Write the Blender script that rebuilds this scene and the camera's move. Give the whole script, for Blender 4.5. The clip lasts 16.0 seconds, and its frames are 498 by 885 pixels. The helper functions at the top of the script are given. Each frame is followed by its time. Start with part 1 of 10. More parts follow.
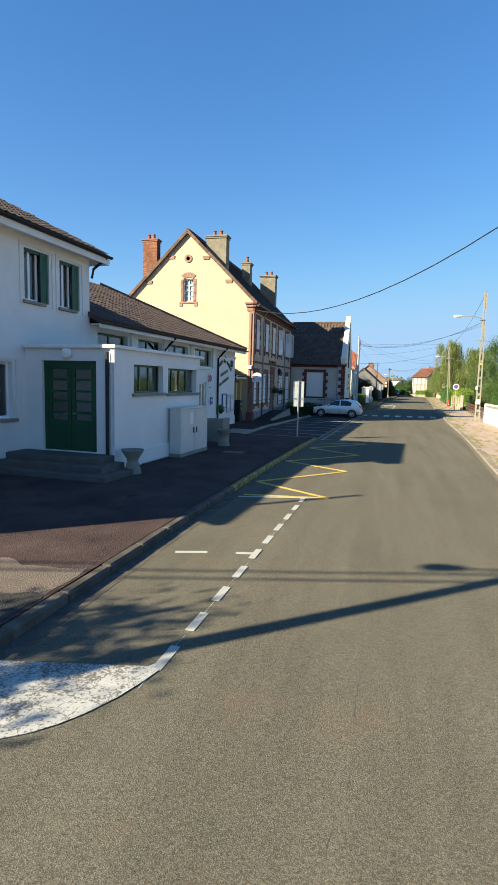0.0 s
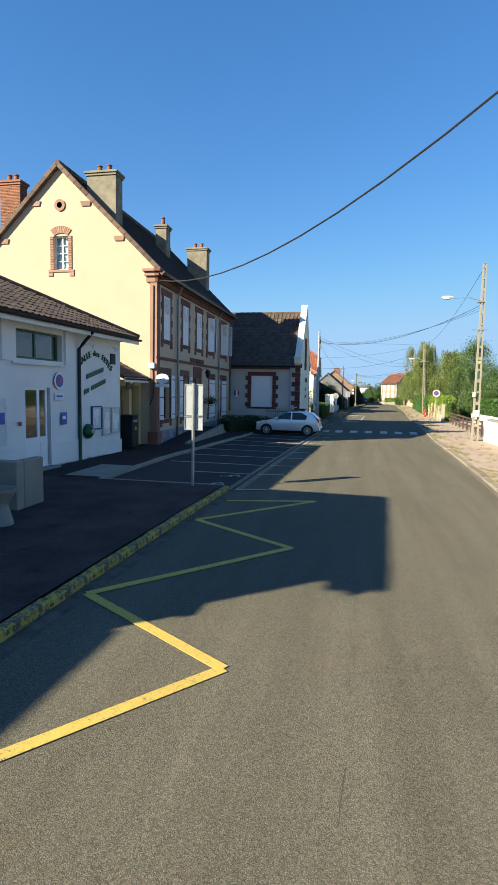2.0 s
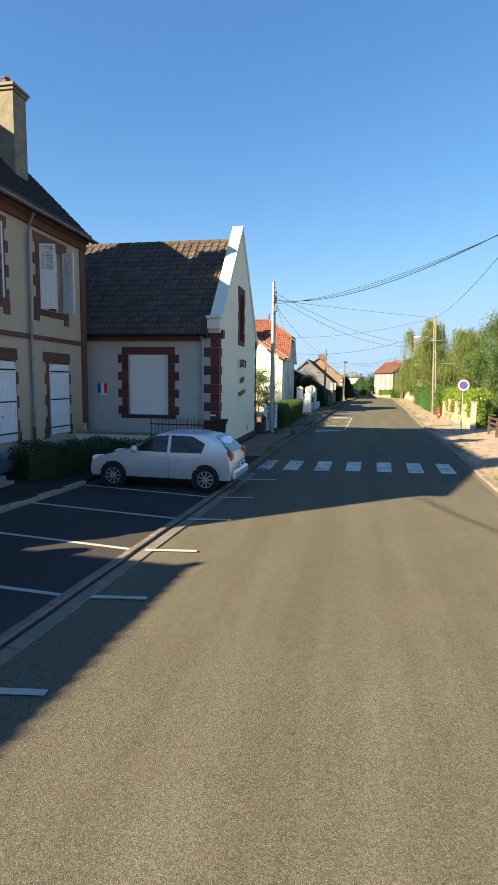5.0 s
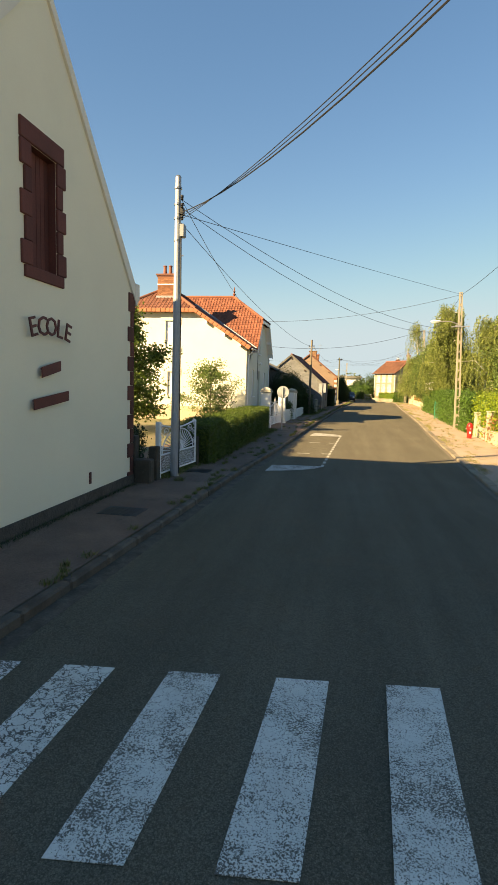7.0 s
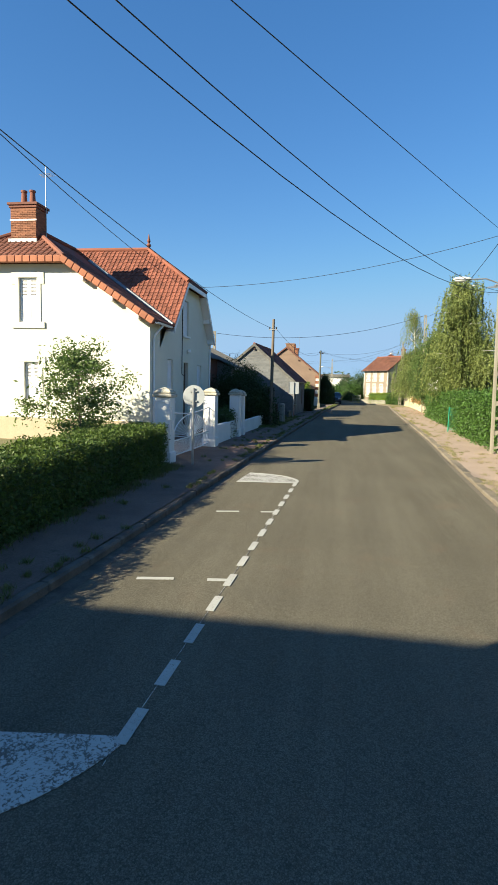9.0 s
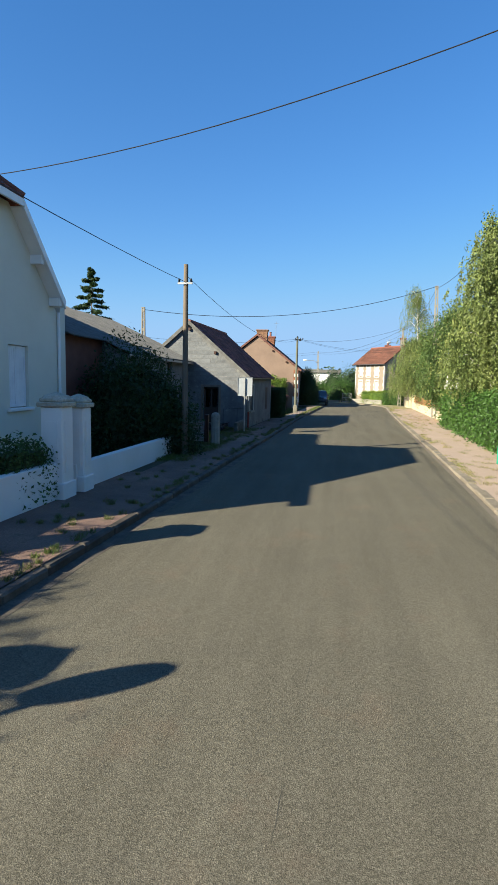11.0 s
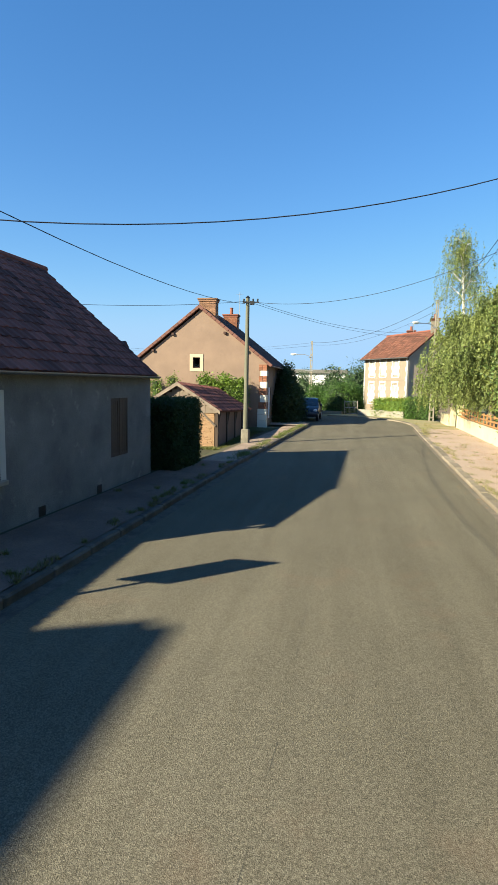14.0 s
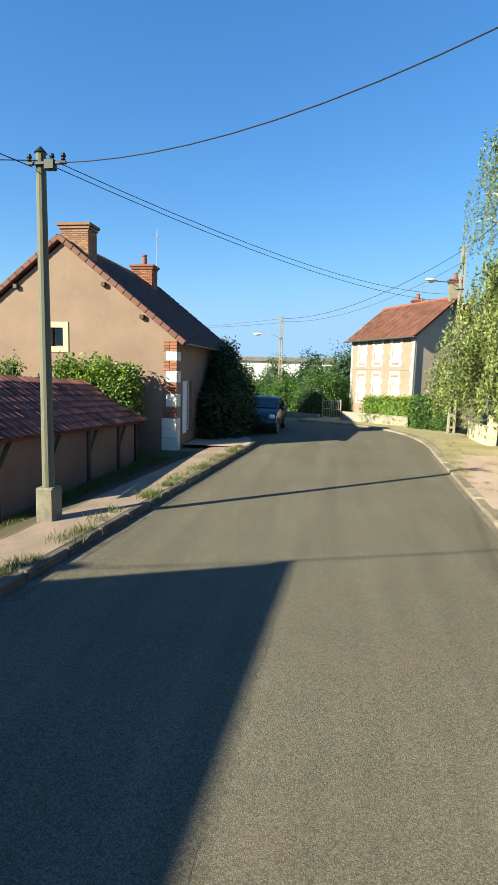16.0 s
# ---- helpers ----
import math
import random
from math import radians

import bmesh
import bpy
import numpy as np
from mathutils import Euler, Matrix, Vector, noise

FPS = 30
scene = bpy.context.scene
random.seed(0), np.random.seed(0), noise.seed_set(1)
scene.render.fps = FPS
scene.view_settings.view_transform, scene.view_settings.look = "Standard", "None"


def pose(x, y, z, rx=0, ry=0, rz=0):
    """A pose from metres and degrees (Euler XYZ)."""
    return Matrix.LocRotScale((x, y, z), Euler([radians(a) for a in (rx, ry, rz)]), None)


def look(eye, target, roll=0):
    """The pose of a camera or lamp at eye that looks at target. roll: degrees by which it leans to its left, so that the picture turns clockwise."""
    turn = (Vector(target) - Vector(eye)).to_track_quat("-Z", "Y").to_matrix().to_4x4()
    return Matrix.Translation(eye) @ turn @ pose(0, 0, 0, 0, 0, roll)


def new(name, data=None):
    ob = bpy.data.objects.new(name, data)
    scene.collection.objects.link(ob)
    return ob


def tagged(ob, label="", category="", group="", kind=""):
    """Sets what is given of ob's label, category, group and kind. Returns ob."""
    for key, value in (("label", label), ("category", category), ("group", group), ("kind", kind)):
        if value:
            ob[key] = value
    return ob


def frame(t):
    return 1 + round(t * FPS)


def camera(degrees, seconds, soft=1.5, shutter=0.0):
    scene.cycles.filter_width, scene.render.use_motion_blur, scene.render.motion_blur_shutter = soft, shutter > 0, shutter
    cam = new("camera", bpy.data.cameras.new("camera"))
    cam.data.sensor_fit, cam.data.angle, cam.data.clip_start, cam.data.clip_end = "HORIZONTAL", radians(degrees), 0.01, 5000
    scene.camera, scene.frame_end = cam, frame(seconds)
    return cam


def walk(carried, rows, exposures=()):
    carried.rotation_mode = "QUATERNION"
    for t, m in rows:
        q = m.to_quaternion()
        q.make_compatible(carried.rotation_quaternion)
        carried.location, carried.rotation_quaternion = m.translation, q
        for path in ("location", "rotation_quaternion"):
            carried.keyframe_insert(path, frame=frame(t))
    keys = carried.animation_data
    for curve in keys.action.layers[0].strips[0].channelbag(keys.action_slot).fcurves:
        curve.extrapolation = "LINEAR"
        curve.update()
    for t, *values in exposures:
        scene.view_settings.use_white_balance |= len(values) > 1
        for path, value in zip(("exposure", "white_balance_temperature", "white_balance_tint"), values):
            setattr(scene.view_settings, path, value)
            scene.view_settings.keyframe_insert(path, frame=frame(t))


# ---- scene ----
cam = camera(50.2, 16.0)
PATH = [
    (0, (1.2, -0.406, 2.688), (0.706, 1.519, 2.462), 1.4),
    (0.5, (1.139, 2.433, 2.689), (0.669, 4.366, 2.478), 1.6),
    (1, (1.138, 5.387, 2.677), (0.691, 7.326, 2.476), 1.3),
    (1.5, (1.157, 8.384, 2.662), (0.743, 10.329, 2.448), 1.0),
    (2, (1.231, 11.432, 2.641), (0.846, 13.385, 2.447), 1.1),
    (2.5, (1.341, 14.472, 2.639), (0.987, 16.429, 2.431), 1.2),
    (3, (1.477, 17.574, 2.653), (1.122, 19.532, 2.453), 0.6),
    (3.5, (1.547, 20.647, 2.685), (1.195, 22.604, 2.475), 0.4),
    (4, (1.679, 23.842, 2.714), (1.321, 25.798, 2.492), 0.5),
    (4.5, (1.794, 27.038, 2.735), (1.436, 28.992, 2.511), 0.5),
    (5, (1.931, 30.348, 2.744), (1.572, 32.303, 2.519), 0.7),
    (5.5, (2.081, 33.763, 2.741), (1.722, 35.718, 2.515), 1.0),
    (6, (2.237, 37.272, 2.729), (1.877, 39.226, 2.502), 1.2),
    (6.5, (2.39, 40.864, 2.72), (2.031, 42.819, 2.493), 1.4),
    (7, (2.521, 44.551, 2.718), (2.169, 46.506, 2.493), 1.7),
    (7.5, (2.686, 48.124, 2.681), (2.34, 50.081, 2.452), 2.0),
    (8, (2.869, 51.635, 2.663), (2.527, 53.588, 2.403), 2.2),
    (8.5, (3.075, 55.24, 2.682), (2.743, 57.197, 2.435), 1.6),
    (9, (3.301, 58.663, 2.695), (2.983, 60.625, 2.47), 1.6),
    (9.5, (3.577, 62.168, 2.716), (3.273, 64.13, 2.478), 1.3),
    (10, (3.801, 65.84, 2.719), (3.501, 67.803, 2.479), 1.4),
    (10.5, (4.048, 69.438, 2.727), (3.75, 71.401, 2.487), 1.3),
    (11, (4.288, 73.057, 2.738), (3.991, 75.021, 2.502), 1.3),
    (11.5, (4.517, 76.704, 2.743), (4.219, 78.668, 2.512), 1.2),
    (12, (4.731, 80.382, 2.737), (4.431, 82.346, 2.51), 1.1),
    (12.5, (4.927, 84.097, 2.714), (4.622, 86.061, 2.489), 1.1),
    (13, (5.116, 87.866, 2.678), (4.796, 89.826, 2.439), 0.8),
    (13.5, (5.297, 91.568, 2.672), (4.961, 93.526, 2.44), 0.9),
    (14, (5.497, 95.164, 2.701), (5.159, 97.123, 2.476), 1.1),
    (14.5, (5.664, 98.92, 2.728), (5.331, 100.878, 2.488), 1.3),
    (15, (5.846, 102.542, 2.759), (5.525, 104.502, 2.52), 1.7),
    (15.5, (6.081, 106.019, 2.752), (5.774, 107.979, 2.502), 1.8),
    (16, (6.328, 109.48, 2.787), (6.025, 111.439, 2.524), 1.5),
]
EXPO = [(0.0, 1.6, 6350, 8), (1.0, 1.55, 6150, 7), (2.0, 1.55, 6200, 7), (3.0, 1.72, 6900, 10), (3.5, 1.86, 7500, 11), (4.0, 1.8, 6800, 9), (6.5, 1.84, 9400, 11), (7.0, 1.8, 10400, 13), (7.5, 1.75, 9600, 10), (8.0, 1.66, 8600, 6), (8.5, 1.55, 7600, 6), (9.0, 1.43, 6300, 7), (10.0, 1.44, 5800, 8), (12.5, 1.76, 7500, 8), (13.0, 1.92, 8500, 10), (13.5, 1.78, 8000, 11), (14.0, 1.65, 6300, 6), (14.5, 1.58, 6300, 6), (16.0, 1.66, 6100, 4)]
walk(cam, [(t, look(eye, target, roll)) for t, eye, target, roll in PATH], EXPO)

# ---- daylight: low sun from behind the left shoulder, clear sky ----
SUN_ELEV = radians(26.9)
world = bpy.data.worlds.new("clear_sky")
scene.world = world
world.use_nodes = True
wn = world.node_tree.nodes
sky = wn.new("ShaderNodeTexSky")
sky.sky_type, sky.sun_disc = "NISHITA", False
sky.sun_elevation, sky.sun_rotation = SUN_ELEV, radians(229.5)
sky.altitude, sky.air_density, sky.dust_density, sky.ozone_density = 200, 1.0, 0.1, 4.0
tint = wn.new("ShaderNodeHueSaturation")
tint.inputs["Saturation"].default_value = 1.36
tint.inputs["Hue"].default_value = 0.507
soft_sky = wn.new("ShaderNodeGamma")
soft_sky.inputs["Gamma"].default_value = 0.75
world.node_tree.links.new(sky.outputs["Color"], soft_sky.inputs["Color"])
world.node_tree.links.new(soft_sky.outputs["Color"], tint.inputs["Color"])
# the haze near the horizon stays a pale blue
split, join = wn.new("ShaderNodeSeparateColor"), wn.new("ShaderNodeCombineColor")
world.node_tree.links.new(tint.outputs["Color"], split.inputs["Color"])
for channel, most in (("Red", 1.5), ("Green", 2.3), ("Blue", 3.3)):
    low = wn.new("ShaderNodeMath")
    low.operation = "SMOOTH_MIN"
    low.inputs[1].default_value, low.inputs[2].default_value = most, 1.2
    world.node_tree.links.new(split.outputs[channel], low.inputs[0])
    world.node_tree.links.new(low.outputs[0], join.inputs[channel])
world.node_tree.links.new(join.outputs["Color"], wn["Background"].inputs["Color"])
wn["Background"].inputs["Strength"].default_value = 0.095
sun = bpy.data.lights.new("sun", "SUN")
sun.energy, sun.angle, sun.color = 4.9, radians(0.55), (1.0, 0.87, 0.62)
sun_ob = new("sun", sun)
sun_ob.matrix_world = look((-50, -50, 48), (-50 + 0.761, -50 + 0.649, 48 - 0.506))


# ---- materials ----
def rgb(r, g, b):
    return (r, g, b, 1)


MATS = {}


def mat(name, col, col2=None, rough=0.85, metal=0.0, scale=3.0, fine=60.0, bump=0.25, depth=0.01, mix=0.5, spread=0.0, stains=None, spec=0.4, stretch=(1, 1, 1)):
    """A surface with large soft patches (scale), fine grain (fine) and relief; spread varies it from piece to piece; stains: a third colour in blotches."""
    if name in MATS:
        return MATS[name]
    m = MATS[name] = bpy.data.materials.new(name)
    m.use_nodes = True
    nodes, link = m.node_tree.nodes, m.node_tree.links.new
    b = nodes["Principled BSDF"]
    co = nodes.new("ShaderNodeTexCoord")
    mp = nodes.new("ShaderNodeMapping")
    mp.inputs["Scale"].default_value = stretch
    link(co.outputs["Object"], mp.inputs["Vector"])

    def tex(s, detail=6.0, rough_=0.6):
        n = nodes.new("ShaderNodeTexNoise")
        n.inputs["Scale"].default_value, n.inputs["Detail"].default_value, n.inputs["Roughness"].default_value = s, detail, rough_
        link(mp.outputs["Vector"], n.inputs["Vector"])
        return n.outputs["Fac"]

    def ramp(fac, lo, hi):
        n = nodes.new("ShaderNodeMapRange")
        n.inputs["From Min"].default_value, n.inputs["From Max"].default_value = lo, hi
        link(fac, n.inputs["Value"])
        return n.outputs["Result"]

    def blend(fac, a, c, mode="MIX"):
        n = nodes.new("ShaderNodeMix")
        n.data_type, n.blend_type = "RGBA", mode
        for socket, v in ((n.inputs["Factor"], fac), (n.inputs["A"], a), (n.inputs["B"], c)):
            if isinstance(v, (tuple, float, int)):
                socket.default_value = v
            else:
                link(v, socket)
        return n.outputs["Result"]

    col2 = col2 or tuple(c * 0.78 for c in col)
    large, grain = tex(scale), tex(fine, 3.0)
    c = blend(ramp(large, 0.35, 0.68), rgb(*col), rgb(*col2))
    c = blend(ramp(grain, 0.3, 0.75), c, blend(mix, c, rgb(*(q * 0.55 for q in col2))))
    if stains:
        c = blend(ramp(tex(scale * 2.3, 8.0, 0.7), 0.58, 0.72), c, rgb(*stains))
    if spread:
        info = nodes.new("ShaderNodeObjectInfo")
        geo = nodes.new("ShaderNodeNewGeometry")
        add = nodes.new("ShaderNodeMath")
        add.operation = "ADD"
        link(info.outputs["Random"], add.inputs[0]), link(geo.outputs["Random Per Island"], add.inputs[1])
        fr = nodes.new("ShaderNodeMath")
        fr.operation = "FRACT"
        link(add.outputs[0], fr.inputs[0])
        hsv = nodes.new("ShaderNodeHueSaturation")
        link(ramp(fr.outputs[0], 0, 1), hsv.inputs["Value"])
        mr = hsv.inputs["Value"].links[0].from_node
        mr.inputs["To Min"].default_value, mr.inputs["To Max"].default_value = 1 - spread, 1 + spread
        link(c, hsv.inputs["Color"])
        c = hsv.outputs["Color"]
    link(c, b.inputs["Base Color"])
    b.inputs["Roughness"].default_value, b.inputs["Metallic"].default_value = rough, metal
    b.inputs["Specular IOR Level"].default_value = spec
    if bump:
        bp = nodes.new("ShaderNodeBump")
        bp.inputs["Strength"].default_value, bp.inputs["Distance"].default_value = bump, depth
        link(grain, bp.inputs["Height"])
        link(bp.outputs["Normal"], b.inputs["Normal"])
    return m


def leaf_mat(name, col, col2, spread=0.35):
    m = mat(name, col, col2, rough=0.55, scale=0.9, fine=25, bump=0, spread=spread, mix=0.2)
    nodes, link = m.node_tree.nodes, m.node_tree.links.new
    b, out = nodes["Principled BSDF"], nodes["Material Output"]
    tr = nodes.new("ShaderNodeBsdfTranslucent")
    link(b.inputs["Base Color"].links[0].from_socket, tr.inputs["Color"])
    mx = nodes.new("ShaderNodeMixShader")
    mx.inputs["Fac"].default_value = 0.3
    link(b.outputs[0], mx.inputs[1]), link(tr.outputs[0], mx.inputs[2]), link(mx.outputs[0], out.inputs["Surface"])
    return m


def glass_mat():
    m = mat("window_glass", (0.02, 0.025, 0.03), (0.03, 0.035, 0.04), rough=0.06, scale=0.8, fine=3, bump=0.03, depth=0.02, spec=0.9)
    return m


ASPHALT = mat("asphalt", (0.186, 0.168, 0.126), (0.158, 0.143, 0.107), rough=0.95, scale=0.35, fine=115, bump=0.8, depth=0.01, mix=1.0, spec=0.06)

def chippings(m, size, contrast):
    """Rolled chippings of single tones, with long wheel tracks and rusty and dark patches in the binder."""
    nodes, link = m.node_tree.nodes, m.node_tree.links.new
    b = nodes["Principled BSDF"]
    c = b.inputs["Base Color"].links[0].from_socket
    co = nodes.new("ShaderNodeTexCoord")

    def factor(socket, f0, f1, lo, hi):
        n = nodes.new("ShaderNodeMapRange")
        for k, v in zip(("From Min", "From Max", "To Min", "To Max"), (f0, f1, lo, hi)):
            n.inputs[k].default_value = v
        link(socket, n.inputs["Value"])
        return n.outputs["Result"]

    def grain(scale, detail, stretch=(1, 1, 1), shift=0.0):
        mp = nodes.new("ShaderNodeMapping")
        mp.inputs["Scale"].default_value = stretch
        mp.inputs["Location"].default_value = (shift, shift, 0)
        link(co.outputs["Object"], mp.inputs["Vector"])
        n = nodes.new("ShaderNodeTexNoise")
        n.inputs["Scale"].default_value, n.inputs["Detail"].default_value, n.inputs["Roughness"].default_value = scale, detail, 0.65
        link(mp.outputs["Vector"], n.inputs["Vector"])
        return n.outputs["Fac"]

    vo = nodes.new("ShaderNodeTexVoronoi")
    vo.inputs["Scale"].default_value = 1 / size
    link(co.outputs["Object"], vo.inputs["Vector"])
    sep = nodes.new("ShaderNodeSeparateColor")
    link(vo.outputs["Color"], sep.inputs["Color"])
    for f in (factor(sep.outputs["Red"], 0, 1, 1 - contrast, 1 + contrast),
              factor(vo.outputs["Distance"], 0.35, 0.75, 1.04, 0.76),
              factor(grain(30, 3), 0.32, 0.68, 0.93, 1.07),
              factor(grain(1.6, 4, (1, 0.06, 1)), 0.35, 0.65, 0.9, 1.1)):
        n = nodes.new("ShaderNodeVectorMath")
        n.operation = "SCALE"
        link(c, n.inputs[0]), link(f, n.inputs["Scale"])
        c = n.outputs["Vector"]
    for fac, tone in ((factor(grain(0.9, 7, shift=7.0), 0.56, 0.74, 0, 0.30), (0.19, 0.125, 0.085)), (factor(grain(0.7, 6, shift=31.0), 0.56, 0.74, 0, 0.28), (0.085, 0.08, 0.068))):
        n = nodes.new("ShaderNodeMix")
        n.data_type = "RGBA"
        n.inputs["B"].default_value = (*tone, 1)
        link(fac, n.inputs["Factor"]), link(c, n.inputs["A"])
        c = n.outputs["Result"]
    link(c, b.inputs["Base Color"])
    return m


chippings(ASPHALT, 0.011, 0.28)
ASPHALT_OLD = mat("asphalt_parking", (0.075, 0.068, 0.066), (0.055, 0.05, 0.05), rough=0.9, scale=0.5, fine=70, bump=0.6, mix=0.6, spec=0.08)
REDTAR = mat("red_tarmac", (0.115, 0.081, 0.072), (0.058, 0.041, 0.039), rough=0.95, scale=0.9, fine=42, bump=0.9, depth=0.02, mix=0.8, stains=(0.03, 0.023, 0.024), spec=0.08)
DARKTAR = mat("dark_tarmac", (0.06, 0.046, 0.045), (0.04, 0.032, 0.032), rough=0.95, scale=0.6, fine=60, bump=0.6, mix=0.6, spec=0.08)
EARTH = mat("earth", (0.22, 0.19, 0.12), (0.12, 0.14, 0.05), rough=1, scale=0.4, fine=20, bump=0.5)
CONC = mat("concrete", (0.30, 0.28, 0.235), (0.23, 0.215, 0.18), rough=0.9, scale=1.5, fine=70, stains=(0.2, 0.19, 0.16), spread=0.08)
GUTTER = mat("gutter_concrete", (0.24, 0.205, 0.16), (0.15, 0.13, 0.105), rough=0.9, scale=2.6, fine=60, stains=(0.11, 0.095, 0.075))
PAINT = mat("road_paint", (0.50, 0.48, 0.43), (0.40, 0.385, 0.345), rough=0.75, scale=2, fine=35, mix=0.45, stains=(0.34, 0.33, 0.31))
YELLOW = mat("yellow_paint", (0.68, 0.50, 0.10), (0.60, 0.43, 0.09), rough=0.75, scale=2, fine=35, mix=0.4, stains=(0.35, 0.28, 0.11))
RENDER_W = mat("white_render", (0.78, 0.77, 0.755), (0.70, 0.69, 0.67), scale=0.8, fine=90, bump=0.25, mix=0.15)
CREAM = mat("cream_render", (0.475, 0.385, 0.28), (0.43, 0.347, 0.252), scale=0.7, fine=90, bump=0.25, mix=0.12)
CREAM_LIGHT = mat("pale_cream_render", (0.78, 0.74, 0.58), (0.74, 0.70, 0.55), scale=0.7, fine=90, bump=0.25, mix=0.12)
BRICK = mat("brown_brick", (0.20, 0.085, 0.06), (0.15, 0.06, 0.045), scale=2, fine=40, spread=0.25)
REDTILE = mat("red_tile", (0.25, 0.085, 0.052), (0.175, 0.062, 0.042), scale=1.5, fine=30, spread=0.25, stains=(0.16, 0.09, 0.06))
DARKTILE = mat("dark_tile", (0.105, 0.072, 0.056), (0.07, 0.05, 0.04), scale=1.5, fine=30, spread=0.25, stains=(0.15, 0.115, 0.09))
SLATE = mat("slate", (0.034, 0.029, 0.028), (0.022, 0.02, 0.02), scale=2, fine=30, spread=0.35, rough=0.8, spec=0.25)
WHITE = mat("white_gloss", (0.8, 0.8, 0.8), (0.74, 0.74, 0.74), rough=0.45, fine=40, bump=0.05, mix=0.1)
GLASS = glass_mat()
LEAF = leaf_mat("leaf", (0.07, 0.125, 0.03), (0.045, 0.085, 0.022))
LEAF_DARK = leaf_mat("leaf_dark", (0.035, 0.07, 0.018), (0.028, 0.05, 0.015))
BARK = mat("bark", (0.16, 0.125, 0.09), (0.10, 0.08, 0.06), scale=4, fine=30, bump=0.6, stretch=(1, 1, 0.3))
WOOD = mat("grey_wood", (0.22, 0.17, 0.12), (0.15, 0.115, 0.085), scale=3, fine=50, stretch=(1, 1, 0.15), spread=0.15)


# ---- building tools ----
def mesh(name, bm, material):
    me = bpy.data.meshes.new(name)
    bm.normal_update()
    bm.to_mesh(me)
    bm.free()
    me.materials.append(material)
    return me


def part(name, bm, material, parent, label=""):
    """A bmesh as one mesh object under a thing or a part."""
    ob = new(name, mesh(name, bm, material) if isinstance(bm, bmesh.types.BMesh) else bm)
    ob.parent = parent
    if label:
        ob["label"] = label
    return ob


def thing(name, label, category, m=None, group="", kind=""):
    ob = new(name)
    ob.empty_display_size = 0.2
    if m is not None:
        ob.matrix_world = m
    return tagged(ob, label, category, group, kind)


def alone(name, bm, material, label, category="", kind="", group=""):
    return tagged(new(name, mesh(name, bm, material)), label, category, group, kind)


def box(bm, x0, x1, y0, y1, z0, z1, bevel=0.0, m=None):
    r = bmesh.ops.create_cube(bm, size=1)
    vs = r["verts"]
    bmesh.ops.transform(bm, verts=vs, matrix=Matrix.Translation(((x0 + x1) / 2, (y0 + y1) / 2, (z0 + z1) / 2)) @ Matrix.Diagonal((abs(x1 - x0), abs(y1 - y0), abs(z1 - z0), 1)))
    if m is not None:
        bmesh.ops.transform(bm, verts=vs, matrix=m)
    if bevel:
        es = list({e for v in vs for e in v.link_edges})
        bmesh.ops.bevel(bm, geom=es, offset=bevel, segments=1, affect="EDGES")
    return bm


def boxes(*specs, bevel=0.0):
    bm = bmesh.new()
    for s in specs:
        box(bm, *s, bevel=bevel)
    return bm


def poly(bm, pts, up):
    """A flat outline made solid by the vector up."""
    a = [bm.verts.new(p) for p in pts]
    b = [bm.verts.new(Vector(p) + Vector(up)) for p in pts]
    n = len(pts)
    bm.faces.new(a[::-1])
    bm.faces.new(b)
    for i in range(n):
        bm.faces.new((a[i], a[(i + 1) % n], b[(i + 1) % n], b[i]))
    bmesh.ops.recalc_face_normals(bm, faces=bm.faces[:])
    return bm


def solid(pts, up):
    return poly(bmesh.new(), pts, up)


def tube(bm, pts, radii, sides=8, cap=True):
    """A round bar through points; radii: one, or one for each point."""
    if not isinstance(radii, (list, tuple)):
        radii = [radii] * len(pts)
    rings = []
    pts = [Vector(p) for p in pts]
    for i, p in enumerate(pts):
        d = (pts[min(i + 1, len(pts) - 1)] - pts[max(i - 1, 0)]).normalized()
        side = d.cross((0, 0, 1)) if abs(d.z) < 0.95 else d.cross((0, 1, 0))
        side.normalize()
        other = d.cross(side)
        rings.append([bm.verts.new(p + radii[i] * (math.cos(a) * side + math.sin(a) * other)) for a in (2 * math.pi * k / sides for k in range(sides))])
    for a, b in zip(rings, rings[1:]):
        for k in range(sides):
            bm.faces.new((a[k], a[(k + 1) % sides], b[(k + 1) % sides], b[k]))
    if cap:
        bm.faces.new(rings[0])
        bm.faces.new(rings[-1][::-1])
    bmesh.ops.recalc_face_normals(bm, faces=bm.faces[:])
    return bm


def rod(pts, radii, sides=8):
    return tube(bmesh.new(), pts, radii, sides)


def lathe(profile, sides=20):
    """A turned body from (radius, height) pairs."""
    bm = bmesh.new()
    rings = [[bm.verts.new((r * math.cos(2 * math.pi * k / sides), r * math.sin(2 * math.pi * k / sides), z)) for k in range(sides)] for r, z in profile]
    for a, b in zip(rings, rings[1:]):
        for k in range(sides):
            bm.faces.new((a[k], a[(k + 1) % sides], b[(k + 1) % sides], b[k]))
    bm.faces.new(rings[0][::-1])
    bm.faces.new(rings[-1])
    return bm


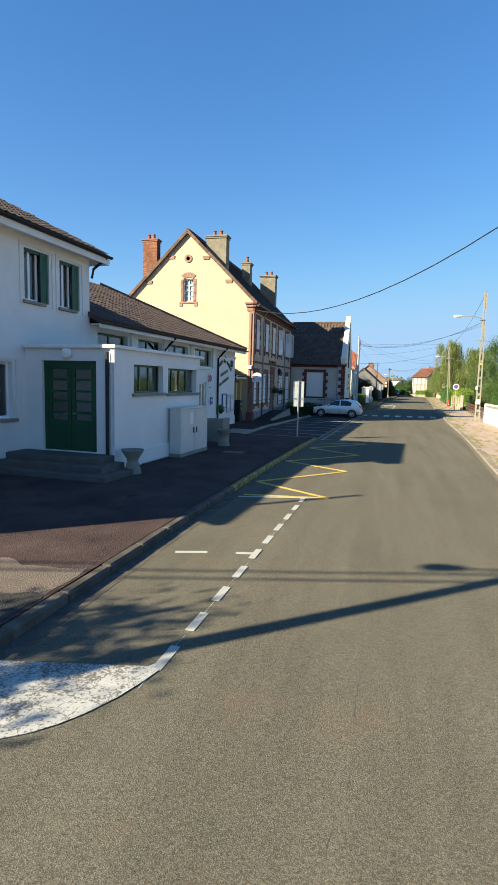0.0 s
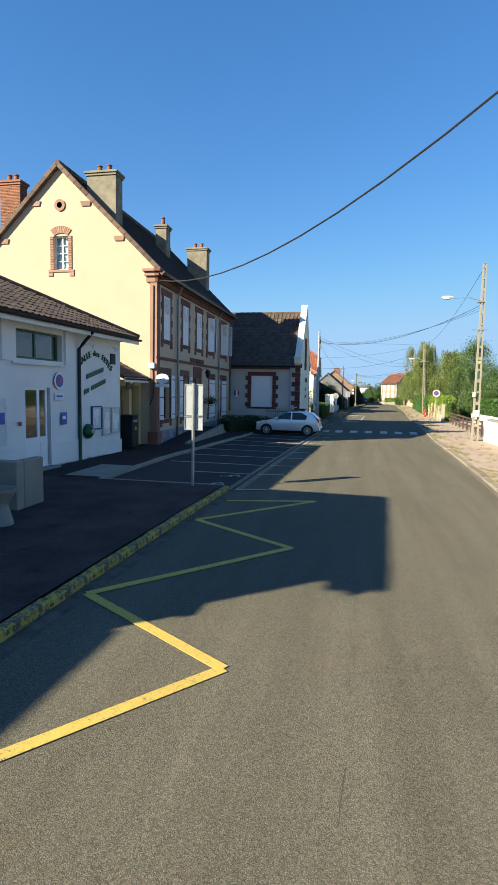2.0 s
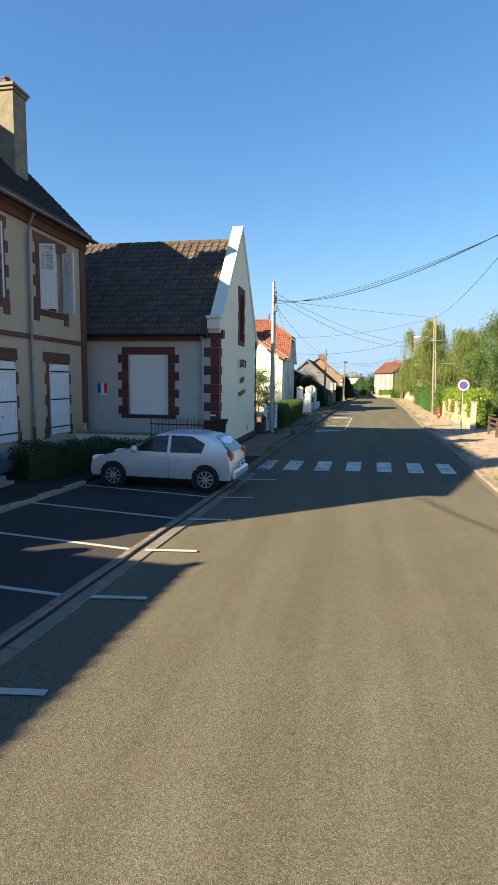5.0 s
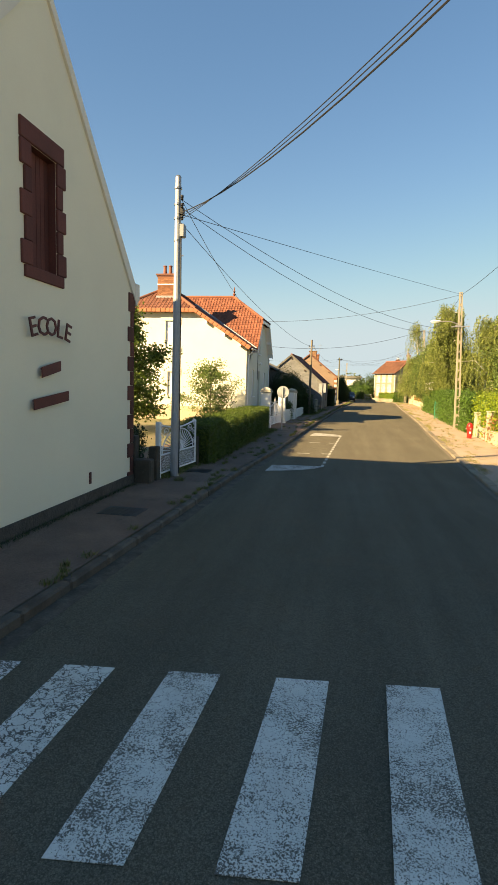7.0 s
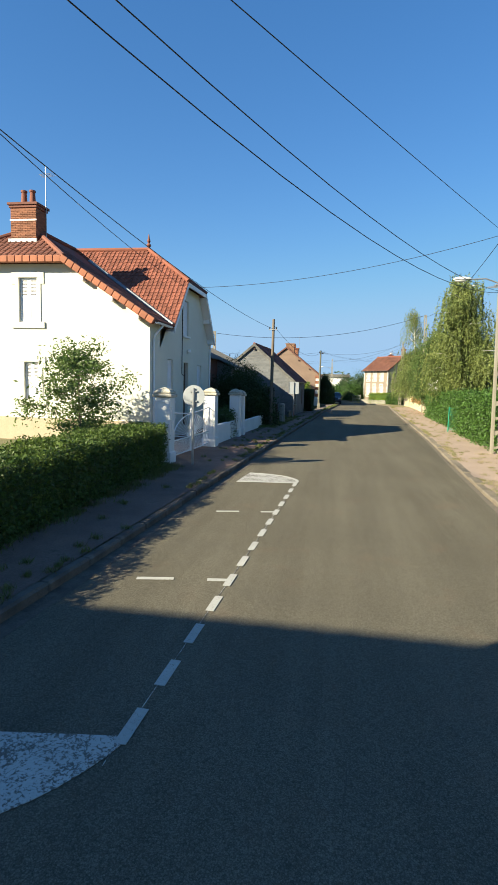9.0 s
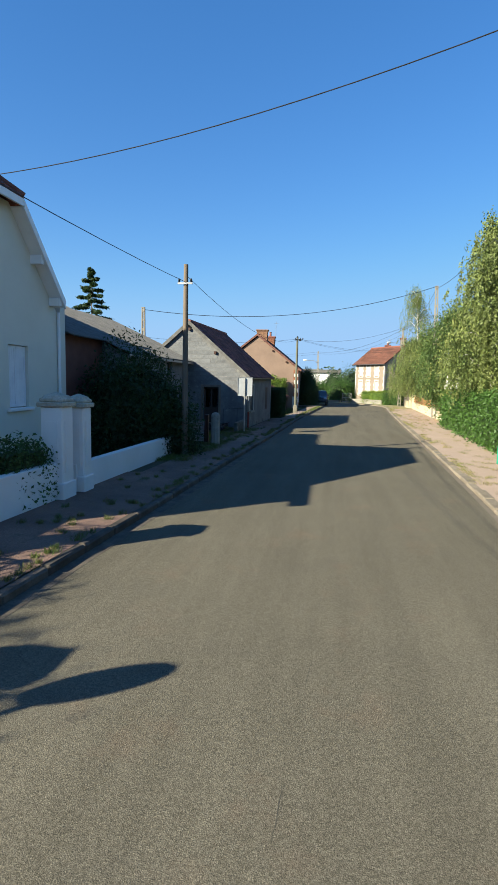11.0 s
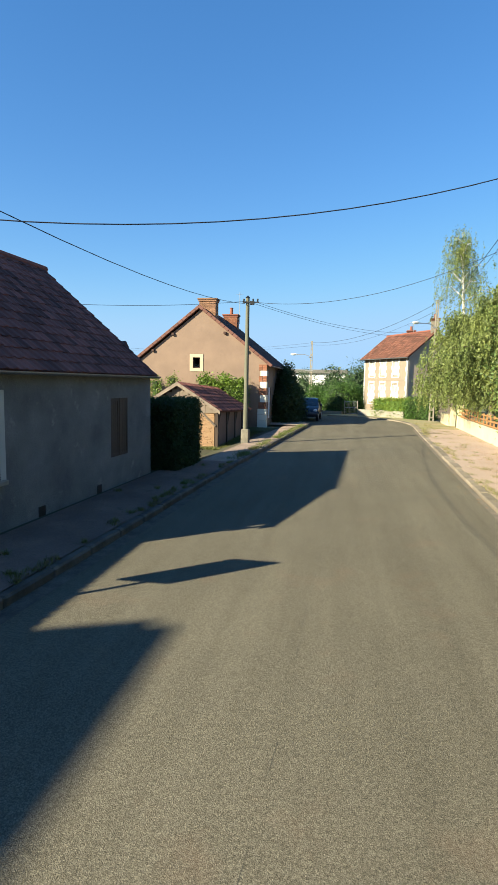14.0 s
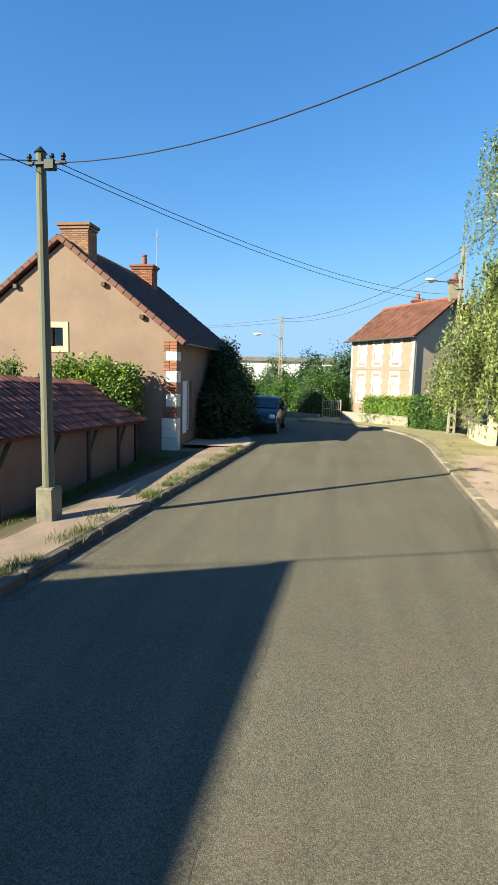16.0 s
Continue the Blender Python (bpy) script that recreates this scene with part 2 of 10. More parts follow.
def wall(p0, p1, z0, z1, openings=(), th=0.3, cuts=()):
    """A wall from p0 to p1 (outside to the right of that way) with real openings (u0, u1, z0, z1) and their reveals.
    cuts: planes (point, normal) above which it is cut away, for gables."""
    bm = bmesh.new()
    p0, p1 = Vector((*p0, 0)), Vector((*p1, 0))
    d = (p1 - p0).normalized()
    p0, p1 = p0 + d * 0.003, p1 - d * 0.003
    length = (p1 - p0).length
    n = Vector((d.y, -d.x, 0))
    us = sorted({0, length, *(u for o in openings for u in o[:2])})
    zs = sorted({z0, z1, *(z for o in openings for z in o[2:])})

    def at(u, z, inner):
        return p0 + d * u - n * (th * inner) + Vector((0, 0, z))

    for ua, ub in zip(us, us[1:]):
        for za, zb in zip(zs, zs[1:]):
            um, zm = (ua + ub) / 2, (za + zb) / 2
            if any(o[0] < um < o[1] and o[2] < zm < o[3] for o in openings):
                continue
            for inner in (0, 1):
                q = [bm.verts.new(at(u, z, inner)) for u, z in ((ua, za), (ub, za), (ub, zb), (ua, zb))]
                bm.faces.new(q if not inner else q[::-1])
    for ua, ub, za, zb in openings:
        c = [(ua, za), (ub, za), (ub, zb), (ua, zb)]
        for k in range(4):
            (u, z), (u2, z2) = c[k], c[(k + 1) % 4]
            bm.faces.new([bm.verts.new(v) for v in (at(u, z, 0), at(u, z, 1), at(u2, z2, 1), at(u2, z2, 0))])
    for u in (0, length):
        q = [bm.verts.new(at(u, z, i)) for z, i in ((z0, 0), (z0, 1), (z1, 1), (z1, 0))]
        bm.faces.new(q if u else q[::-1])
    bm.faces.new([bm.verts.new(at(u, z1, i)) for u, i in ((0, 0), (length, 0), (length, 1), (0, 1))])
    bmesh.ops.remove_doubles(bm, verts=bm.verts[:], dist=0.0005)
    for point, normal in cuts:
        bmesh.ops.bisect_plane(bm, geom=bm.verts[:] + bm.edges[:] + bm.faces[:], plane_co=point, plane_no=normal, clear_outer=True)
    return bm


def slab(a, b, c, d, th=0.12):
    """A roof slope: a, b along the eave, c, d above, made solid downwards along its normal."""
    n = (Vector(b) - Vector(a)).cross(Vector(d) - Vector(a)).normalized()
    if n.z < 0:
        n = -n
    return solid([a, b, c, d], -n * th)


def inside(p, outline):
    hit = False
    for (x1, y1), (x2, y2) in zip(outline, outline[1:] + outline[:1]):
        if (y1 > p[1]) != (y2 > p[1]) and p[0] < (x2 - x1) * (p[1] - y1) / (y2 - y1) + x1:
            hit = not hit
    return hit


def tile_mesh(name, w, h, material, rise=0.035):
    """One roof tile in the plane x (across), y (up the slope), z (out): a roll on one side, lifted at its lower edge."""
    bm = bmesh.new()
    prof = [(0, 0.0), (0.12, rise * 0.25), (0.5, rise * 0.15), (0.72, rise * 0.9), (0.86, rise), (1.0, rise * 0.55)]
    rows = []
    for y, lift in ((-0.06 * h, 0.028), (1.02 * h, 0.004)):
        rows.append([bm.verts.new((u * w, y, z + lift)) for u, z in prof])
    low = [bm.verts.new((u * w, -0.06 * h, z + 0.028 - 0.02)) for u, z in prof]
    for k in range(len(prof) - 1):
        bm.faces.new((rows[0][k], rows[0][k + 1], rows[1][k + 1], rows[1][k]))
        bm.faces.new((low[k], low[k + 1], rows[0][k + 1], rows[0][k]))
    return mesh(name, bm, material)


def tiles(parent, outline, m, w, h, material, name="roof_tile", limit=300, near=None, rise=0.035):
    """Covers a slope with tiles: outline in the slope's own x, y; m: the slope's pose. The first ones are parts, the rest one joined part."""
    me = tile_mesh(name, w, h, material, rise)
    xs, ys = [p[0] for p in outline], [p[1] for p in outline]
    spots = []
    row = 0
    y = min(ys)
    rnd = random.Random(len(outline) + int(w * 1000))
    while y < max(ys) - 0.3 * h:
        x = min(xs) + (0.5 * w if row % 2 else 0) * 0
        while x < max(xs) - 0.2 * w:
            if inside((x + w / 2, y + h / 2), outline):
                spots.append((x, y, rnd.uniform(-0.006, 0.006), rnd.uniform(-0.5, 0.5)))
            x += w
        y += h
        row += 1
    if near:
        spots.sort(key=lambda s: (s[0] - near[0]) ** 2 + (s[1] - near[1]) ** 2)
    inv = parent.matrix_world.inverted() if parent else Matrix()
    for x, y, dz, a in spots[:limit]:
        ob = part(name, me, material, parent)
        ob.matrix_parent_inverse = Matrix()
        ob.matrix_basis = m @ pose(x, y, dz, 0, a, 0)
    rest = spots[limit:]
    if rest:
        v = np.array([q.co[:] for q in me.vertices])
        f = [tuple(p.vertices) for p in me.polygons]
        verts, faces = [], []
        for x, y, dz, a in rest:
            k = len(verts)
            verts += (v + (x, y, dz)).tolist()
            faces += [tuple(i + k for i in q) for q in f]
        big = bpy.data.meshes.new(name + "_cover")
        big.from_pydata(verts, [], faces)
        big.materials.append(material)
        ob = part(name + "_cover", big, material, parent)
        ob.matrix_basis = m
        ob["kind"] = "stuff"


def slope(a, b, up):
    """The pose of a slope: x from a to b along the eave, y up the slope through a point, z out."""
    a, b, up = Vector(a), Vector(b), Vector(up)
    x = (b - a).normalized()
    z = x.cross(up - a).normalized()
    y = z.cross(x)
    m = Matrix((x, y, z)).transposed().to_4x4()
    m.translation = a
    return m


def leaves(centres, size, rnd, flat=0.0, hang=0.0):
    """A mesh of small pointed leaves, one or a few at each centre."""
    n = len(centres)
    c = np.asarray(centres)
    a = rnd.normal(size=(n, 3))
    a[:, 2] *= 1 - flat
    a[:, 2] -= hang
    a /= np.linalg.norm(a, axis=1)[:, None]
    b = np.cross(a, rnd.normal(size=(n, 3)))
    b /= np.linalg.norm(b, axis=1)[:, None]
    s = size * rnd.uniform(0.6, 1.3, (n, 1))
    v = np.stack([c - a * s, c + b * s * 0.45, c + a * s, c - b * s * 0.45], 1).reshape(-1, 3)
    me = bpy.data.meshes.new("leaves")
    me.from_pydata(v.tolist(), [], [(4 * i, 4 * i + 1, 4 * i + 2, 4 * i + 3) for i in range(n)])
    return me


def hedge(name, label, pts, width, h0, h1, count, size, material, seed=1, core=None, category="hedge", z0=0.1, wild=0.06):
    """A clipped or loose hedge along a line of points: dark core coloured as inner shade, and a skin of leaves."""
    rnd = np.random.default_rng(seed)
    ob = thing(name, label, category)
    bm = bmesh.new()
    line = [Vector((*p, 0)) for p in pts]
    seg = [(b - a) for a, b in zip(line, line[1:])]
    lens = [s.length for s in seg]
    for a, s in zip(line, seg):
        d = s.normalized()
        n = Vector((-d.y, d.x, 0))
        q = [a - n * width * 0.38, a + s - n * width * 0.38, a + s + n * width * 0.38, a + n * width * 0.38]
        poly(bm, [v + Vector((0, 0, z0 - 0.1)) for v in q], (0, 0, (h0 + h1) / 2 - 0.14 - z0 + 0.1))
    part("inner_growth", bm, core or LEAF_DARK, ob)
    total = sum(lens)
    pts_, k = [], rnd.choice(len(seg), count, p=np.array(lens) / total)
    t, side = rnd.uniform(0, 1, count), rnd.uniform(0, 1, count)
    for i in range(count):
        s, a = seg[k[i]], line[k[i]]
        d = s.normalized()
        n = Vector((-d.y, d.x, 0))
        p = a + s * float(t[i])
        top = h0 + (h1 - h0) * float(t[i]) + 0.05 * math.sin(p.y * 3.1 + p.x) + 0.04 * math.sin(p.y * 7.7)
        r = side[i]
        per = 2 * (top - z0) + width
        q = r * per
        j = rnd.normal(size=3) * wild
        if q < top - z0:
            v = p - n * (width / 2 + 0.03 * math.sin(5 * p.y)) + Vector((0, 0, z0 + q))
        elif q < top - z0 + width:
            v = p + n * (q - (top - z0) - width / 2) + Vector((0, 0, top))
        else:
            v = p + n * (width / 2) + Vector((0, 0, z0 + q - (top - z0) - width))
        pts_.append((v.x + j[0], v.y + j[1], max(z0, v.z + j[2])))
    for a, s in ((line[0], -seg[0]), (line[-1], seg[-1])):
        d = s.normalized()
        n = Vector((-d.y, d.x, 0))
        m = int(count * width / (2 * total) * 0.9) + 60
        for w, z, j in zip(rnd.uniform(-0.5, 0.5, m), rnd.uniform(0, 1, m), rnd.normal(size=(m, 3)) * wild):
            v = a + n * (float(w) * width) + d * 0.1
            pts_.append((v.x + j[0], v.y + j[1], z0 + float(z) * (h0 - z0) + j[2] * 0.3))
    me = leaves(pts_, size, rnd)
    me.materials.append(material)
    part("foliage", me, material, ob)["kind"] = "stuff"
    return ob


def tree(name, label, base, height, crown, trunk_r, count, size, material, seed=1, trunk_frac=0.3, hang=0.0, bark=None, limbs=9, lean=(0, 0), flat=0.2, shape=None, category="tree", clump=1.0):
    """A tapered trunk with limbs, and a crown of clumps of leaves along them. crown: its half widths in x, y and its lower end."""
    rnd = np.random.default_rng(seed)
    ob = thing(name, label, category, Matrix.Translation(base))
    bm = bmesh.new()
    rx, ry, low = crown
    top = Vector((lean[0], lean[1], height * 0.93))
    tube(bm, [(0, 0, -0.1), (0.03, 0.02, height * 0.2), (top.x * 0.5, top.y * 0.5, height * 0.55), top], [trunk_r * 1.25, trunk_r, trunk_r * 0.6, trunk_r * 0.12], 9)
    centres = []
    for i in range(limbs):
        f = (i + 0.5) / limbs
        z = low + (height * 0.9 - low) * f
        t = z / (height * 0.93)
        root = Vector((top.x * t, top.y * t, max(z - 0.12 * height, low * 0.75)))
        ang = i * 2.4 + rnd.uniform(-0.4, 0.4)
        w = math.sin(math.pi * min(0.97, 0.16 + 0.84 * f)) ** 0.6 if shape is None else shape(f)
        tip = Vector((top.x * t + rx * w * math.cos(ang), top.y * t + ry * w * math.sin(ang), z + 0.07 * height * (1 - hang)))
        mid = root.lerp(tip, 0.5) + Vector((0, 0, 0.05 * height))
        tube(bm, [root, mid, tip], [trunk_r * 0.4, trunk_r * 0.22, trunk_r * 0.05], 6)
        for k in range(7):
            s = 0.35 + 0.65 * (k + rnd.uniform(0, 1)) / 7
            p = root.lerp(mid, s * 2) if s < 0.5 else mid.lerp(tip, s * 2 - 1)
            centres.append(p + Vector(rnd.normal(size=3) * (0.16 * rx, 0.16 * ry, 0.04 * height)))
    for k in range(limbs):
        centres.append(top + Vector(rnd.normal(size=3) * (0.25 * rx, 0.25 * ry, 0.06 * height)))
    part("trunk", bm, bark or BARK, ob)
    c = np.array([v[:] for v in centres])
    pick = rnd.integers(0, len(c), count)
    r = np.array([0.17 * rx + 0.12, 0.17 * ry + 0.12, 0.055 * height + 0.1]) * clump
    p = c[pick] + rnd.normal(size=(count, 3)) * r * rnd.uniform(0.5, 1.1, (len(c), 1))[pick]
    if hang:
        p[:, 2] -= rnd.uniform(0, 1, count) ** 2 * hang * height * 0.35
    p[:, 2] = np.maximum(p[:, 2], 0.15)
    me = leaves(p, size, rnd, flat, hang * 2)
    me.materials.append(material)
    part("crown", me, material, ob)["kind"] = "stuff"
    return ob


def bush(name, label, centre, radii, count, size, material, seed=1, lumps=26, core=None, category="bush", wild=0.05):
    """A rounded shrub: many lumps of leaves over a dark uneven core coloured as inner shade, standing on the ground."""
    rnd = np.random.default_rng(seed)
    ob = thing(name, label, category, Matrix.Translation(centre))
    r = np.array(radii)
    d = rnd.normal(size=(lumps, 3))
    d[:, 2] = np.abs(d[:, 2]) * 1.1 - 0.15
    d /= np.linalg.norm(d, axis=1)[:, None]
    c = d * r * rnd.uniform(0.62, 0.8, (lumps, 1))
    lr = r * rnd.uniform(0.26, 0.42, (lumps, 1))
    bm = bmesh.new()
    bmesh.ops.create_icosphere(bm, subdivisions=3, radius=1)
    for v in bm.verts:
        k = 0.72 + 0.16 * noise.noise(v.co * 2.3 + Vector((seed, 0, 0)))
        v.co = Vector((v.co.x * r[0] * k, v.co.y * r[1] * k, max(-0.05, v.co.z) * r[2] * k))
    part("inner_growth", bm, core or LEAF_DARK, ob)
    pick = rnd.integers(0, lumps, count)
    q = rnd.normal(size=(count, 3))
    q /= np.linalg.norm(q, axis=1)[:, None]
    p = c[pick] + q * lr[pick] * rnd.uniform(0.75, 1.08, (count, 1)) + rnd.normal(size=(count, 3)) * wild
    m = count // 4
    e = rnd.normal(size=(m, 3))
    e /= np.linalg.norm(e, axis=1)[:, None]
    e[:, 2] = np.abs(e[:, 2])
    p[:m] = e * r * rnd.uniform(0.76, 0.86, (m, 1))
    p[:, 2] = np.where(p[:, 2] < 0.04, rnd.uniform(0.04, 0.5, count) * r[2], p[:, 2])
    me = leaves(p, size, rnd)
    me.materials.append(material)
    part("foliage", me, material, ob)["kind"] = "stuff"
    return ob


def smooth(pairs):
    """A soft curve through (y, x) pairs, as a function."""
    ys, xs = np.array(pairs).T
    fine = np.linspace(ys[0], ys[-1], 600)
    v = np.interp(fine, ys, xs)
    k = np.hanning(31)
    v2 = np.convolve(np.pad(v, 15, mode="reflect", reflect_type="odd"), k / k.sum(), "valid")
    return lambda y: float(np.interp(y, fine, v2))


# ---- parts of buildings ----
GREEN = mat("green_paint", (0.012, 0.075, 0.03), (0.01, 0.06, 0.025), rough=0.4, fine=30, bump=0.05, mix=0.2)
PVC = mat("white_pvc", (0.80, 0.80, 0.80), (0.76, 0.76, 0.77), rough=0.35, fine=30, bump=0.02, mix=0.05)
SHUTTER = mat("white_shutter_paint", (0.78, 0.78, 0.80), (0.70, 0.70, 0.73), rough=0.55, fine=30, bump=0.06, mix=0.15)
ZINC = mat("zinc", (0.25, 0.27, 0.30), (0.18, 0.2, 0.22), rough=0.45, metal=0.6, fine=30, bump=0.05)
DARKMETAL = mat("dark_metal", (0.03, 0.032, 0.035), (0.02, 0.022, 0.025), rough=0.5, metal=0.5, bump=0.05)
STEEL = mat("galvanised_steel", (0.45, 0.46, 0.47), (0.36, 0.37, 0.38), rough=0.45, metal=0.75, bump=0.05, fine=25)
ORANGE_BRICK = mat("orange_brick", (0.29, 0.125, 0.07), (0.22, 0.09, 0.052), scale=3, fine=40, spread=0.3)
PINK_BRICK = mat("pink_brick", (0.36, 0.21, 0.155), (0.29, 0.165, 0.12), scale=2, fine=50, spread=0.15)
CHIM_STONE = mat("chimney_render", (0.27, 0.235, 0.18), (0.15, 0.135, 0.10), scale=2.4, fine=40, stains=(0.08, 0.07, 0.055))
POT = mat("terracotta", (0.24, 0.09, 0.06), (0.19, 0.07, 0.047), scale=4, fine=40)
STONE = mat("blue_grey_stone", (0.25, 0.27, 0.31), (0.19, 0.2, 0.23), scale=2, fine=40, spread=0.25)
GREY_RENDER = mat("grey_render", (0.5, 0.485, 0.455), (0.42, 0.407, 0.38), scale=0.7, fine=70, mix=0.25)


def clear_glass():
    m = bpy.data.materials.new("window_pane_glass")
    m.use_nodes = True
    b = m.node_tree.nodes["Principled BSDF"]
    b.inputs["Base Color"].default_value = (0.75, 0.8, 0.8, 1)
    b.inputs["Roughness"].default_value, b.inputs["IOR"].default_value = 0.02, 1.5
    b.inputs["Transmission Weight"].default_value = 1.0
    return m


PANE = clear_glass()


def wall_pose(p0, p1):
    """x along the wall, y into the wall, z up."""
    p0, p1 = Vector((*p0, 0)), Vector((*p1, 0))
    d = (p1 - p0).normalized()
    m = Matrix((d, Vector((-d.y, d.x, 0)), Vector((0, 0, 1)))).transposed().to_4x4()
    m.translation = p0
    return m


def pane(parent, u0, u1, z0, z1, y):
    ob = part("pane", boxes((u0, u1, y, y + 0.008, z0, z1)), PANE, parent)
    ob.visible_shadow = False
    return ob


def window(house, m, u0, u1, z0, z1, frame_mat, cols=2, rows=1, inset=0.14, bar=0.055, sill=None, name="window", label="", blind=None):
    """A framed window in an opening of the wall whose pose is m: frame with mullions, one pane a field, and a sill."""
    bm = bmesh.new()
    t = bar
    for a in ((u0, u0 + t, z0, z1), (u1 - t, u1, z0, z1), (u0 + t, u1 - t, z0, z0 + t), (u0 + t, u1 - t, z1 - t, z1)):
        box(bm, a[0], a[1], inset - 0.03, inset + 0.04, a[2], a[3])
    us = [u0 + t + (u1 - u0 - 2 * t) * k / cols for k in range(cols + 1)]
    zs = [z0 + t + (z1 - z0 - 2 * t) * k / rows for k in range(rows + 1)]
    for u in us[1:-1]:
        box(bm, u - t * 0.6, u + t * 0.6, inset - 0.025, inset + 0.035, z0 + t, z1 - t)
    for z in zs[1:-1]:
        for a, b in zip(us, us[1:]):
            box(bm, a + t * 0.6, b - t * 0.6, inset - 0.015, inset + 0.025, z - t * 0.3, z + t * 0.3)
    w = part(name, bm, frame_mat, house, label)
    w.matrix_basis = m
    for a, b in zip(us, us[1:]):
        for c, d in zip(zs, zs[1:]):
            pane(w, a, b, c, d, inset)
    if sill:
        part("window_sill", boxes((u0 - 0.12, u1 + 0.12, -0.1, inset, z0 - 0.09, z0 - 0.004), bevel=0.012), sill, w)
    if blind:
        part("curtain", boxes((u0 + t, u1 - t, inset + 0.05, inset + 0.06, z0 + t, z1 - t)), blind, w)
    return w


def louvred(u0, u1, z0, z1, y0, y1, slats=True):
    """A wooden shutter leaf: frame, and slats or boards."""
    bm = bmesh.new()
    t = 0.07
    for a in ((u0, u0 + t, z0, z1), (u1 - t, u1, z0, z1), (u0 + t, u1 - t, z0, z0 + t), (u0 + t, u1 - t, z1 - t, z1)):
        box(bm, a[0], a[1], y0, y1, a[2], a[3])
    zm = z0 + (z1 - z0) * (0.58 if slats else 1)
    if slats:
        box(bm, u0 + t, u1 - t, y0, y1, zm - 0.05, zm + 0.03)
        z = zm + 0.03
        while z < z1 - t:
            box(bm, u0 + t, u1 - t, y0 + 0.008, y1 - 0.008, z + 0.012, z + 0.045)
            z += 0.055
    n = max(2, round((u1 - u0 - 2 * t) / 0.11))
    for k in range(n):
        a = u0 + t + (u1 - u0 - 2 * t) * k / n
        box(bm, a + 0.002, a + (u1 - u0 - 2 * t) / n - 0.004, y0 + 0.01, y1 - 0.008, z0 + t, (zm - 0.05) if slats else z1 - t)
    return bm


def shutter(window_, m, u0, u1, z0, z1, y=-0.05, slats=True, bars=False, material=None, name="shutter"):
    s = part(name, louvred(u0, u1, z0, z1, y, y + 0.04, slats), material or SHUTTER, window_)
    if bars:
        for f in (0.1, 0.5, 0.9):
            z = z0 + (z1 - z0) * f
            part("hinge_bar", boxes((u0 + 0.01, u1 - 0.03, y - 0.012, y - 0.001, z - 0.02, z + 0.02)), DARKMETAL, s)
    return s


def blocks(house, m, specs, material, proud=0.035, name="quoin_block", depth=0.05, label=""):
    """Single dressed blocks (u0, u1, z0, z1) proud of the wall, each an object of its own."""
    cache = {}
    for u0, u1, z0, z1 in specs:
        key = (round(u1 - u0, 2), round(z1 - z0, 2))
        if key not in cache:
            w, h = key
            cache[key] = mesh(name, boxes((0.004, w - 0.004, -proud, depth, 0.004, h - 0.004), bevel=0.012), material)
        ob = part(name, cache[key], material, house, label)
        ob.matrix_basis = m @ Matrix.Translation((u0, 0, z0))


def jambs(u0, u1, z0, z1, long=0.34, short=0.2, h=0.33):
    """Alternating long and short blocks on both sides of an opening."""
    n = max(2, round((z1 - z0) / h))
    out = []
    for k in range(n):
        a, b = z0 + (z1 - z0) * k / n, z0 + (z1 - z0) * (k + 1) / n
        w = long if k % 2 == 0 else short
        out += [(u0 - w, u0, a, b), (u1, u1 + w, a, b)]
    return out


def chimney(parent, x0, x1, y0, y1, z0, z1, material, pots=2, cap_mat=None, pot_h=0.35, axis="x", bricks=False):
    """A stack with a stepped cap and clay pots."""
    bm = boxes((x0, x1, y0, y1, z0, z1 - 0.2))
    c = part("chimney", bm, material, parent)
    part("chimney_cap", boxes((x0 - 0.05, x1 + 0.05, y0 - 0.05, y1 + 0.05, z1 - 0.2, z1 - 0.1), (x0 - 0.1, x1 + 0.1, y0 - 0.1, y1 + 0.1, z1 - 0.1, z1), bevel=0.01), cap_mat or BRICK, c)
    if bricks:
        me = {}
        z, row = z0 + 0.02, 0
        while z < z1 - 0.28:
            for (a0, a1, fixed, ax, out) in ((x0, x1, y0, 0, -1), (y0, y1, x1, 1, 1)):
                w = 0.22
                a = a0 - (w / 2 if row % 2 else 0)
                while a < a1 - 0.02:
                    s, e = max(a, a0 + 0.005), min(a + w, a1 - 0.005)
                    if e - s > 0.04:
                        k = (round(e - s, 2), ax)
                        if k not in me:
                            L = k[0]
                            me[k] = mesh("brick", boxes((0.005, L - 0.005, -0.014, 0.03, 0.005, 0.06)) if ax == 0 else boxes((-0.03, 0.014, 0.005, L - 0.005, 0.005, 0.06)), material)
                        ob = part("brick", me[k], material, c)
                        ob.location = (s, fixed, z) if ax == 0 else (fixed, s, z)
                    a += w
            z += 0.07
            row += 1
    for k in range(pots):
        f = (k + 1) / (pots + 1)
        x, y = (x0 + (x1 - x0) * f, (y0 + y1) / 2) if axis == "x" else ((x0 + x1) / 2, y0 + (y1 - y0) * f)
        p = part("chimney_pot", lathe([(0.13, 0), (0.115, pot_h * 0.5), (0.1, pot_h * 0.85), (0.13, pot_h * 0.88), (0.13, pot_h), (0.09, pot_h)], 14), POT, c)
        p.location = (x, y, z1)
    return c


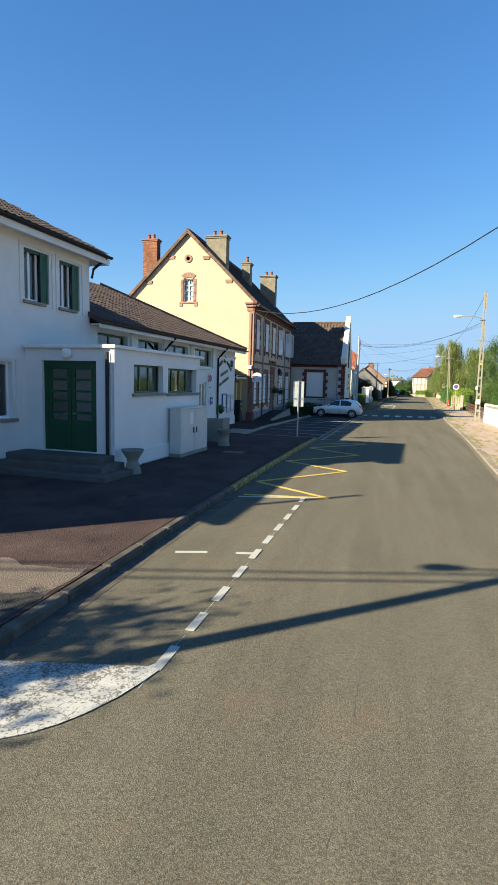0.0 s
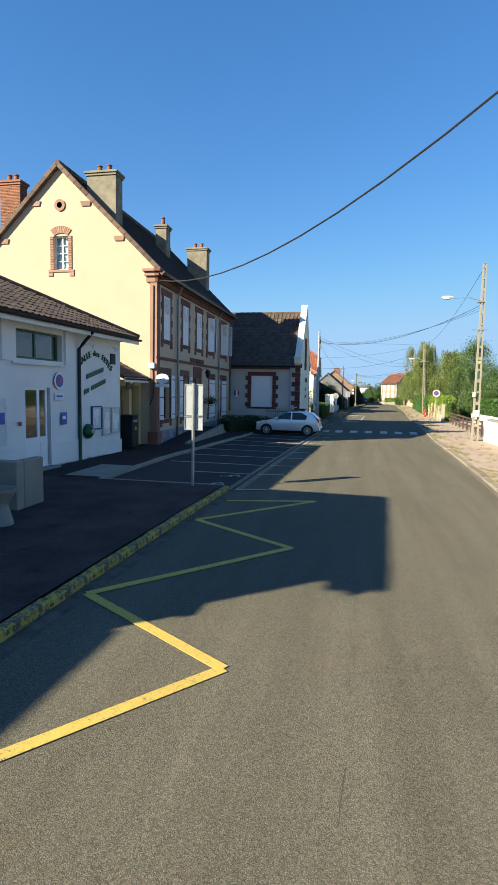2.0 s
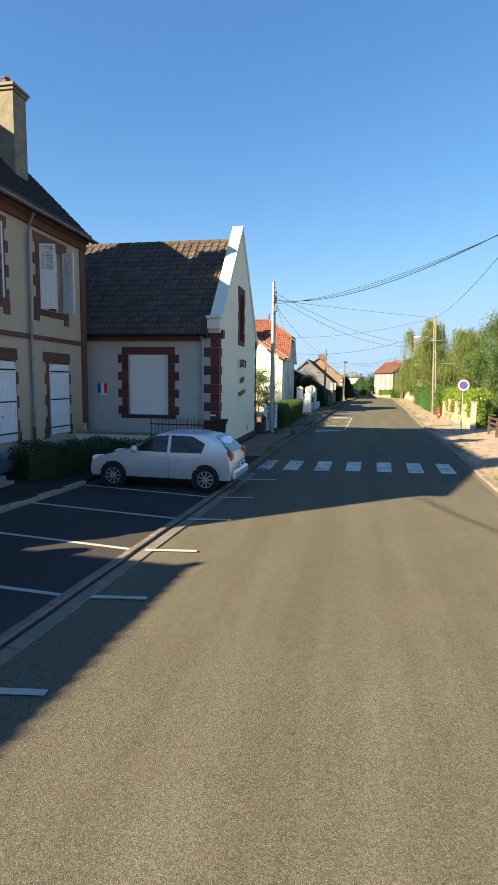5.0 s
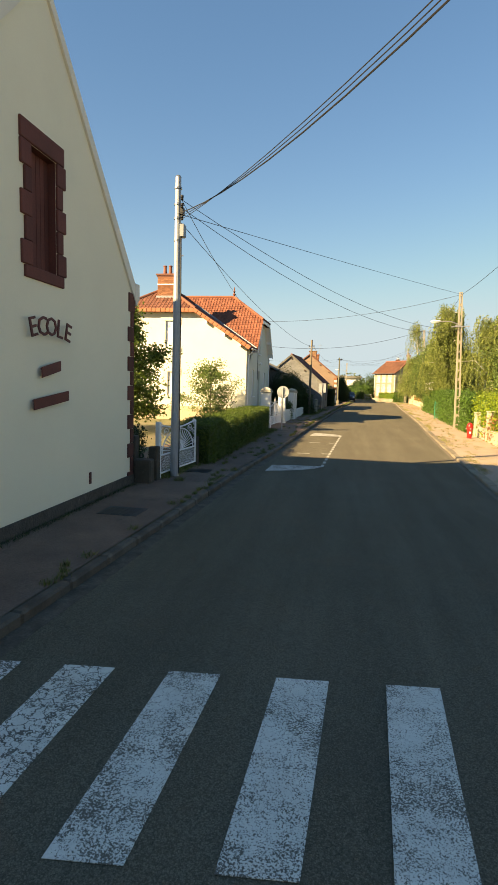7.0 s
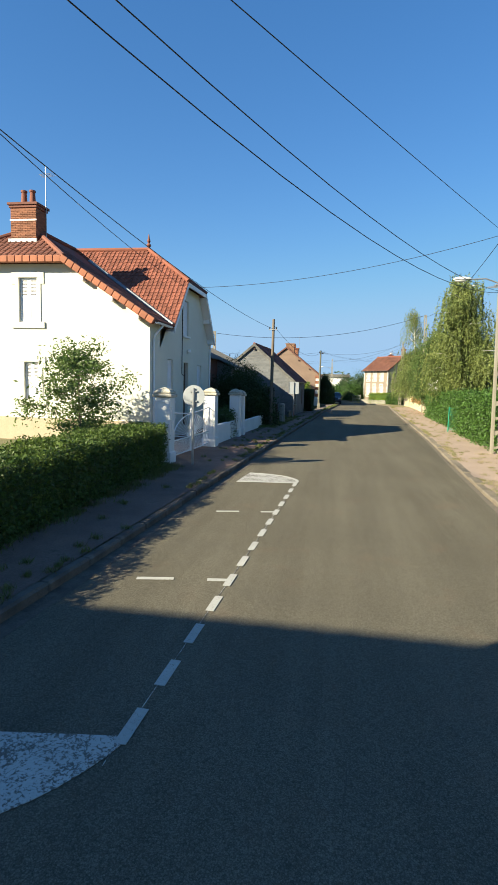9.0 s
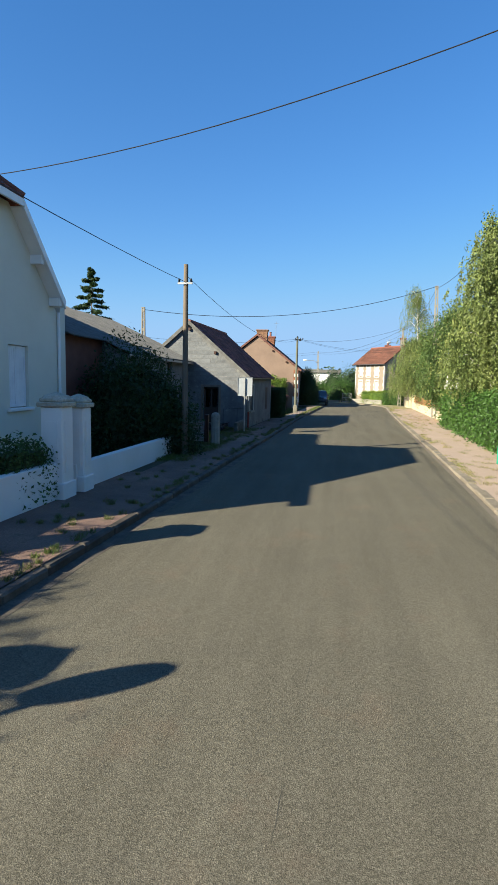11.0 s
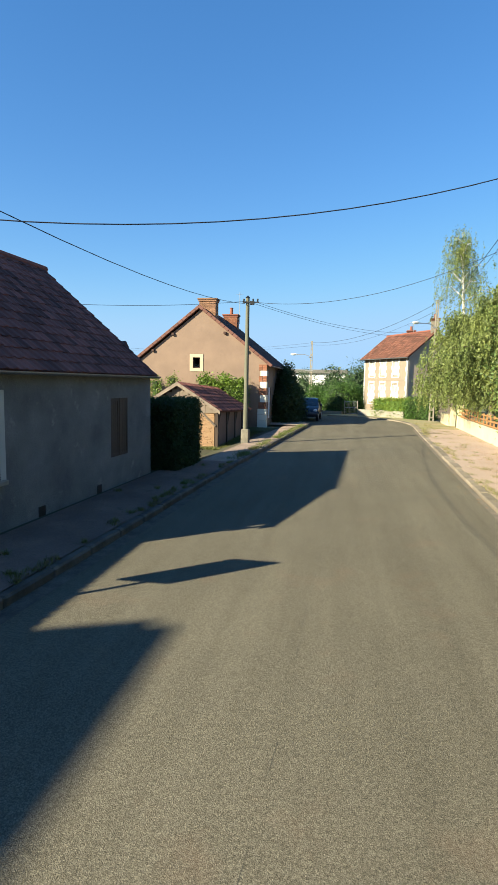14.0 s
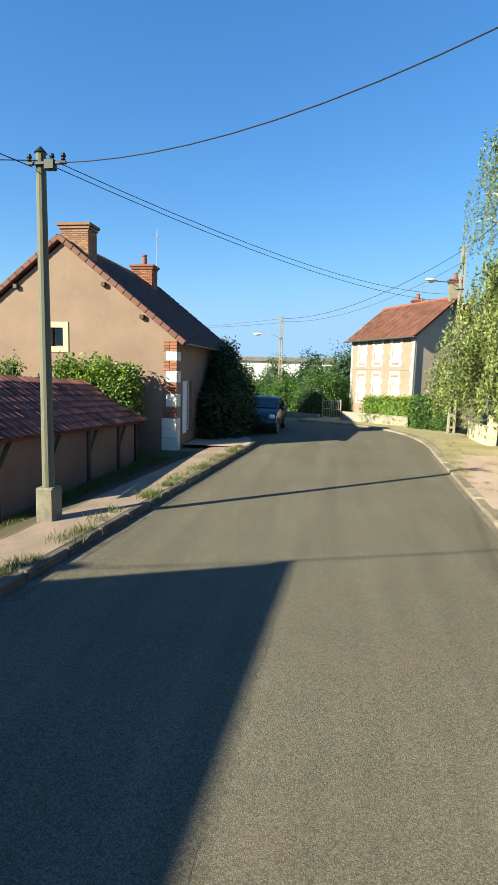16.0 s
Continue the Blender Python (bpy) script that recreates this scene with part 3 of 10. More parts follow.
def gutter(parent, a, b, r=0.07, name="gutter", material=None):
    """A half-round gutter from a to b."""
    a, b = Vector(a), Vector(b)
    d = (b - a).normalized()
    s = d.cross((0, 0, 1)).normalized()
    bm = bmesh.new()
    rows = []
    for p in (a, b):
        rows.append([bm.verts.new(p + s * (q * math.cos(t)) - Vector((0, 0, q * math.sin(t)))) for q in (r, r - 0.012) for t in (math.pi * k / 8 for k in range(9))])
    n = 9
    for i in range(n - 1):
        bm.faces.new((rows[0][i], rows[0][i + 1], rows[1][i + 1], rows[1][i]))
        bm.faces.new((rows[0][n + i], rows[1][n + i], rows[1][n + i + 1], rows[0][n + i + 1]))
    for i in (0, n - 1):
        bm.faces.new((rows[0][i], rows[1][i], rows[1][n + i], rows[0][n + i]))
    for r_ in rows:
        for i in range(n - 1):
            bm.faces.new((r_[i], r_[i + 1], r_[n + i + 1], r_[n + i]))
    bmesh.ops.recalc_face_normals(bm, faces=bm.faces[:])
    return part(name, bm, material or ZINC, parent)


def pipe(parent, pts, r=0.045, material=None, name="downpipe"):
    return part(name, rod(pts, r, 10), material or ZINC, parent)


def text(words, size, m, material, parent, name="letters", depth=0.02, shear=0.0):
    """Raised letters in the built-in font, as a mesh in the plane x, z of the pose m."""
    c = bpy.data.curves.new(name, "FONT")
    c.body, c.size, c.extrude, c.align_x, c.align_y, c.shear = words, size, depth, "CENTER", "CENTER", shear
    c.resolution_u = 2
    tmp = bpy.data.objects.new(name, c)
    me = bpy.data.meshes.new_from_object(tmp)
    bpy.data.objects.remove(tmp)
    me.transform(Euler((radians(90), 0, 0)).to_matrix().to_4x4())
    me.materials.append(material)
    ob = part(name, me, material, parent)
    ob.matrix_basis = m
    return ob


# ---- ground, road, pavements ----
KL = smooth([(-30, -2.6), (0, -2.38), (8, -2.36), (15, -2.28), (20, -2.15), (25, -1.95), (31, -1.75), (38, -1.4), (47, -0.96), (51, -0.8), (60, -0.45), (66, -0.05), (73, 0.25), (80, 0.6), (91, 1.15), (97, 1.5), (104, 1.85), (110, 2.1), (117, 2.6), (122, 2.95), (129, 3.5)])
KR = smooth([(-30, 3.2), (0, 4.0), (16, 4.55), (28, 5.2), (36, 5.5), (41, 5.6), (56, 6.35), (64, 6.65), (79, 7.45), (85, 7.9), (96, 8.4), (110, 9.0), (117, 9.35), (122, 9.6), (129, 10.0)])


def turned(f, start, centre, end):
    """An edge line: along f up to y 129, then a bend to the left."""
    pts = [Vector((f(y), y, 0)) for y in np.arange(-30, 129.1, 1.0)]
    for k in range(1, 13):
        t = k / 12
        p = (1 - t) ** 2 * Vector((*start, 0)) + 2 * t * (1 - t) * Vector((*centre, 0)) + t * t * Vector((*end, 0))
        pts.append(p)
    return pts


EDGE_L = turned(KL, (3.5, 129), (3.6, 134.0), (-4, 134.6)) + [Vector((-60, 138, 0))]
EDGE_R = turned(KR, (10.0, 129), (11.2, 140.2), (3, 140.9)) + [Vector((-60, 145, 0))]


def ribbon(a, b, za, zb, bm=None):
    bm = bm or bmesh.new()
    va = [bm.verts.new((p.x, p.y, za)) for p in a]
    vb = [bm.verts.new((p.x, p.y, zb)) for p in b]
    for k in range(len(a) - 1):
        bm.faces.new((va[k], vb[k], vb[k + 1], va[k + 1]))
    return bm


gb = bmesh.new()
rings = [[gb.verts.new((x, y, z)) for x, y in ((x0, y0), (x1, y0), (x1, y1), (x0, y1))] for x0, x1, y0, y1, z in ((-900, 900, -300, 1500, -0.6), (-900, 900, -300, 1500, -0.04), (-7, 2.2, 111.9, 127.4, -0.04), (-7, 2.2, 111.9, 127.4, -0.5))]
for r0, r1 in zip(rings, rings[1:]):
    for k in range(4):
        gb.faces.new((r0[k], r0[(k + 1) % 4], r1[(k + 1) % 4], r1[k]))
gb.faces.new(rings[3])
ground = alone("ground", gb, EARTH, "dry grass and bare earth around the village street", "ground", "structure")
road = alone("road", ribbon(EDGE_L, EDGE_R, 0, 0), ASPHALT, "worn grey asphalt village street with fine chippings", "road", "structure")


def offset(pts, d):
    out = []
    for k, p in enumerate(pts):
        t = (pts[min(k + 1, len(pts) - 1)] - pts[max(k - 1, 0)]).normalized()
        out.append(p + Vector((-t.y, t.x, 0)) * d)
    return out


def strip(f, y0, y1, d0, d1, z0, z1, bm=None, step=1.0):
    """A band beside an edge line: from d0 to d1 to its left."""
    ys = np.arange(y0, y1 + 0.01, step)
    pts = [Vector((f(y), y, 0)) for y in ys]
    return ribbon(offset(pts, d1), offset(pts, d0), z1, z0, bm)


def sheet(f, y0, y1, d, x_out, z, step=1.0):
    """A flat surface between an edge line (moved by d to its left) and a straight outer line x_out(y)."""
    ys = np.arange(y0, y1 + 0.01, step)
    inner = offset([Vector((f(y), y, 0)) for y in ys], d)
    outer = [Vector((x_out(p.y), p.y, 0)) for p in inner]
    return ribbon(outer, inner, z, z) if d > 0 else ribbon(inner, outer, z, z)


PZ = 0.125
GRAVEL = mat("pink_gravel", (0.43, 0.325, 0.255), (0.36, 0.27, 0.205), rough=0.95, scale=0.5, fine=55, bump=0.6, mix=0.5, stains=(0.33, 0.27, 0.16))
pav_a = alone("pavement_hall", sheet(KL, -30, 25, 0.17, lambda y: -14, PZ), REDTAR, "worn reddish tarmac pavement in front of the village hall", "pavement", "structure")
rnd = random.Random(61)
# ragged patches, one paler and one darker than the pavement
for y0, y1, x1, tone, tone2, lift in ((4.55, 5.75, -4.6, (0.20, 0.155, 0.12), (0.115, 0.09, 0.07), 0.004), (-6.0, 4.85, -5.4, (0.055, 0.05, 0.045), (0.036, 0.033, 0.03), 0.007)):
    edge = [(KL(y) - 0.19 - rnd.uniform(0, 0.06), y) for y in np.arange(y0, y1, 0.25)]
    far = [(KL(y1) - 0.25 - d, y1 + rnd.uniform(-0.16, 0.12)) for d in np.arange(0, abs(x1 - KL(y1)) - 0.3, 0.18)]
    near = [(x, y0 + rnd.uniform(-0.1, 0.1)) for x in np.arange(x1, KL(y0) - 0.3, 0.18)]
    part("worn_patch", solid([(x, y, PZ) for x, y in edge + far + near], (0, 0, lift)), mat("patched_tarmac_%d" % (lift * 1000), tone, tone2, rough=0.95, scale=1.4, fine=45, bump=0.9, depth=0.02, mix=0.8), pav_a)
part("pavement_edge", boxes((-5.72, KL(25) - 0.17, 24.98, 25.1, 0, PZ + 0.005)), CONC, pav_a)
bay = alone("parking_area", sheet(KL, 25, 45.6, 0.0, lambda y: -14 if y < 0 else -6.4, 0.006), ASPHALT_OLD, "dark tarmac parking area before the town hall", "parking", "structure")
pav_b = alone("pavement_town_hall", solid([(-14, 25, 0), (-5.75, 25.1, 0), (-5.72, 30.8, 0), (-5.45, 34.1, 0), (-4.85, 42.4, 0), (-4.85, 47.8, 0), (-14, 47.8, 0)], (0, 0, PZ - 0.01)), DARKTAR, "dark tarmac pavement along the town hall", "pavement", "structure")
part("apron", solid([(-6.9, 25.3, PZ), (-5.8, 25.3, PZ), (-5.8, 27.6, PZ), (-6.9, 27.6, PZ)], (0, 0, 0.006)), CONC, pav_b)
# reddish gravel, its colour darkened for the shade it lies in
REDGRAVEL = mat("shaded_red_gravel", (0.26, 0.165, 0.125), (0.145, 0.094, 0.073), rough=0.95, scale=0.9, fine=45, bump=0.9, depth=0.02, mix=0.7, stains=(0.075, 0.065, 0.04))
pav_c = alone("pavement_school", sheet(KL, 49, 112, 0.17, lambda y: -3.2 if y < 57 else -4.5 if y < 87 else KL(y) - 1.75, PZ), REDGRAVEL, "reddish gravel pavement with tufts along the hedges", "pavement", "structure")
pav_d = alone("pavement_yard", sheet(KL, 45.6, 49, 0.17, lambda y: -4.85, PZ, 0.85), DARKTAR, "dark tarmac pavement before the school yard wall", "pavement", "structure")
yard_v = alone("yard_verge", sheet(KL, 86.5, 111.5, 1.6, lambda y: -5.0, 0.105), mat("rough_grass_soil", (0.05, 0.056, 0.022), (0.085, 0.065, 0.042), rough=1, scale=1.2, fine=30, bump=0.8), "rough grassy verge before the workshop and shed", "ground", "structure")
pav_e = alone("pavement_shed", strip(KL, 112, 129, 0.17, 1.45, PZ, 0.03), mat("mixed_pink_gravel", (0.33, 0.245, 0.19), (0.22, 0.165, 0.125), rough=0.95, scale=0.9, fine=45, bump=0.9, depth=0.02, mix=0.6, stains=(0.12, 0.105, 0.055)), "pale pinkish gravel pavement falling towards the timber shed", "pavement", "structure")
slope_a = strip(KL, 112, 129, 1.4, 2.5, 0.04, -0.3)
strip(KL, 112, 129, 2.5, 7.5, -0.3, -0.34, slope_a)
alone("shed_verge", slope_a, mat("dark_grass_soil", (0.045, 0.052, 0.02), (0.075, 0.058, 0.036), rough=1, scale=1.4, fine=30, bump=0.9, depth=0.03), "dark grassy earth falling to the foot of the timber shed", "ground", "structure")
pav_r = alone("pavement_right", sheet(KR, -30, 129, -0.2, lambda y: 15.5, 0.08), GRAVEL, "pinkish gravel pavement with dry grass edges", "pavement", "structure")
yard_g = alone("gardens", solid([(-40, 57, -0.05), (-3.0, 57, -0.05), (-3.0, 112, -0.05), (-6.2, 112, -0.05), (-6.2, 128, -0.05), (-40, 128, -0.05)], (0, 0, 0.15)), mat("garden_soil", (0.20, 0.16, 0.10), (0.12, 0.13, 0.05), scale=0.6, fine=20, bump=0.5), "bare garden soil behind the hedges", "ground", "structure")


def kerb(parent, f, y0, y1, side, width, height, material, name="kerb_stone", step=1.0, rough=1.0):
    """Single kerb stones along an edge line, each an object."""
    me = mesh(name, boxes((0, width, 0.003, step - 0.003, -0.1, height), bevel=min(0.03, height * 0.3)), material)
    rnd = random.Random(int(y0 * 7))
    y = y0
    while y < y1:
        a, b = Vector((f(y), y, 0)), Vector((f(y + step), y + step, 0))
        ang = math.degrees(math.atan2(-(b.x - a.x), b.y - a.y))
        ob = part(name, me, material, parent)
        ob.matrix_basis = pose(a.x, a.y, rnd.uniform(-0.008, 0.008) * rough, rnd.uniform(-0.4, 0.4) * rough, rnd.uniform(-0.8, 0.8) * rough, ang + rnd.uniform(-0.5, 0.5) * rough) @ Matrix.Translation((-width if side > 0 else 0, 0, 0))
        y += step


KERB_DARK = mat("dark_kerb", (0.125, 0.105, 0.083), (0.055, 0.046, 0.038), scale=3.5, fine=50, spread=0.3, stains=(0.06, 0.055, 0.035))
kerb(pav_a, KL, -6, 12.0, 1, 0.17, PZ + 0.008, KERB_DARK)
kerb(bay, lambda y: KL(y) + 0.04, 25, 45.4, 1, 0.13, 0.04, GUTTER, "channel_stone")
# flat strip between the channel stones, darker than both
part("channel_bed", strip(KL, 25, 45.4, -0.11, -0.04, 0.008, 0.008), mat("channel_dark", (0.045, 0.038, 0.03), (0.028, 0.024, 0.02), rough=1, scale=6, fine=40, bump=0.6), road)
kerb(road, lambda y: KL(y) + 0.11, 25, 45.4, -1, 0.19, 0.016, GUTTER, "channel_slab")
kerb(pav_c, KL, 45.6, 129, 1, 0.17, PZ + 0.008, KERB_DARK)
KERB_R = mat("sandy_kerb", (0.27, 0.225, 0.165), (0.18, 0.15, 0.11), scale=4, fine=40, spread=0.2, bump=0.7, stains=(0.17, 0.15, 0.075))
kerb(pav_r, KR, 6, 129, -1, 0.27, 0.085, KERB_R, rough=2.2)
# left strip: soil, with the kerb's shadow darkened into its colour too
part("gutter_strip", strip(KL, -30, 129, -0.24, 0.0, 0.004, 0.0065), mat("dirty_shaded_gutter", (0.15, 0.128, 0.098), (0.06, 0.05, 0.04), rough=0.95, scale=3.5, fine=50, bump=0.7, mix=0.7, stains=(0.035, 0.03, 0.022)), road)
part("gutter_strip", strip(KR, -30, 129, 0.0, 0.14, 0.0065, 0.004), mat("sandy_gutter", (0.21, 0.175, 0.13), (0.12, 0.10, 0.08), rough=0.95, scale=4, fine=45, bump=0.8, mix=0.7), road)
side_kerb = smooth([(25, -5.72), (30.8, -5.68), (34.1, -5.42), (42.4, -4.82), (47, -4.5)])
kerb(pav_b, side_kerb, 25.2, 42.4, 1, 0.15, PZ, CONC)

# kerb and verge round the bend
tail = EDGE_R[158:171]
verge = alone("pavement_bend", ribbon(offset(tail, -0.3), offset(tail, -3.2), 0.085, 0.06), mat("verge_bend", (0.34, 0.27, 0.16), (0.22, 0.22, 0.09), rough=1, scale=0.8, fine=40, bump=0.6), "dry grass and gravel verge round the bend", "pavement", "structure")
ke = mesh("kerb_stone", boxes((-0.3, 0, 0, 1.0, -0.1, 0.08), bevel=0.015), KERB_R)
for a, b in zip(tail, tail[1:]):
    part("kerb_stone", ke, CONC, verge).matrix_basis = pose(a.x, a.y, 0, 0, 0, math.degrees(math.atan2(-(b.x - a.x), b.y - a.y))) @ Matrix.Translation((0.3, 0, 0)) @ Matrix.Diagonal((1, (b - a).length * 0.985, 1, 1))
tail_l = EDGE_L[158:171]
ribbon_l = alone("pavement_corner", ribbon(offset(tail_l, 2.5), offset(tail_l, 0.16), 0.1, 0.125), GRAVEL, "gravel pavement at the street corner", "pavement", "structure")


# ---- road markings ----
def worn(name, col, under, crack=0.03, scale=7.0, loss=0.5, grit=42.0):
    """Old road paint: rubbed off the tops of the chippings, more in some patches than in others, and split by wandering cracks."""
    m = mat(name, col, tuple(c * 0.85 for c in col), rough=0.8, scale=2, fine=45, mix=0.3)
    nodes, link = m.node_tree.nodes, m.node_tree.links.new
    b = nodes["Principled BSDF"]
    old = b.inputs["Base Color"].links[0].from_socket
    co = nodes.new("ShaderNodeTexCoord")

    def noise_at(size, detail):
        n = nodes.new("ShaderNodeTexNoise")
        n.inputs["Scale"].default_value, n.inputs["Detail"].default_value, n.inputs["Roughness"].default_value = size, detail, 0.7
        link(co.outputs["Object"], n.inputs["Vector"])
        return n

    def math_(op, a, c):
        n = nodes.new("ShaderNodeMath")
        n.operation = op
        for k, v in enumerate((a, c)):
            if isinstance(v, float):
                n.inputs[k].default_value = v
            else:
                link(v, n.inputs[k])
        return n.outputs[0]

    wear = math_("ADD", math_("MULTIPLY", noise_at(grit, 3).outputs["Fac"], 0.75), math_("MULTIPLY", noise_at(1.7, 5).outputs["Fac"], 0.55))
    lost = nodes.new("ShaderNodeMapRange")
    lost.inputs["From Min"].default_value = 0.66 + (0.52 - loss) * 1.5
    lost.inputs["From Max"].default_value = lost.inputs["From Min"].default_value + 0.05
    link(wear, lost.inputs["Value"])
    bent = nodes.new("ShaderNodeVectorMath")
    bent.operation = "MULTIPLY_ADD"
    bent.inputs[1].default_value = (0.22, 0.22, 0.22)
    link(noise_at(9, 3).outputs["Color"], bent.inputs[0]), link(co.outputs["Object"], bent.inputs[2])
    vo = nodes.new("ShaderNodeTexVoronoi")
    vo.feature = "DISTANCE_TO_EDGE"
    vo.inputs["Scale"].default_value = scale
    link(bent.outputs[0], vo.inputs["Vector"])
    split_ = math_("LESS_THAN", vo.outputs["Distance"], math_("MULTIPLY", noise_at(3.1, 4).outputs["Fac"], 2.0 * crack))
    mix = nodes.new("ShaderNodeMix")
    mix.data_type = "RGBA"
    mix.inputs["B"].default_value = (*under, 1)
    link(math_("MAXIMUM", split_, lost.outputs["Result"]), mix.inputs["Factor"]), link(old, mix.inputs["A"]), link(mix.outputs["Result"], b.inputs["Base Color"])
    return m


TARBASE = (0.125, 0.113, 0.096)
ZEBRA = worn("worn_white_paint", (0.72, 0.72, 0.66), TARBASE, 0.012, 7, 0.515, 70.0)
CRACKED = worn("cracked_white_paint", (0.72, 0.72, 0.66), TARBASE, 0.05, 8, 0.485, 60.0)
LINE = worn("worn_line_paint", (0.45, 0.445, 0.405), TARBASE, 0.004, 9, 0.43)
FADED = worn("faded_white_paint", (0.47, 0.465, 0.43), TARBASE, 0.014, 4, 0.52)
YELLOW2 = worn("worn_yellow_paint", (0.58, 0.41, 0.085), TARBASE, 0.006, 9, 0.46)
KERB_YELLOW = worn("yellow_kerb_paint", (0.46, 0.34, 0.06), (0.095, 0.08, 0.06), 0.02, 6, 0.525, 16.0)
kerb(pav_a, KL, 12.0, 24.9, 1, 0.15, PZ + 0.004, KERB_YELLOW)


import itertools

MARKS = itertools.cycle((0.0, 0.0012, 0.0024, 0.0036, 0.0048))


def mark(pts, material, name="road_marking", z=0.0065):
    z += next(MARKS)
    return part(name, solid([(x, y, z - 0.0045) for x, y in pts], (0, 0, 0.005)), material, road)


def line(a, b, w, material, name="road_marking", z=0.0065):
    a, b = Vector(a), Vector(b)
    n = (b - a).normalized()
    n = Vector((-n.y, n.x)) * w / 2
    return mark([(p.x, p.y) for p in (a - n, b - n, b + n, a + n)], material, name, z)


def curve_mark(outline, material):
    return mark(outline, material)


# first parking strip
for k in range(10):
    y = 3.92 + 0.832 * k
    x = -0.755 + 0.0225 * (y - 4)
    line((x, y), (x + 0.011, y + 0.47), 0.1, LINE)
line((-0.775, 3.6), (-0.555, 12.0), 0.006, FADED, "setting_out_line", 0.002)
line((-1.9, 7.18), (-1.42, 7.33), 0.09, LINE), line((-0.98, 7.43), (-0.72, 7.49), 0.09, LINE)
line((-2.07, 11.45), (-0.5, 11.88), 0.1, LINE)
mark([(-2.3, 3.62), (-0.84, 3.95), (-0.8, 4.02), (-0.72, 3.92), (-0.78, 3.7), (-0.88, 3.42), (-1.02, 3.15), (-1.14, 2.98), (-1.28, 2.83), (-1.5, 2.67), (-1.9, 2.48), (-2.32, 2.36)], FADED)
# yellow bus bay zigzag
zig = [(-2.0, 11.72), (-0.03, 12.02), (-2.1, 13.46), (0.1, 16.12), (-2.05, 17.52), (0.27, 20.18), (-1.84, 21.66), (0.38, 24.18), (-1.68, 23.64)]
for a, b in zip(zig, zig[1:]):
    line(a, b, 0.13, YELLOW2, z=0.0085)
# parking bays
STALL = [(27.8, -3.9, 27.79), (29.98, -5.35, 29.88), (32.22, -5.52, 32.13), (34.4, -5.4, 34.23), (36.65, -5.22, 36.35), (38.8, -5.1, 38.3), (40.95, -4.95, 40.35), (43.1, -4.8, 42.45)]
for yl, xl, yr in STALL:
    line((xl, yl), (KL(yr) - 0.1, yr), 0.08, LINE, z=0.0125)
    line((KL(yr) + 0.16, yr + 0.0), (KL(yr) + 1.0, yr + 0.12), 0.09, LINE, z=0.018)
line((KL(25.1) + 0.15, 25.09), (-0.98, 25.24), 0.1, LINE, z=0.018)
line((-5.65, 25.45), (-2.35, 25.4), 0.06, LINE, z=0.0125)


def wheelchair(x, y, s, turn):
    """The painted disabled-bay figure as plain strokes: wheel, seat and head."""
    bm = bmesh.new()
    n = 14
    for k in range(n):
        a0, a1 = (math.radians(-150 + 280 * q / n) for q in (k, k + 1))
        poly(bm, [(r * math.cos(t), r * math.sin(t), 0) for r, t in ((0.22, a0), (0.3, a0), (0.3, a1), (0.22, a1))], (0, 0, 0.005))
    for a, b in (((-0.1, 0.2), (-0.1, 0.62)), ((-0.1, 0.32), (0.22, 0.32)), ((0.22, 0.3), (0.42, -0.2))):
        d = (Vector(b) - Vector(a)).normalized()
        q = Vector((-d.y, d.x)) * 0.05
        poly(bm, [(*(Vector(a) - q), 0), (*(Vector(b) - q), 0), (*(Vector(b) + q), 0), (*(Vector(a) + q), 0)], (0, 0, 0.005))
    poly(bm, [(-0.1 + 0.09 * math.cos(t), 0.76 + 0.09 * math.sin(t), 0) for t in (math.tau * k / 10 for k in range(10))], (0, 0, 0.005))
    part("wheelchair_marking", bm, LINE, road).matrix_basis = pose(x, y, 0.0135, 0, 0, turn) @ Matrix.Diagonal((s, s, 1, 1))


wheelchair(-2.3, 27.25, 0.55, 100), wheelchair(-2.45, 25.75, 0.55, 100)
# crossing
for k in range(6):
    xb, xt, yb, yt = -0.03 + 0.98 * k, 0.02 + 0.995 * k, 46.93 + 0.105 * k, 48.95 + 0.115 * k
    mark([(xb, yb), (xb + 0.47, yb + 0.05), (xt + 0.48, yt + 0.05), (xt, yt)], CRACKED if k == 0 else ZEBRA)
mark([(-0.85, 46.86), (-0.42, 46.9), (-0.4, 48.9), (-0.78, 48.85)], worn("rubbed_white_paint", (0.7, 0.69, 0.66), TARBASE, 0.05, 8, 0.545))
line((KL(45) + 0.02, 44.96), (0.05, 45.1), 0.1, LINE)
# second parking strip
for k in range(14):
    y = 62.13 + 0.7985 * k
    x = 1.83 + 0.0437 * (y - 62.13)
    line((x, y), (x + 0.019, y + 0.44), 0.1, LINE)
line((1.8, 61.9), (2.31, 73.0), 0.006, FADED, "setting_out_line", 0.002)
for (xa, ya), (xb, yb) in (((0.73, 65.31), (1.22, 65.41)), ((1.67, 65.49), (1.96, 65.54)), ((0.93, 69.28), (1.39, 69.4)), ((1.84, 69.48), (2.13, 69.55))):
    line((xa, ya), (xb, yb), 0.085, LINE)
mark([(0.2, 61.96), (0.9, 62.08), (1.77, 62.21), (1.87, 62.2), (1.8, 62.0), (1.7, 61.81), (1.6, 61.65), (1.49, 61.51), (1.36, 61.38), (1.2, 61.24), (1.02, 61.1), (0.6, 60.86), (0.15, 60.65)], FADED)
tip = [(2.27, 72.92), (2.34, 73.11), (2.3, 73.36), (2.18, 73.58), (1.98, 73.8), (1.74, 73.97), (1.5, 74.07), (1.23, 74.13), (0.84, 74.14)]
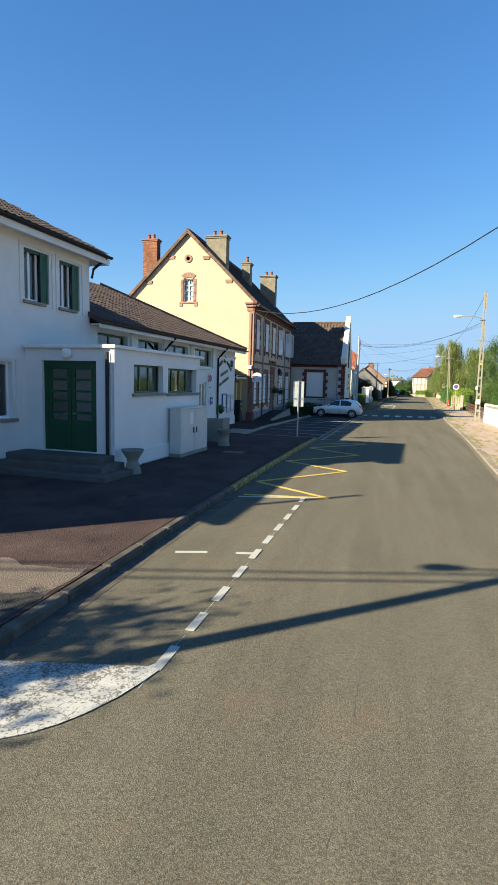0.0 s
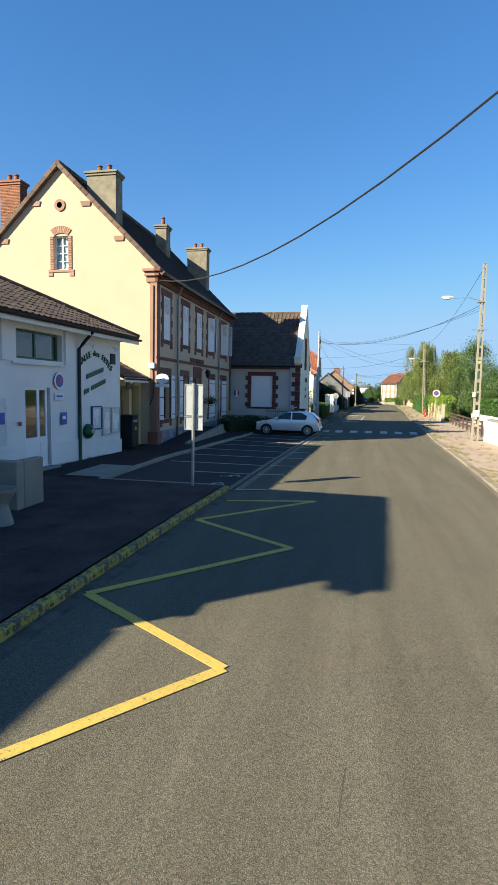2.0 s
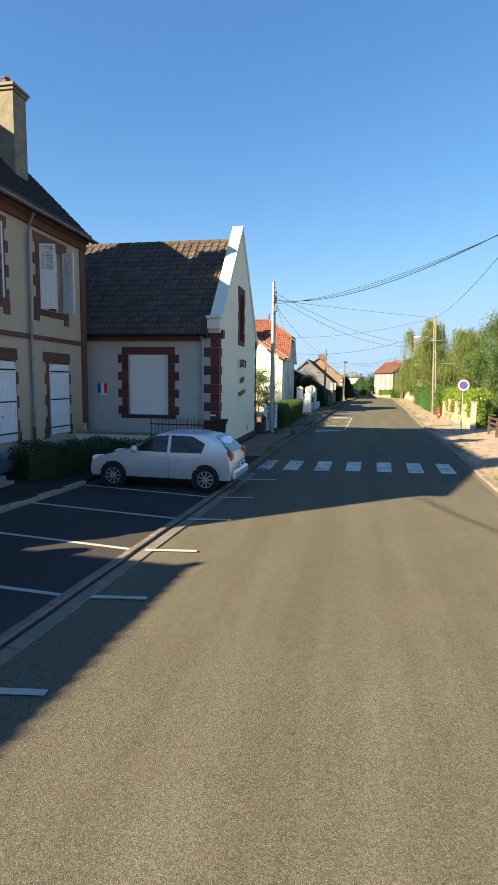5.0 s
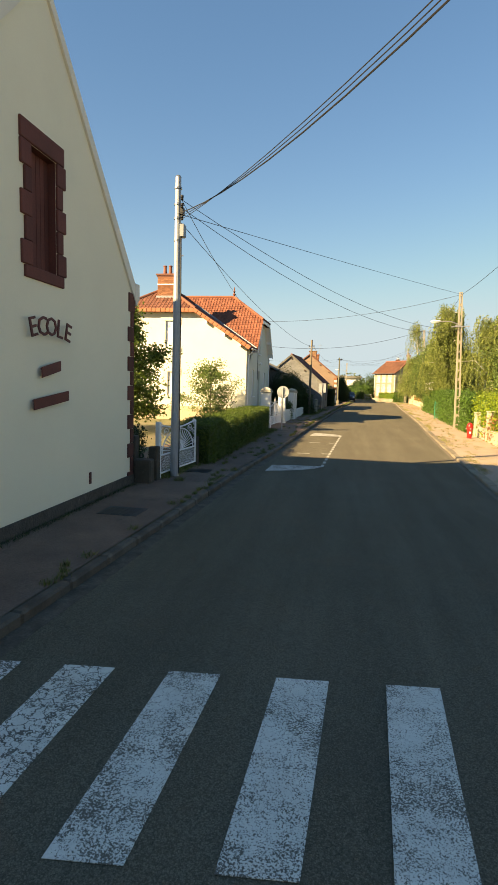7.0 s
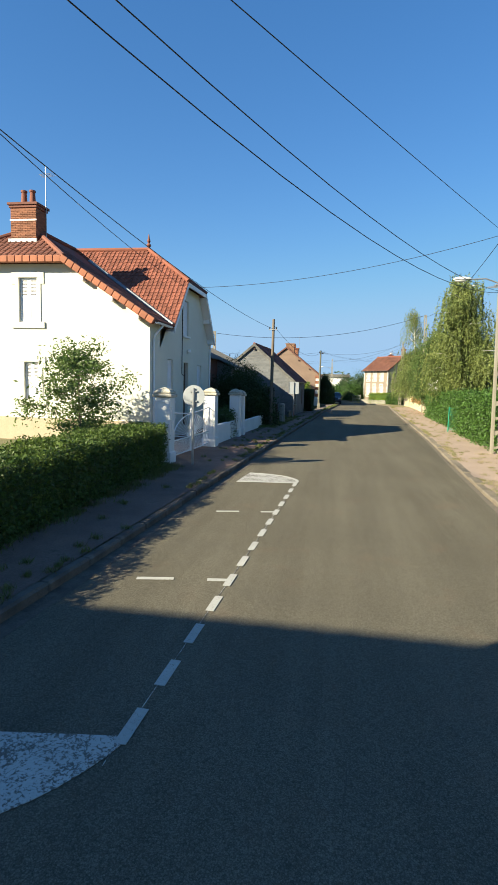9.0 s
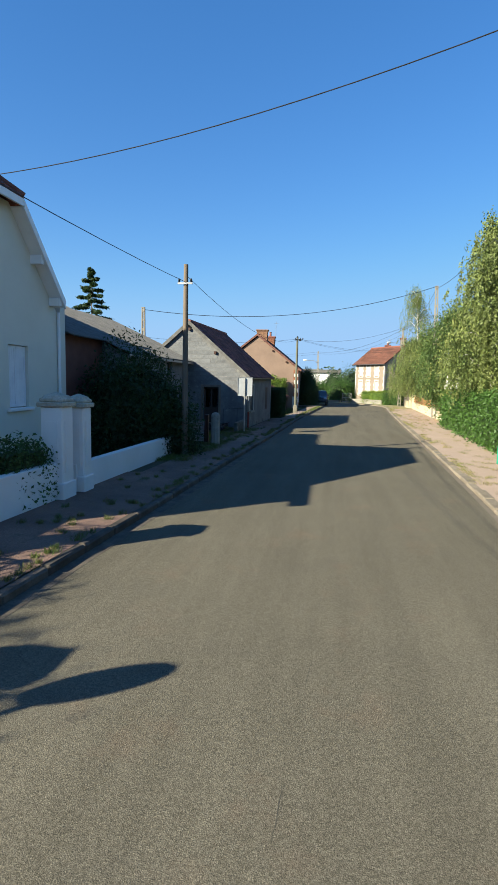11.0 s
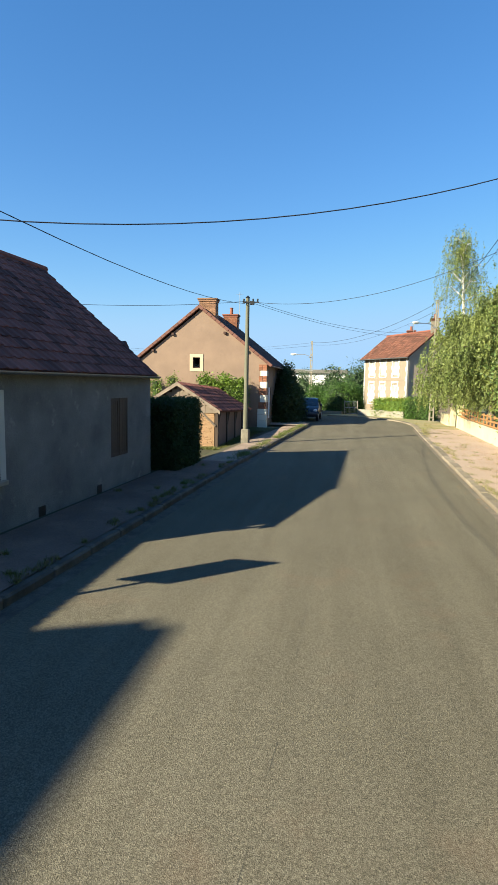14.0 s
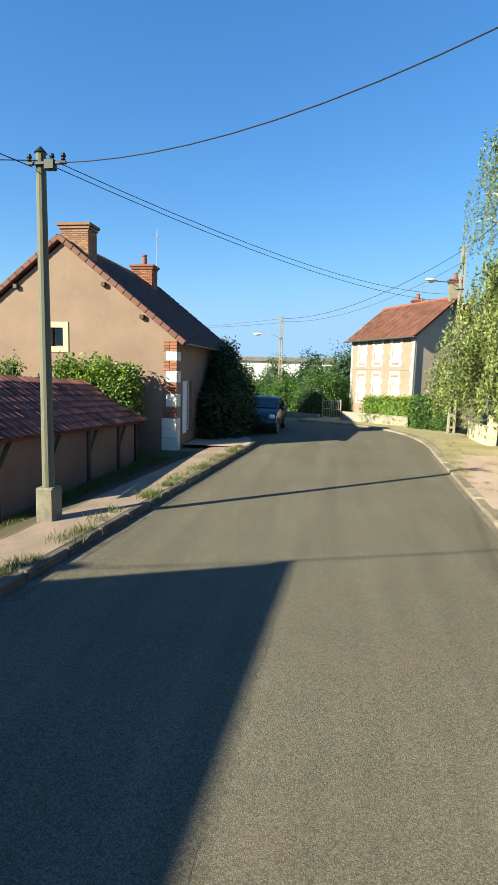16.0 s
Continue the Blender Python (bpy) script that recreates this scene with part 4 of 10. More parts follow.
mark([(0.72, 72.63)] + tip + [(0.77, 73.4)], FADED)
for a, b in zip(tip, tip[1:]):
    line(a, b, 0.09, LINE, z=0.0125)
line((0.72, 72.66), (2.27, 72.92), 0.085, LINE, z=0.0125)
for x, y, s in ((-4.15, 18.1, 0.38), (-1.7, 54.2, 0.4), (-1.6, 59.3, 0.35)):
    part("manhole_cover", boxes((x - s, x + s, y - s * 0.8, y + s * 0.8, PZ - 0.02, PZ + 0.006), *[(x - s + 0.06 + 0.11 * k, x - s + 0.12 + 0.11 * k, y - s * 0.7, y + s * 0.7, PZ + 0.006, PZ + 0.01) for k in range(int(2 * s / 0.11) - 1)]), DARKMETAL, pav_a if y < 30 else pav_c)


# ---- village hall with its two-storey annex and flat-roofed entrance ----
HALL = pose(-8.75, 16, 0, 0, 0, -3)
hall = thing("village_hall", "white rendered village hall with brown tiled roof and green windows", "hall", HALL)
STREET = Matrix(((0, -1, 0, 0), (1, 0, 0, 0), (0, 0, 1, 0), (0, 0, 0, 1)))  # wall along +y, outside at +x


def street_wall(x, y0=0.0):
    return Matrix.Translation((x, y0, 0)) @ STREET


CLERE = [(0.45, 2.5, 3.68, 4.3), (3.3, 5.4, 3.68, 4.3), (6.0, 8.2, 3.6, 4.3), (9.05, 11.3, 3.45, 4.3)]
HALL_DOOR = (9.4, 10.62, 0.2, 2.62)
part("wall", wall((0, 0.1), (0, 15.3), 0, 4.55, CLERE + [HALL_DOOR]), RENDER_W, hall)
part("wall", wall((0, 15.3), (-11, 15.3), 0, 4.55), RENDER_W, hall)
part("wall", wall((-11, 15.3), (-11, 0.1), 0, 4.55), RENDER_W, hall)
part("plinth", boxes((0.003, 0.04, 2.9, 9.35, 0, 0.85), (0.003, 0.04, 10.68, 12.3, 0, 0.85)), RENDER_W, hall)
part("plinth", boxes((0.003, 0.05, 12.3, 15.33, 0, 0.62)), RENDER_W, hall)
for u0, u1, z0, z1 in CLERE:
    window(hall, street_wall(0), u0, u1, z0, z1, GREEN, cols=2, inset=0.16, bar=0.07)
part("ledge", boxes((0, 0.1, 8.9, 11.45, 3.28, 3.36), bevel=0.01), RENDER_W, hall)
for v in (2.9, 5.7, 8.6, 11.6):
    part("pier", boxes((0.003, 0.09, v - 0.14, v + 0.14, 3.36, 4.55)), RENDER_W, hall)
# glazed white door
d = part("door", boxes((-0.12, -0.06, 9.4, 9.48, 0.2, 2.62), (-0.12, -0.06, 10.54, 10.62, 0.2, 2.62), (-0.12, -0.06, 9.48, 10.54, 2.54, 2.62), (-0.12, -0.06, 9.48, 10.54, 0.2, 1.1),
                       (-0.12, -0.06, 10.12, 10.24, 1.1, 2.54), (-0.12, -0.06, 9.48, 9.56, 1.1, 2.54), (-0.13, -0.05, 9.56, 10.1, 0.4, 0.95), (-0.13, -0.05, 10.26, 10.48, 0.4, 0.95)), PVC, hall, "white half-glazed entrance door")
for a, b in ((9.56, 10.12), (10.24, 10.54)):
    q = part("pane", boxes((-0.095, -0.085, a, b, 1.1, 2.54)), PANE, d)
    q.visible_shadow = False
part("door_handle", rod([(-0.04, 9.62, 1.25), (0.0, 9.62, 1.25), (0.0, 9.74, 1.25)], 0.012), STEEL, d)
part("threshold", boxes((0, 0.35, 9.3, 10.75, 0.1, 0.17), bevel=0.01), CONC, hall)
# hipped roof
E0, E1, RZ, ez = 0.55, 15.85, 7.65, 4.66
part("roof", slab((E0, 0.0, ez), (E0, E1, ez), (-5.75, E1 - 6.3, RZ), (-5.75, 0.0, RZ), 0.14), DARKTILE, hall)
part("roof", slab((E0, E1, ez), (-12.05, E1, ez), (-5.76, E1 - 6.3, RZ), (-5.74, E1 - 6.3, RZ), 0.14), DARKTILE, hall)
part("roof", slab((-12.05, 0.0, ez), (-12.05, E1, ez), (-5.75, E1 - 6.3, RZ), (-5.75, 0.0, RZ), 0.14), DARKTILE, hall)
sl = math.hypot(6.3, RZ - ez)
hall_slope = slope((E0, 0, ez), (E0, E1, ez), (-5.75, 0, RZ))
tiles(hall, [(0, 0), (E1, 0), (E1 - 6.3, sl), (0, sl)], hall_slope, 0.27, 0.36, DARKTILE, limit=300, near=(13, 0))
part("hip_cap", rod([(E0, E1, ez + 0.04), (-5.75, E1 - 6.3, RZ + 0.05)], 0.1, 8), DARKTILE, hall)
part("fascia", boxes((E0 - 0.06, E0, -0.1, E1, ez - 0.27, ez - 0.13)), RENDER_W, hall)
part("soffit", boxes((0, E0 - 0.06, 0.1, E1, ez - 0.16, ez - 0.12)), RENDER_W, hall)
part("soffit", boxes((-11, E0, 15.3, E1, ez - 0.161, ez - 0.121)), RENDER_W, hall)
gutter(hall, (E0 + 0.07, -0.1, ez - 0.08), (E0 + 0.07, E1 + 0.02, ez - 0.08), 0.075, material=DARKMETAL)
pipe(hall, [(E0 + 0.05, 12.28, ez - 0.14), (0.2, 12.28, 4.1), (0.07, 12.28, 3.95), (0.07, 12.28, 1.7)], 0.055, DARKMETAL)
pipe(hall, [(0.07, 12.28, 1.7), (0.07, 12.28, 0.1)], 0.06, GREEN)
pipe(hall, [(E0 + 0.05, 5.62, ez - 0.14), (0.25, 5.62, 4.15), (0.1, 5.62, 4.0), (0.1, 5.62, 3.5)], 0.05, DARKMETAL)
# lettering over the notice boards
arc = "SALLE des FETES"
for k, ch in enumerate(arc):
    if ch == " ":
        continue
    f = k / (len(arc) - 1)
    v, z = 12.42 + 2.1 * f, 3.5 + 0.42 * math.sin(math.pi * f) - 0.12 * f
    tilt = 32 - 64 * f
    text(ch, 0.3, street_wall(0.01) @ pose(v, -0.02, z, 0, -tilt, 0), GREEN, hall, "letter")


def script_bar(v0, v1, z0, z1):
    """A slanting line of script as a plain green bar."""
    part("script_bar", solid([(0.02, v0, z0 - 0.08), (0.02, v1, z1 - 0.08), (0.02, v1, z1 + 0.08), (0.02, v0, z0 + 0.08)], (0.02, 0, 0)), GREEN, hall)


script_bar(12.8, 13.95, 3.02, 3.32)
script_bar(12.65, 12.95, 2.48, 2.56)
script_bar(13.1, 14.1, 2.62, 2.9)
part("vent", boxes((0.0, 0.03, 14.5, 14.88, 3.55, 3.95), *[(0.03, 0.045, 14.56, 14.82, 3.62 + 0.07 * k, 3.65 + 0.07 * k) for k in range(5)]), DARKMETAL, hall, "dark louvred vent")
for v in (12.7, 14.3):
    part("spot_lamp", tube(rod([(0, v, 4.12), (0.28, v, 4.16)], 0.012), [(0.26, v, 4.17), (0.38, v + 0.04, 4.04)], [0.03, 0.07], 8), PVC, hall)


def on_hall(name, label, category, bm, material, extra=()):
    ob = tagged(new(name, mesh(name, bm, material)), label, category)
    ob.matrix_world = HALL
    for n, b, mt in extra:
        part(n, b, mt, ob)
    return ob


NAVY = mat("navy_frame", (0.02, 0.05, 0.22), (0.015, 0.04, 0.18), rough=0.4, bump=0.03)
PAPER = mat("notice_paper", (0.72, 0.73, 0.72), (0.55, 0.58, 0.60), rough=0.6, scale=6, fine=40, bump=0.0)
ALU = mat("aluminium", (0.55, 0.56, 0.58), (0.48, 0.49, 0.5), rough=0.35, metal=0.8, bump=0.02)
for (a, b, c, e), fm, lb in (((13.08, 13.77, 1.12, 1.98), NAVY, "blue framed notice board with pinned papers on the wall"), ((13.83, 14.44, 0.86, 1.92), ALU, "aluminium notice case with paper sheets on the wall"), ((14.5, 15.15, 0.9, 1.9), ALU, "aluminium notice case with paper sheets on the wall")):
    rnd = random.Random(int(a * 100))
    sheets = bmesh.new()
    for k in range(5):
        y, z = rnd.uniform(a + 0.08, b - 0.28), rnd.uniform(c + 0.08, e - 0.34)
        box(sheets, 0.052, 0.054 + k * 0.001, y, y + 0.2, z, z + 0.28)
    on_hall("notice_board", lb, "notice board", boxes((0, 0.05, a, b, c, e), bevel=0.01), fm,
            [("backing", boxes((0.049, 0.0515, a + 0.05, b - 0.05, c + 0.05, e - 0.05)), PAPER), ("papers", sheets, WHITE),
             ("frame", boxes((0.05, 0.07, a, a + 0.05, c, e), (0.05, 0.07, b - 0.05, b, c, e), (0.05, 0.07, a + 0.05, b - 0.05, c, c + 0.05), (0.05, 0.07, a + 0.05, b - 0.05, e - 0.05, e)), fm)])
horn = on_hall("wall_bell", "round dark green siren bell on the wall", "bell", bmesh.new(), GREEN)
horn.data = mesh("wall_bell", lathe([(0.24, 0), (0.27, 0.04), (0.25, 0.14), (0.14, 0.24), (0.12, 0.26)], 20), GREEN)
horn.matrix_world = HALL @ Matrix.Translation((0.0, 12.8, 1.1)) @ pose(0, 0, 0, 0, 90, 0)
part("dial", lathe([(0.1, 0), (0.1, 0.02), (0.05, 0.03)], 14), STEEL, horn).location = (0, 0, 0.26)
BLUE = mat("sign_blue", (0.02, 0.09, 0.42), (0.018, 0.08, 0.38), rough=0.35, bump=0.01, mix=0.05)
RED = mat("sign_red", (0.55, 0.03, 0.03), (0.5, 0.025, 0.025), rough=0.35, bump=0.01, mix=0.05)


def disc(r, th, sides=32):
    return lathe([(r, 0), (r, th)], sides)


def no_parking(name, m, label, r=0.3):
    """A round no-parking sign, its face to +x of the pose."""
    s = tagged(new(name, mesh(name, disc(r, 0.02), RED)), label, "road sign")
    s.matrix_world = m @ pose(0, 0, 0, 0, 90, 0)
    part("rim", lathe([(r * 0.99, 0.02), (r * 0.99, 0.022), (r * 0.95, 0.022)], 32), WHITE, s)
    part("blue_face", disc(r * 0.74, 0.004), BLUE, s).location = (0, 0, 0.0205)
    part("red_bar", boxes((-0.05, 0.05, -r * 0.72, r * 0.72, 0.0246, 0.0275)), RED, s).rotation_euler = (0, 0, radians(45))
    return s


s = no_parking("no_parking_sign", HALL @ Matrix.Translation((0.04, 11.13, 2.84)), "round red and blue no parking sign on the hall wall", 0.28)
for nm, lb, (a, b, c, e), mt in (("sign_plate", "small white plate under the no parking sign", (10.88, 11.37, 2.22, 2.44), WHITE), ("parking_plate", "small blue disabled parking plate on the wall", (11.19, 11.53, 1.42, 1.82), BLUE), ("poster", "faded white poster in a frame beside the door", (8.05, 8.62, 1.0, 2.3), PAPER)):
    ob = on_hall(nm, lb, "sign", boxes((0.042, 0.06, a, b, c, e), bevel=0.004), mt)
    part("marking", boxes((0.0605, 0.063, a + 0.08, b - 0.08, c + (e - c) * 0.45, c + (e - c) * 0.7)), BLUE if mt is not BLUE else WHITE, ob)
on_hall("alarm_button", "small red alarm box beside the hall door", "alarm", boxes((0.04, 0.09, 9.12, 9.22, 1.5, 1.62), bevel=0.01), RED)

# flat-roofed entrance block
block = thing("entrance_block", "white rendered flat-roofed entrance block with green framed windows", "building", HALL)
FW = [(1.08, 2.95, 2.28, 3.12), (3.32, 5.78, 2.25, 3.08)]
part("wall", wall((2.9, -3.1), (2.9, 2.9), 0, 3.5, FW), RENDER_W, block).matrix_basis = Matrix()
bw = street_wall(2.9, -3.1)
window(block, bw, *FW[0], GREEN, cols=3, inset=0.2, bar=0.06, sill=CONC)
window(block, bw, *FW[1], GREEN, cols=4, inset=0.2, bar=0.06, sill=CONC)
FD = (0.62, 2.4, 0.62, 3.16)
part("wall", wall((-0.05, -3.1), (2.9 - 0.002, -3.1), 0, 3.5, [FD]), RENDER_W, block)
part("wall", wall((2.9, 2.9), (0.0, 2.9), 0, 3.5), RENDER_W, block)
part("roof", boxes((-0.04, 2.88, -3.08, 2.88, 3.38, 3.5)), CONC, block)
part("parapet", boxes((-0.05, 3.02, -3.22, -2.98, 3.5, 3.6), (2.78, 3.02, -2.98, 3.0, 3.5, 3.6), (0.0, 2.78, 2.78, 3.0, 3.5, 3.6), bevel=0.015), RENDER_W, block)
part("pilaster", boxes((2.84, 2.94, -3.16, -3.1, 0, 3.5), (2.9, 2.96, -3.16, -2.75, 0, 3.5)), RENDER_W, block)
part("plinth", boxes((2.9, 2.95, -2.74, 2.9, 0, 0.58)), RENDER_W, block)
dm = wall_pose((-0.05, -3.1), (2.9, -3.1))
dd = part("door", boxes((0.62, 0.74, 0.1, 0.17, 0.62, 3.16), (2.28, 2.4, 0.1, 0.17, 0.62, 3.16), (0.74, 2.28, 0.1, 0.17, 3.04, 3.16)), GREEN, block, "dark green double door with glazed panels")
dd.matrix_basis = dm
for a, b in ((0.74, 1.5), (1.52, 2.28)):
    leaf = bmesh.new()
    box(leaf, a, a + 0.12, 0.12, 0.17, 0.62, 3.04)
    box(leaf, b - 0.12, b, 0.12, 0.17, 0.62, 3.04)
    for z0, z1 in ((0.62, 1.5), (1.66, 1.74), (2.0, 2.06), (2.28, 2.34), (2.6, 2.66), (2.92, 3.04)):
        box(leaf, a + 0.12, b - 0.12, 0.12, 0.17, z0, z1)
    box(leaf, a + 0.18, b - 0.18, 0.11, 0.12, 0.72, 1.4)
    lf = part("door_leaf", leaf, GREEN, dd)
    pane(lf, a + 0.12, b - 0.12, 1.5, 2.92, 0.14)
    part("door_handle", rod([((a + b) / 2 + (0.3 if a < 1 else -0.3), 0.11, 1.68), ((a + b) / 2 + (0.3 if a < 1 else -0.3), 0.06, 1.68), ((a + b) / 2 + (0.18 if a < 1 else -0.18), 0.06, 1.68)], 0.014), STEEL, lf)
for k in range(3):
    part("step", boxes((-0.15 - 0.12 * k, 2.95 + 0.32 * k, -3.95 - 0.34 * k, -3.1 if k == 0 else -3.95 - 0.34 * (k - 1) + 0.002, 0.0, 0.6 - 0.165 * k), *([(2.952 + 0.32 * (k - 1), 2.95 + 0.32 * k, -3.95 - 0.34 * (k - 1), -3.16, 0.0, 0.6 - 0.165 * k)] if k else []), bevel=0.015), mat("dark_step_concrete", (0.13, 0.118, 0.105), (0.085, 0.078, 0.07), scale=2, fine=50, stains=(0.055, 0.05, 0.046)), block)
lamp = tagged(new("globe_lamp", mesh("globe_lamp", lathe([(0.14, 0), (0.17, 0.03), (0.165, 0.08), (0.12, 0.14), (0.05, 0.165)], 20), WHITE)), "round white bulkhead lamp above the green door", "lamp")
lamp.matrix_world = HALL @ Matrix.Translation((1.45, -3.1, 3.36)) @ pose(0, 0, 0, 90, 0, 0)
pipe(block, [(2.76, -3.2, 3.4), (2.76, -3.2, 0.15)], 0.05, DARKMETAL)

# two-storey annex
annex = thing("annex_house", "white rendered two-storey annex with dark tiled roof and green shutters", "house", HALL)
AW = [(5.72 - 3.05, 5.72 - 1.98, 4.86, 6.32), (5.72 - 1.48, 5.72 - 0.46, 4.86, 6.3), (5.72 - 5.2, 5.72 - 3.62, 1.52, 3.08)]
part("wall", wall((0, -5.72), (0, 0.1), 0, 6.75, AW), RENDER_W, annex)
part("wall", wall((0, 0.1), (-9, 0.1), 0, 6.75), RENDER_W, annex)
part("wall", wall((-9, -5.72), (0, -5.72), 0, 6.75), RENDER_W, annex)
part("wall", wall((-9, 0.1), (-9, -5.72), 0, 6.75), RENDER_W, annex)
am = street_wall(0, -5.72)
for k, (a, b, c, e) in enumerate(AW):
    w = window(annex, am, a, b - (0.36 if k < 2 else 0), c, e, PVC, cols=2 if k < 2 else 1, inset=0.17, bar=0.075, sill=CONC)
    part("surround", boxes((a - 0.2, a - 0.12, -0.03, 0, c - 0.1, e + 0.14), (b + 0.12, b + 0.2, -0.03, 0, c - 0.1, e + 0.14), (a - 0.12, b + 0.12, -0.03, 0, e + 0.06, e + 0.14)), RENDER_W, w)
    if k < 2:
        shutter(w, am, b - 0.36, b - 0.03, c + 0.02, e - 0.02, 0.02, False, material=GREEN)
        part("shutter", boxes((a + 0.01, b - 0.36, 0.04, 0.1, e - 0.09, e)), GREEN, w)
ae = 6.85
part("roof", slab((0.5, -6.1, ae), (0.5, 0.55, ae), (-4.5, -4.4, 9.5), (-4.5, -4.5, 9.5), 0.15), DARKTILE, annex)
part("roof", slab((0.5, 0.55, ae), (-9.5, 0.55, ae), (-4.51, -4.4, 9.5), (-4.49, -4.4, 9.5), 0.15), DARKTILE, annex)
part("roof", slab((-9.5, -6.1, ae), (-9.5, 0.55, ae), (-4.5, -4.4, 9.5), (-4.5, -4.5, 9.5), 0.15), DARKTILE, annex)
part("roof", slab((0.5, -6.1, ae), (-9.5, -6.1, ae), (-4.51, -4.5, 9.5), (-4.49, -4.5, 9.5), 0.15), DARKTILE, annex)
asl = math.hypot(5, 9.5 - ae)
tiles(annex, [(0, 0), (6.65, 0), (1.7, asl), (1.6, asl)], slope((0.5, -6.1, ae), (0.5, 0.55, ae), (-4.5, -6.1, 9.5)), 0.27, 0.36, DARKTILE, limit=0)
part("fascia", boxes((0.44, 0.5, -6.1, 0.55, ae - 0.32, ae - 0.13), (-9.5, 0.44, 0.49, 0.55, ae - 0.32, ae - 0.13)), RENDER_W, annex)
part("soffit", boxes((0, 0.44, -6.1, 0.49, ae - 0.22, ae - 0.18), (-9.5, 0.0, 0.1, 0.49, ae - 0.22, ae - 0.18)), RENDER_W, annex)
gutter(annex, (0.57, -6.1, ae - 0.06), (0.57, 0.57, ae - 0.06), 0.075, material=DARKMETAL)
pipe(annex, [(0.5, 0.35, ae - 0.12), (0.1, 0.2, ae - 0.5), (0.06, 0.16, ae - 0.8)], 0.045, DARKMETAL)

# lower wing south of the annex: unseen, added to cast the pavement's shade
wing = thing("shade_wing", "unseen white wing beside the annex, added to cast shade", "building", HALL)
part("wall", wall((0, -13.2), (0, -5.76), 0, 4.9), RENDER_W, wing), part("wall", wall((-9, -13.2), (0, -13.2), 0, 4.9), RENDER_W, wing)
part("wall", wall((-9, -5.76), (-9, -13.2), 0, 4.9), RENDER_W, wing)
part("roof", slab((0.35, -13.4, 5.0), (0.35, -5.76, 5.0), (-4.5, -5.76, 6.1), (-4.5, -13.4, 6.1), 0.14), DARKTILE, wing)
part("roof", slab((-9.35, -5.76, 5.0), (-9.35, -13.4, 5.0), (-4.5, -13.4, 6.1), (-4.5, -5.76, 6.1), 0.14), DARKTILE, wing)
# unseen thin pipe, added to throw a narrow shadow on the road
part("flue_pipe", rod([(-0.88, -12.76, 5.0), (-0.88, -12.76, 7.3)], 0.07, 10), ZINC, wing)


# ---- town hall ----
TX, TY0, TY1, TB, TE, TA = -7.6, 34.3, 48.75, -16.9, 7.95, 12.5
TM = (TX + TB) / 2
town = thing("town_hall", "cream rendered town hall with brown brick window surrounds and slate roof", "town hall")
tw = street_wall(TX, TY0)
UP = [(35.2, 36.05), (38.02, 38.9), (40.45, 41.4), (42.75, 43.95), (45.85, 47.2)]
LOW = [(35.1, 36.05), (37.93, 38.92), (43.12, 44.35), (46.2, 47.35)]
ups = [(a - TY0, b - TY0, 4.95, 6.92) for a, b in UP]
lows = [(a - TY0, b - TY0, 1.22, 3.3) for a, b in LOW]
tdoor = (40.2 - TY0, 41.1 - TY0, 0.5, 3.3)
cuts = [((TX, TY0, TE), Vector((TE - TA, 0, TX - TM)).normalized() * -1), ((TB, TY0, TE), Vector((TA - TE, 0, TM - TB)).normalized())]
cuts = [((TX, TY0, TE), Vector((TA - TE, 0, TX - TM))), ((TB, TY0, TE), Vector((TE - TA, 0, TM - TB)))]
part("wall", wall((TX, TY0), (TX, TY1), 0, TE, ups + lows + [tdoor]), CREAM, town)
GW = (-12.55 - TB, -11.85 - TB, 8.0, 9.5)
part("wall", wall((TB, TY0), (TX, TY0), 0, TA, [GW], cuts=cuts), CREAM, town)
part("wall", wall((TX, TY1), (TB, TY1), 0, TA, cuts=cuts), CREAM, town)
part("wall", wall((TB, TY1), (TB, TY0), 0, TE), CREAM, town)
# upper windows: brick surrounds and white louvred shutters, some closed, some ajar
for k, (a, b, c, e) in enumerate(ups):
    blocks(town, tw, jambs(a, b, c, e) + [(a - 0.3, b + 0.3, e, e + 0.32), (a - 0.36, b + 0.36, c - 0.2, c), (a - 0.36, a - 0.06, c - 0.38, c - 0.2), (b + 0.06, b + 0.36, c - 0.38, c - 0.2)], BRICK)
    w = window(town, tw, a, b, c, e, PVC, cols=2, rows=3, inset=0.2, bar=0.05)
    mid = (a + b) / 2
    if k < 3:
        if k == 0:
            shutter(w, tw, a, b, c, e, -0.03)
        else:
            shutter(w, tw, a, mid - 0.005, c, e, -0.03), shutter(w, tw, mid + 0.005, b, c, e, -0.03)
    else:
        for hinge, sgn in ((a, 1), (b, -1)):
            s = shutter(w, tw, 0, 0.48, c, e, -0.02)
            s.matrix_basis = Matrix.Translation((hinge, -0.03, 0)) @ pose(0, 0, 0, 0, 0, (-35 if k == 3 else -75) if sgn > 0 else (180 + 40 if k == 3 else 180 + 75))
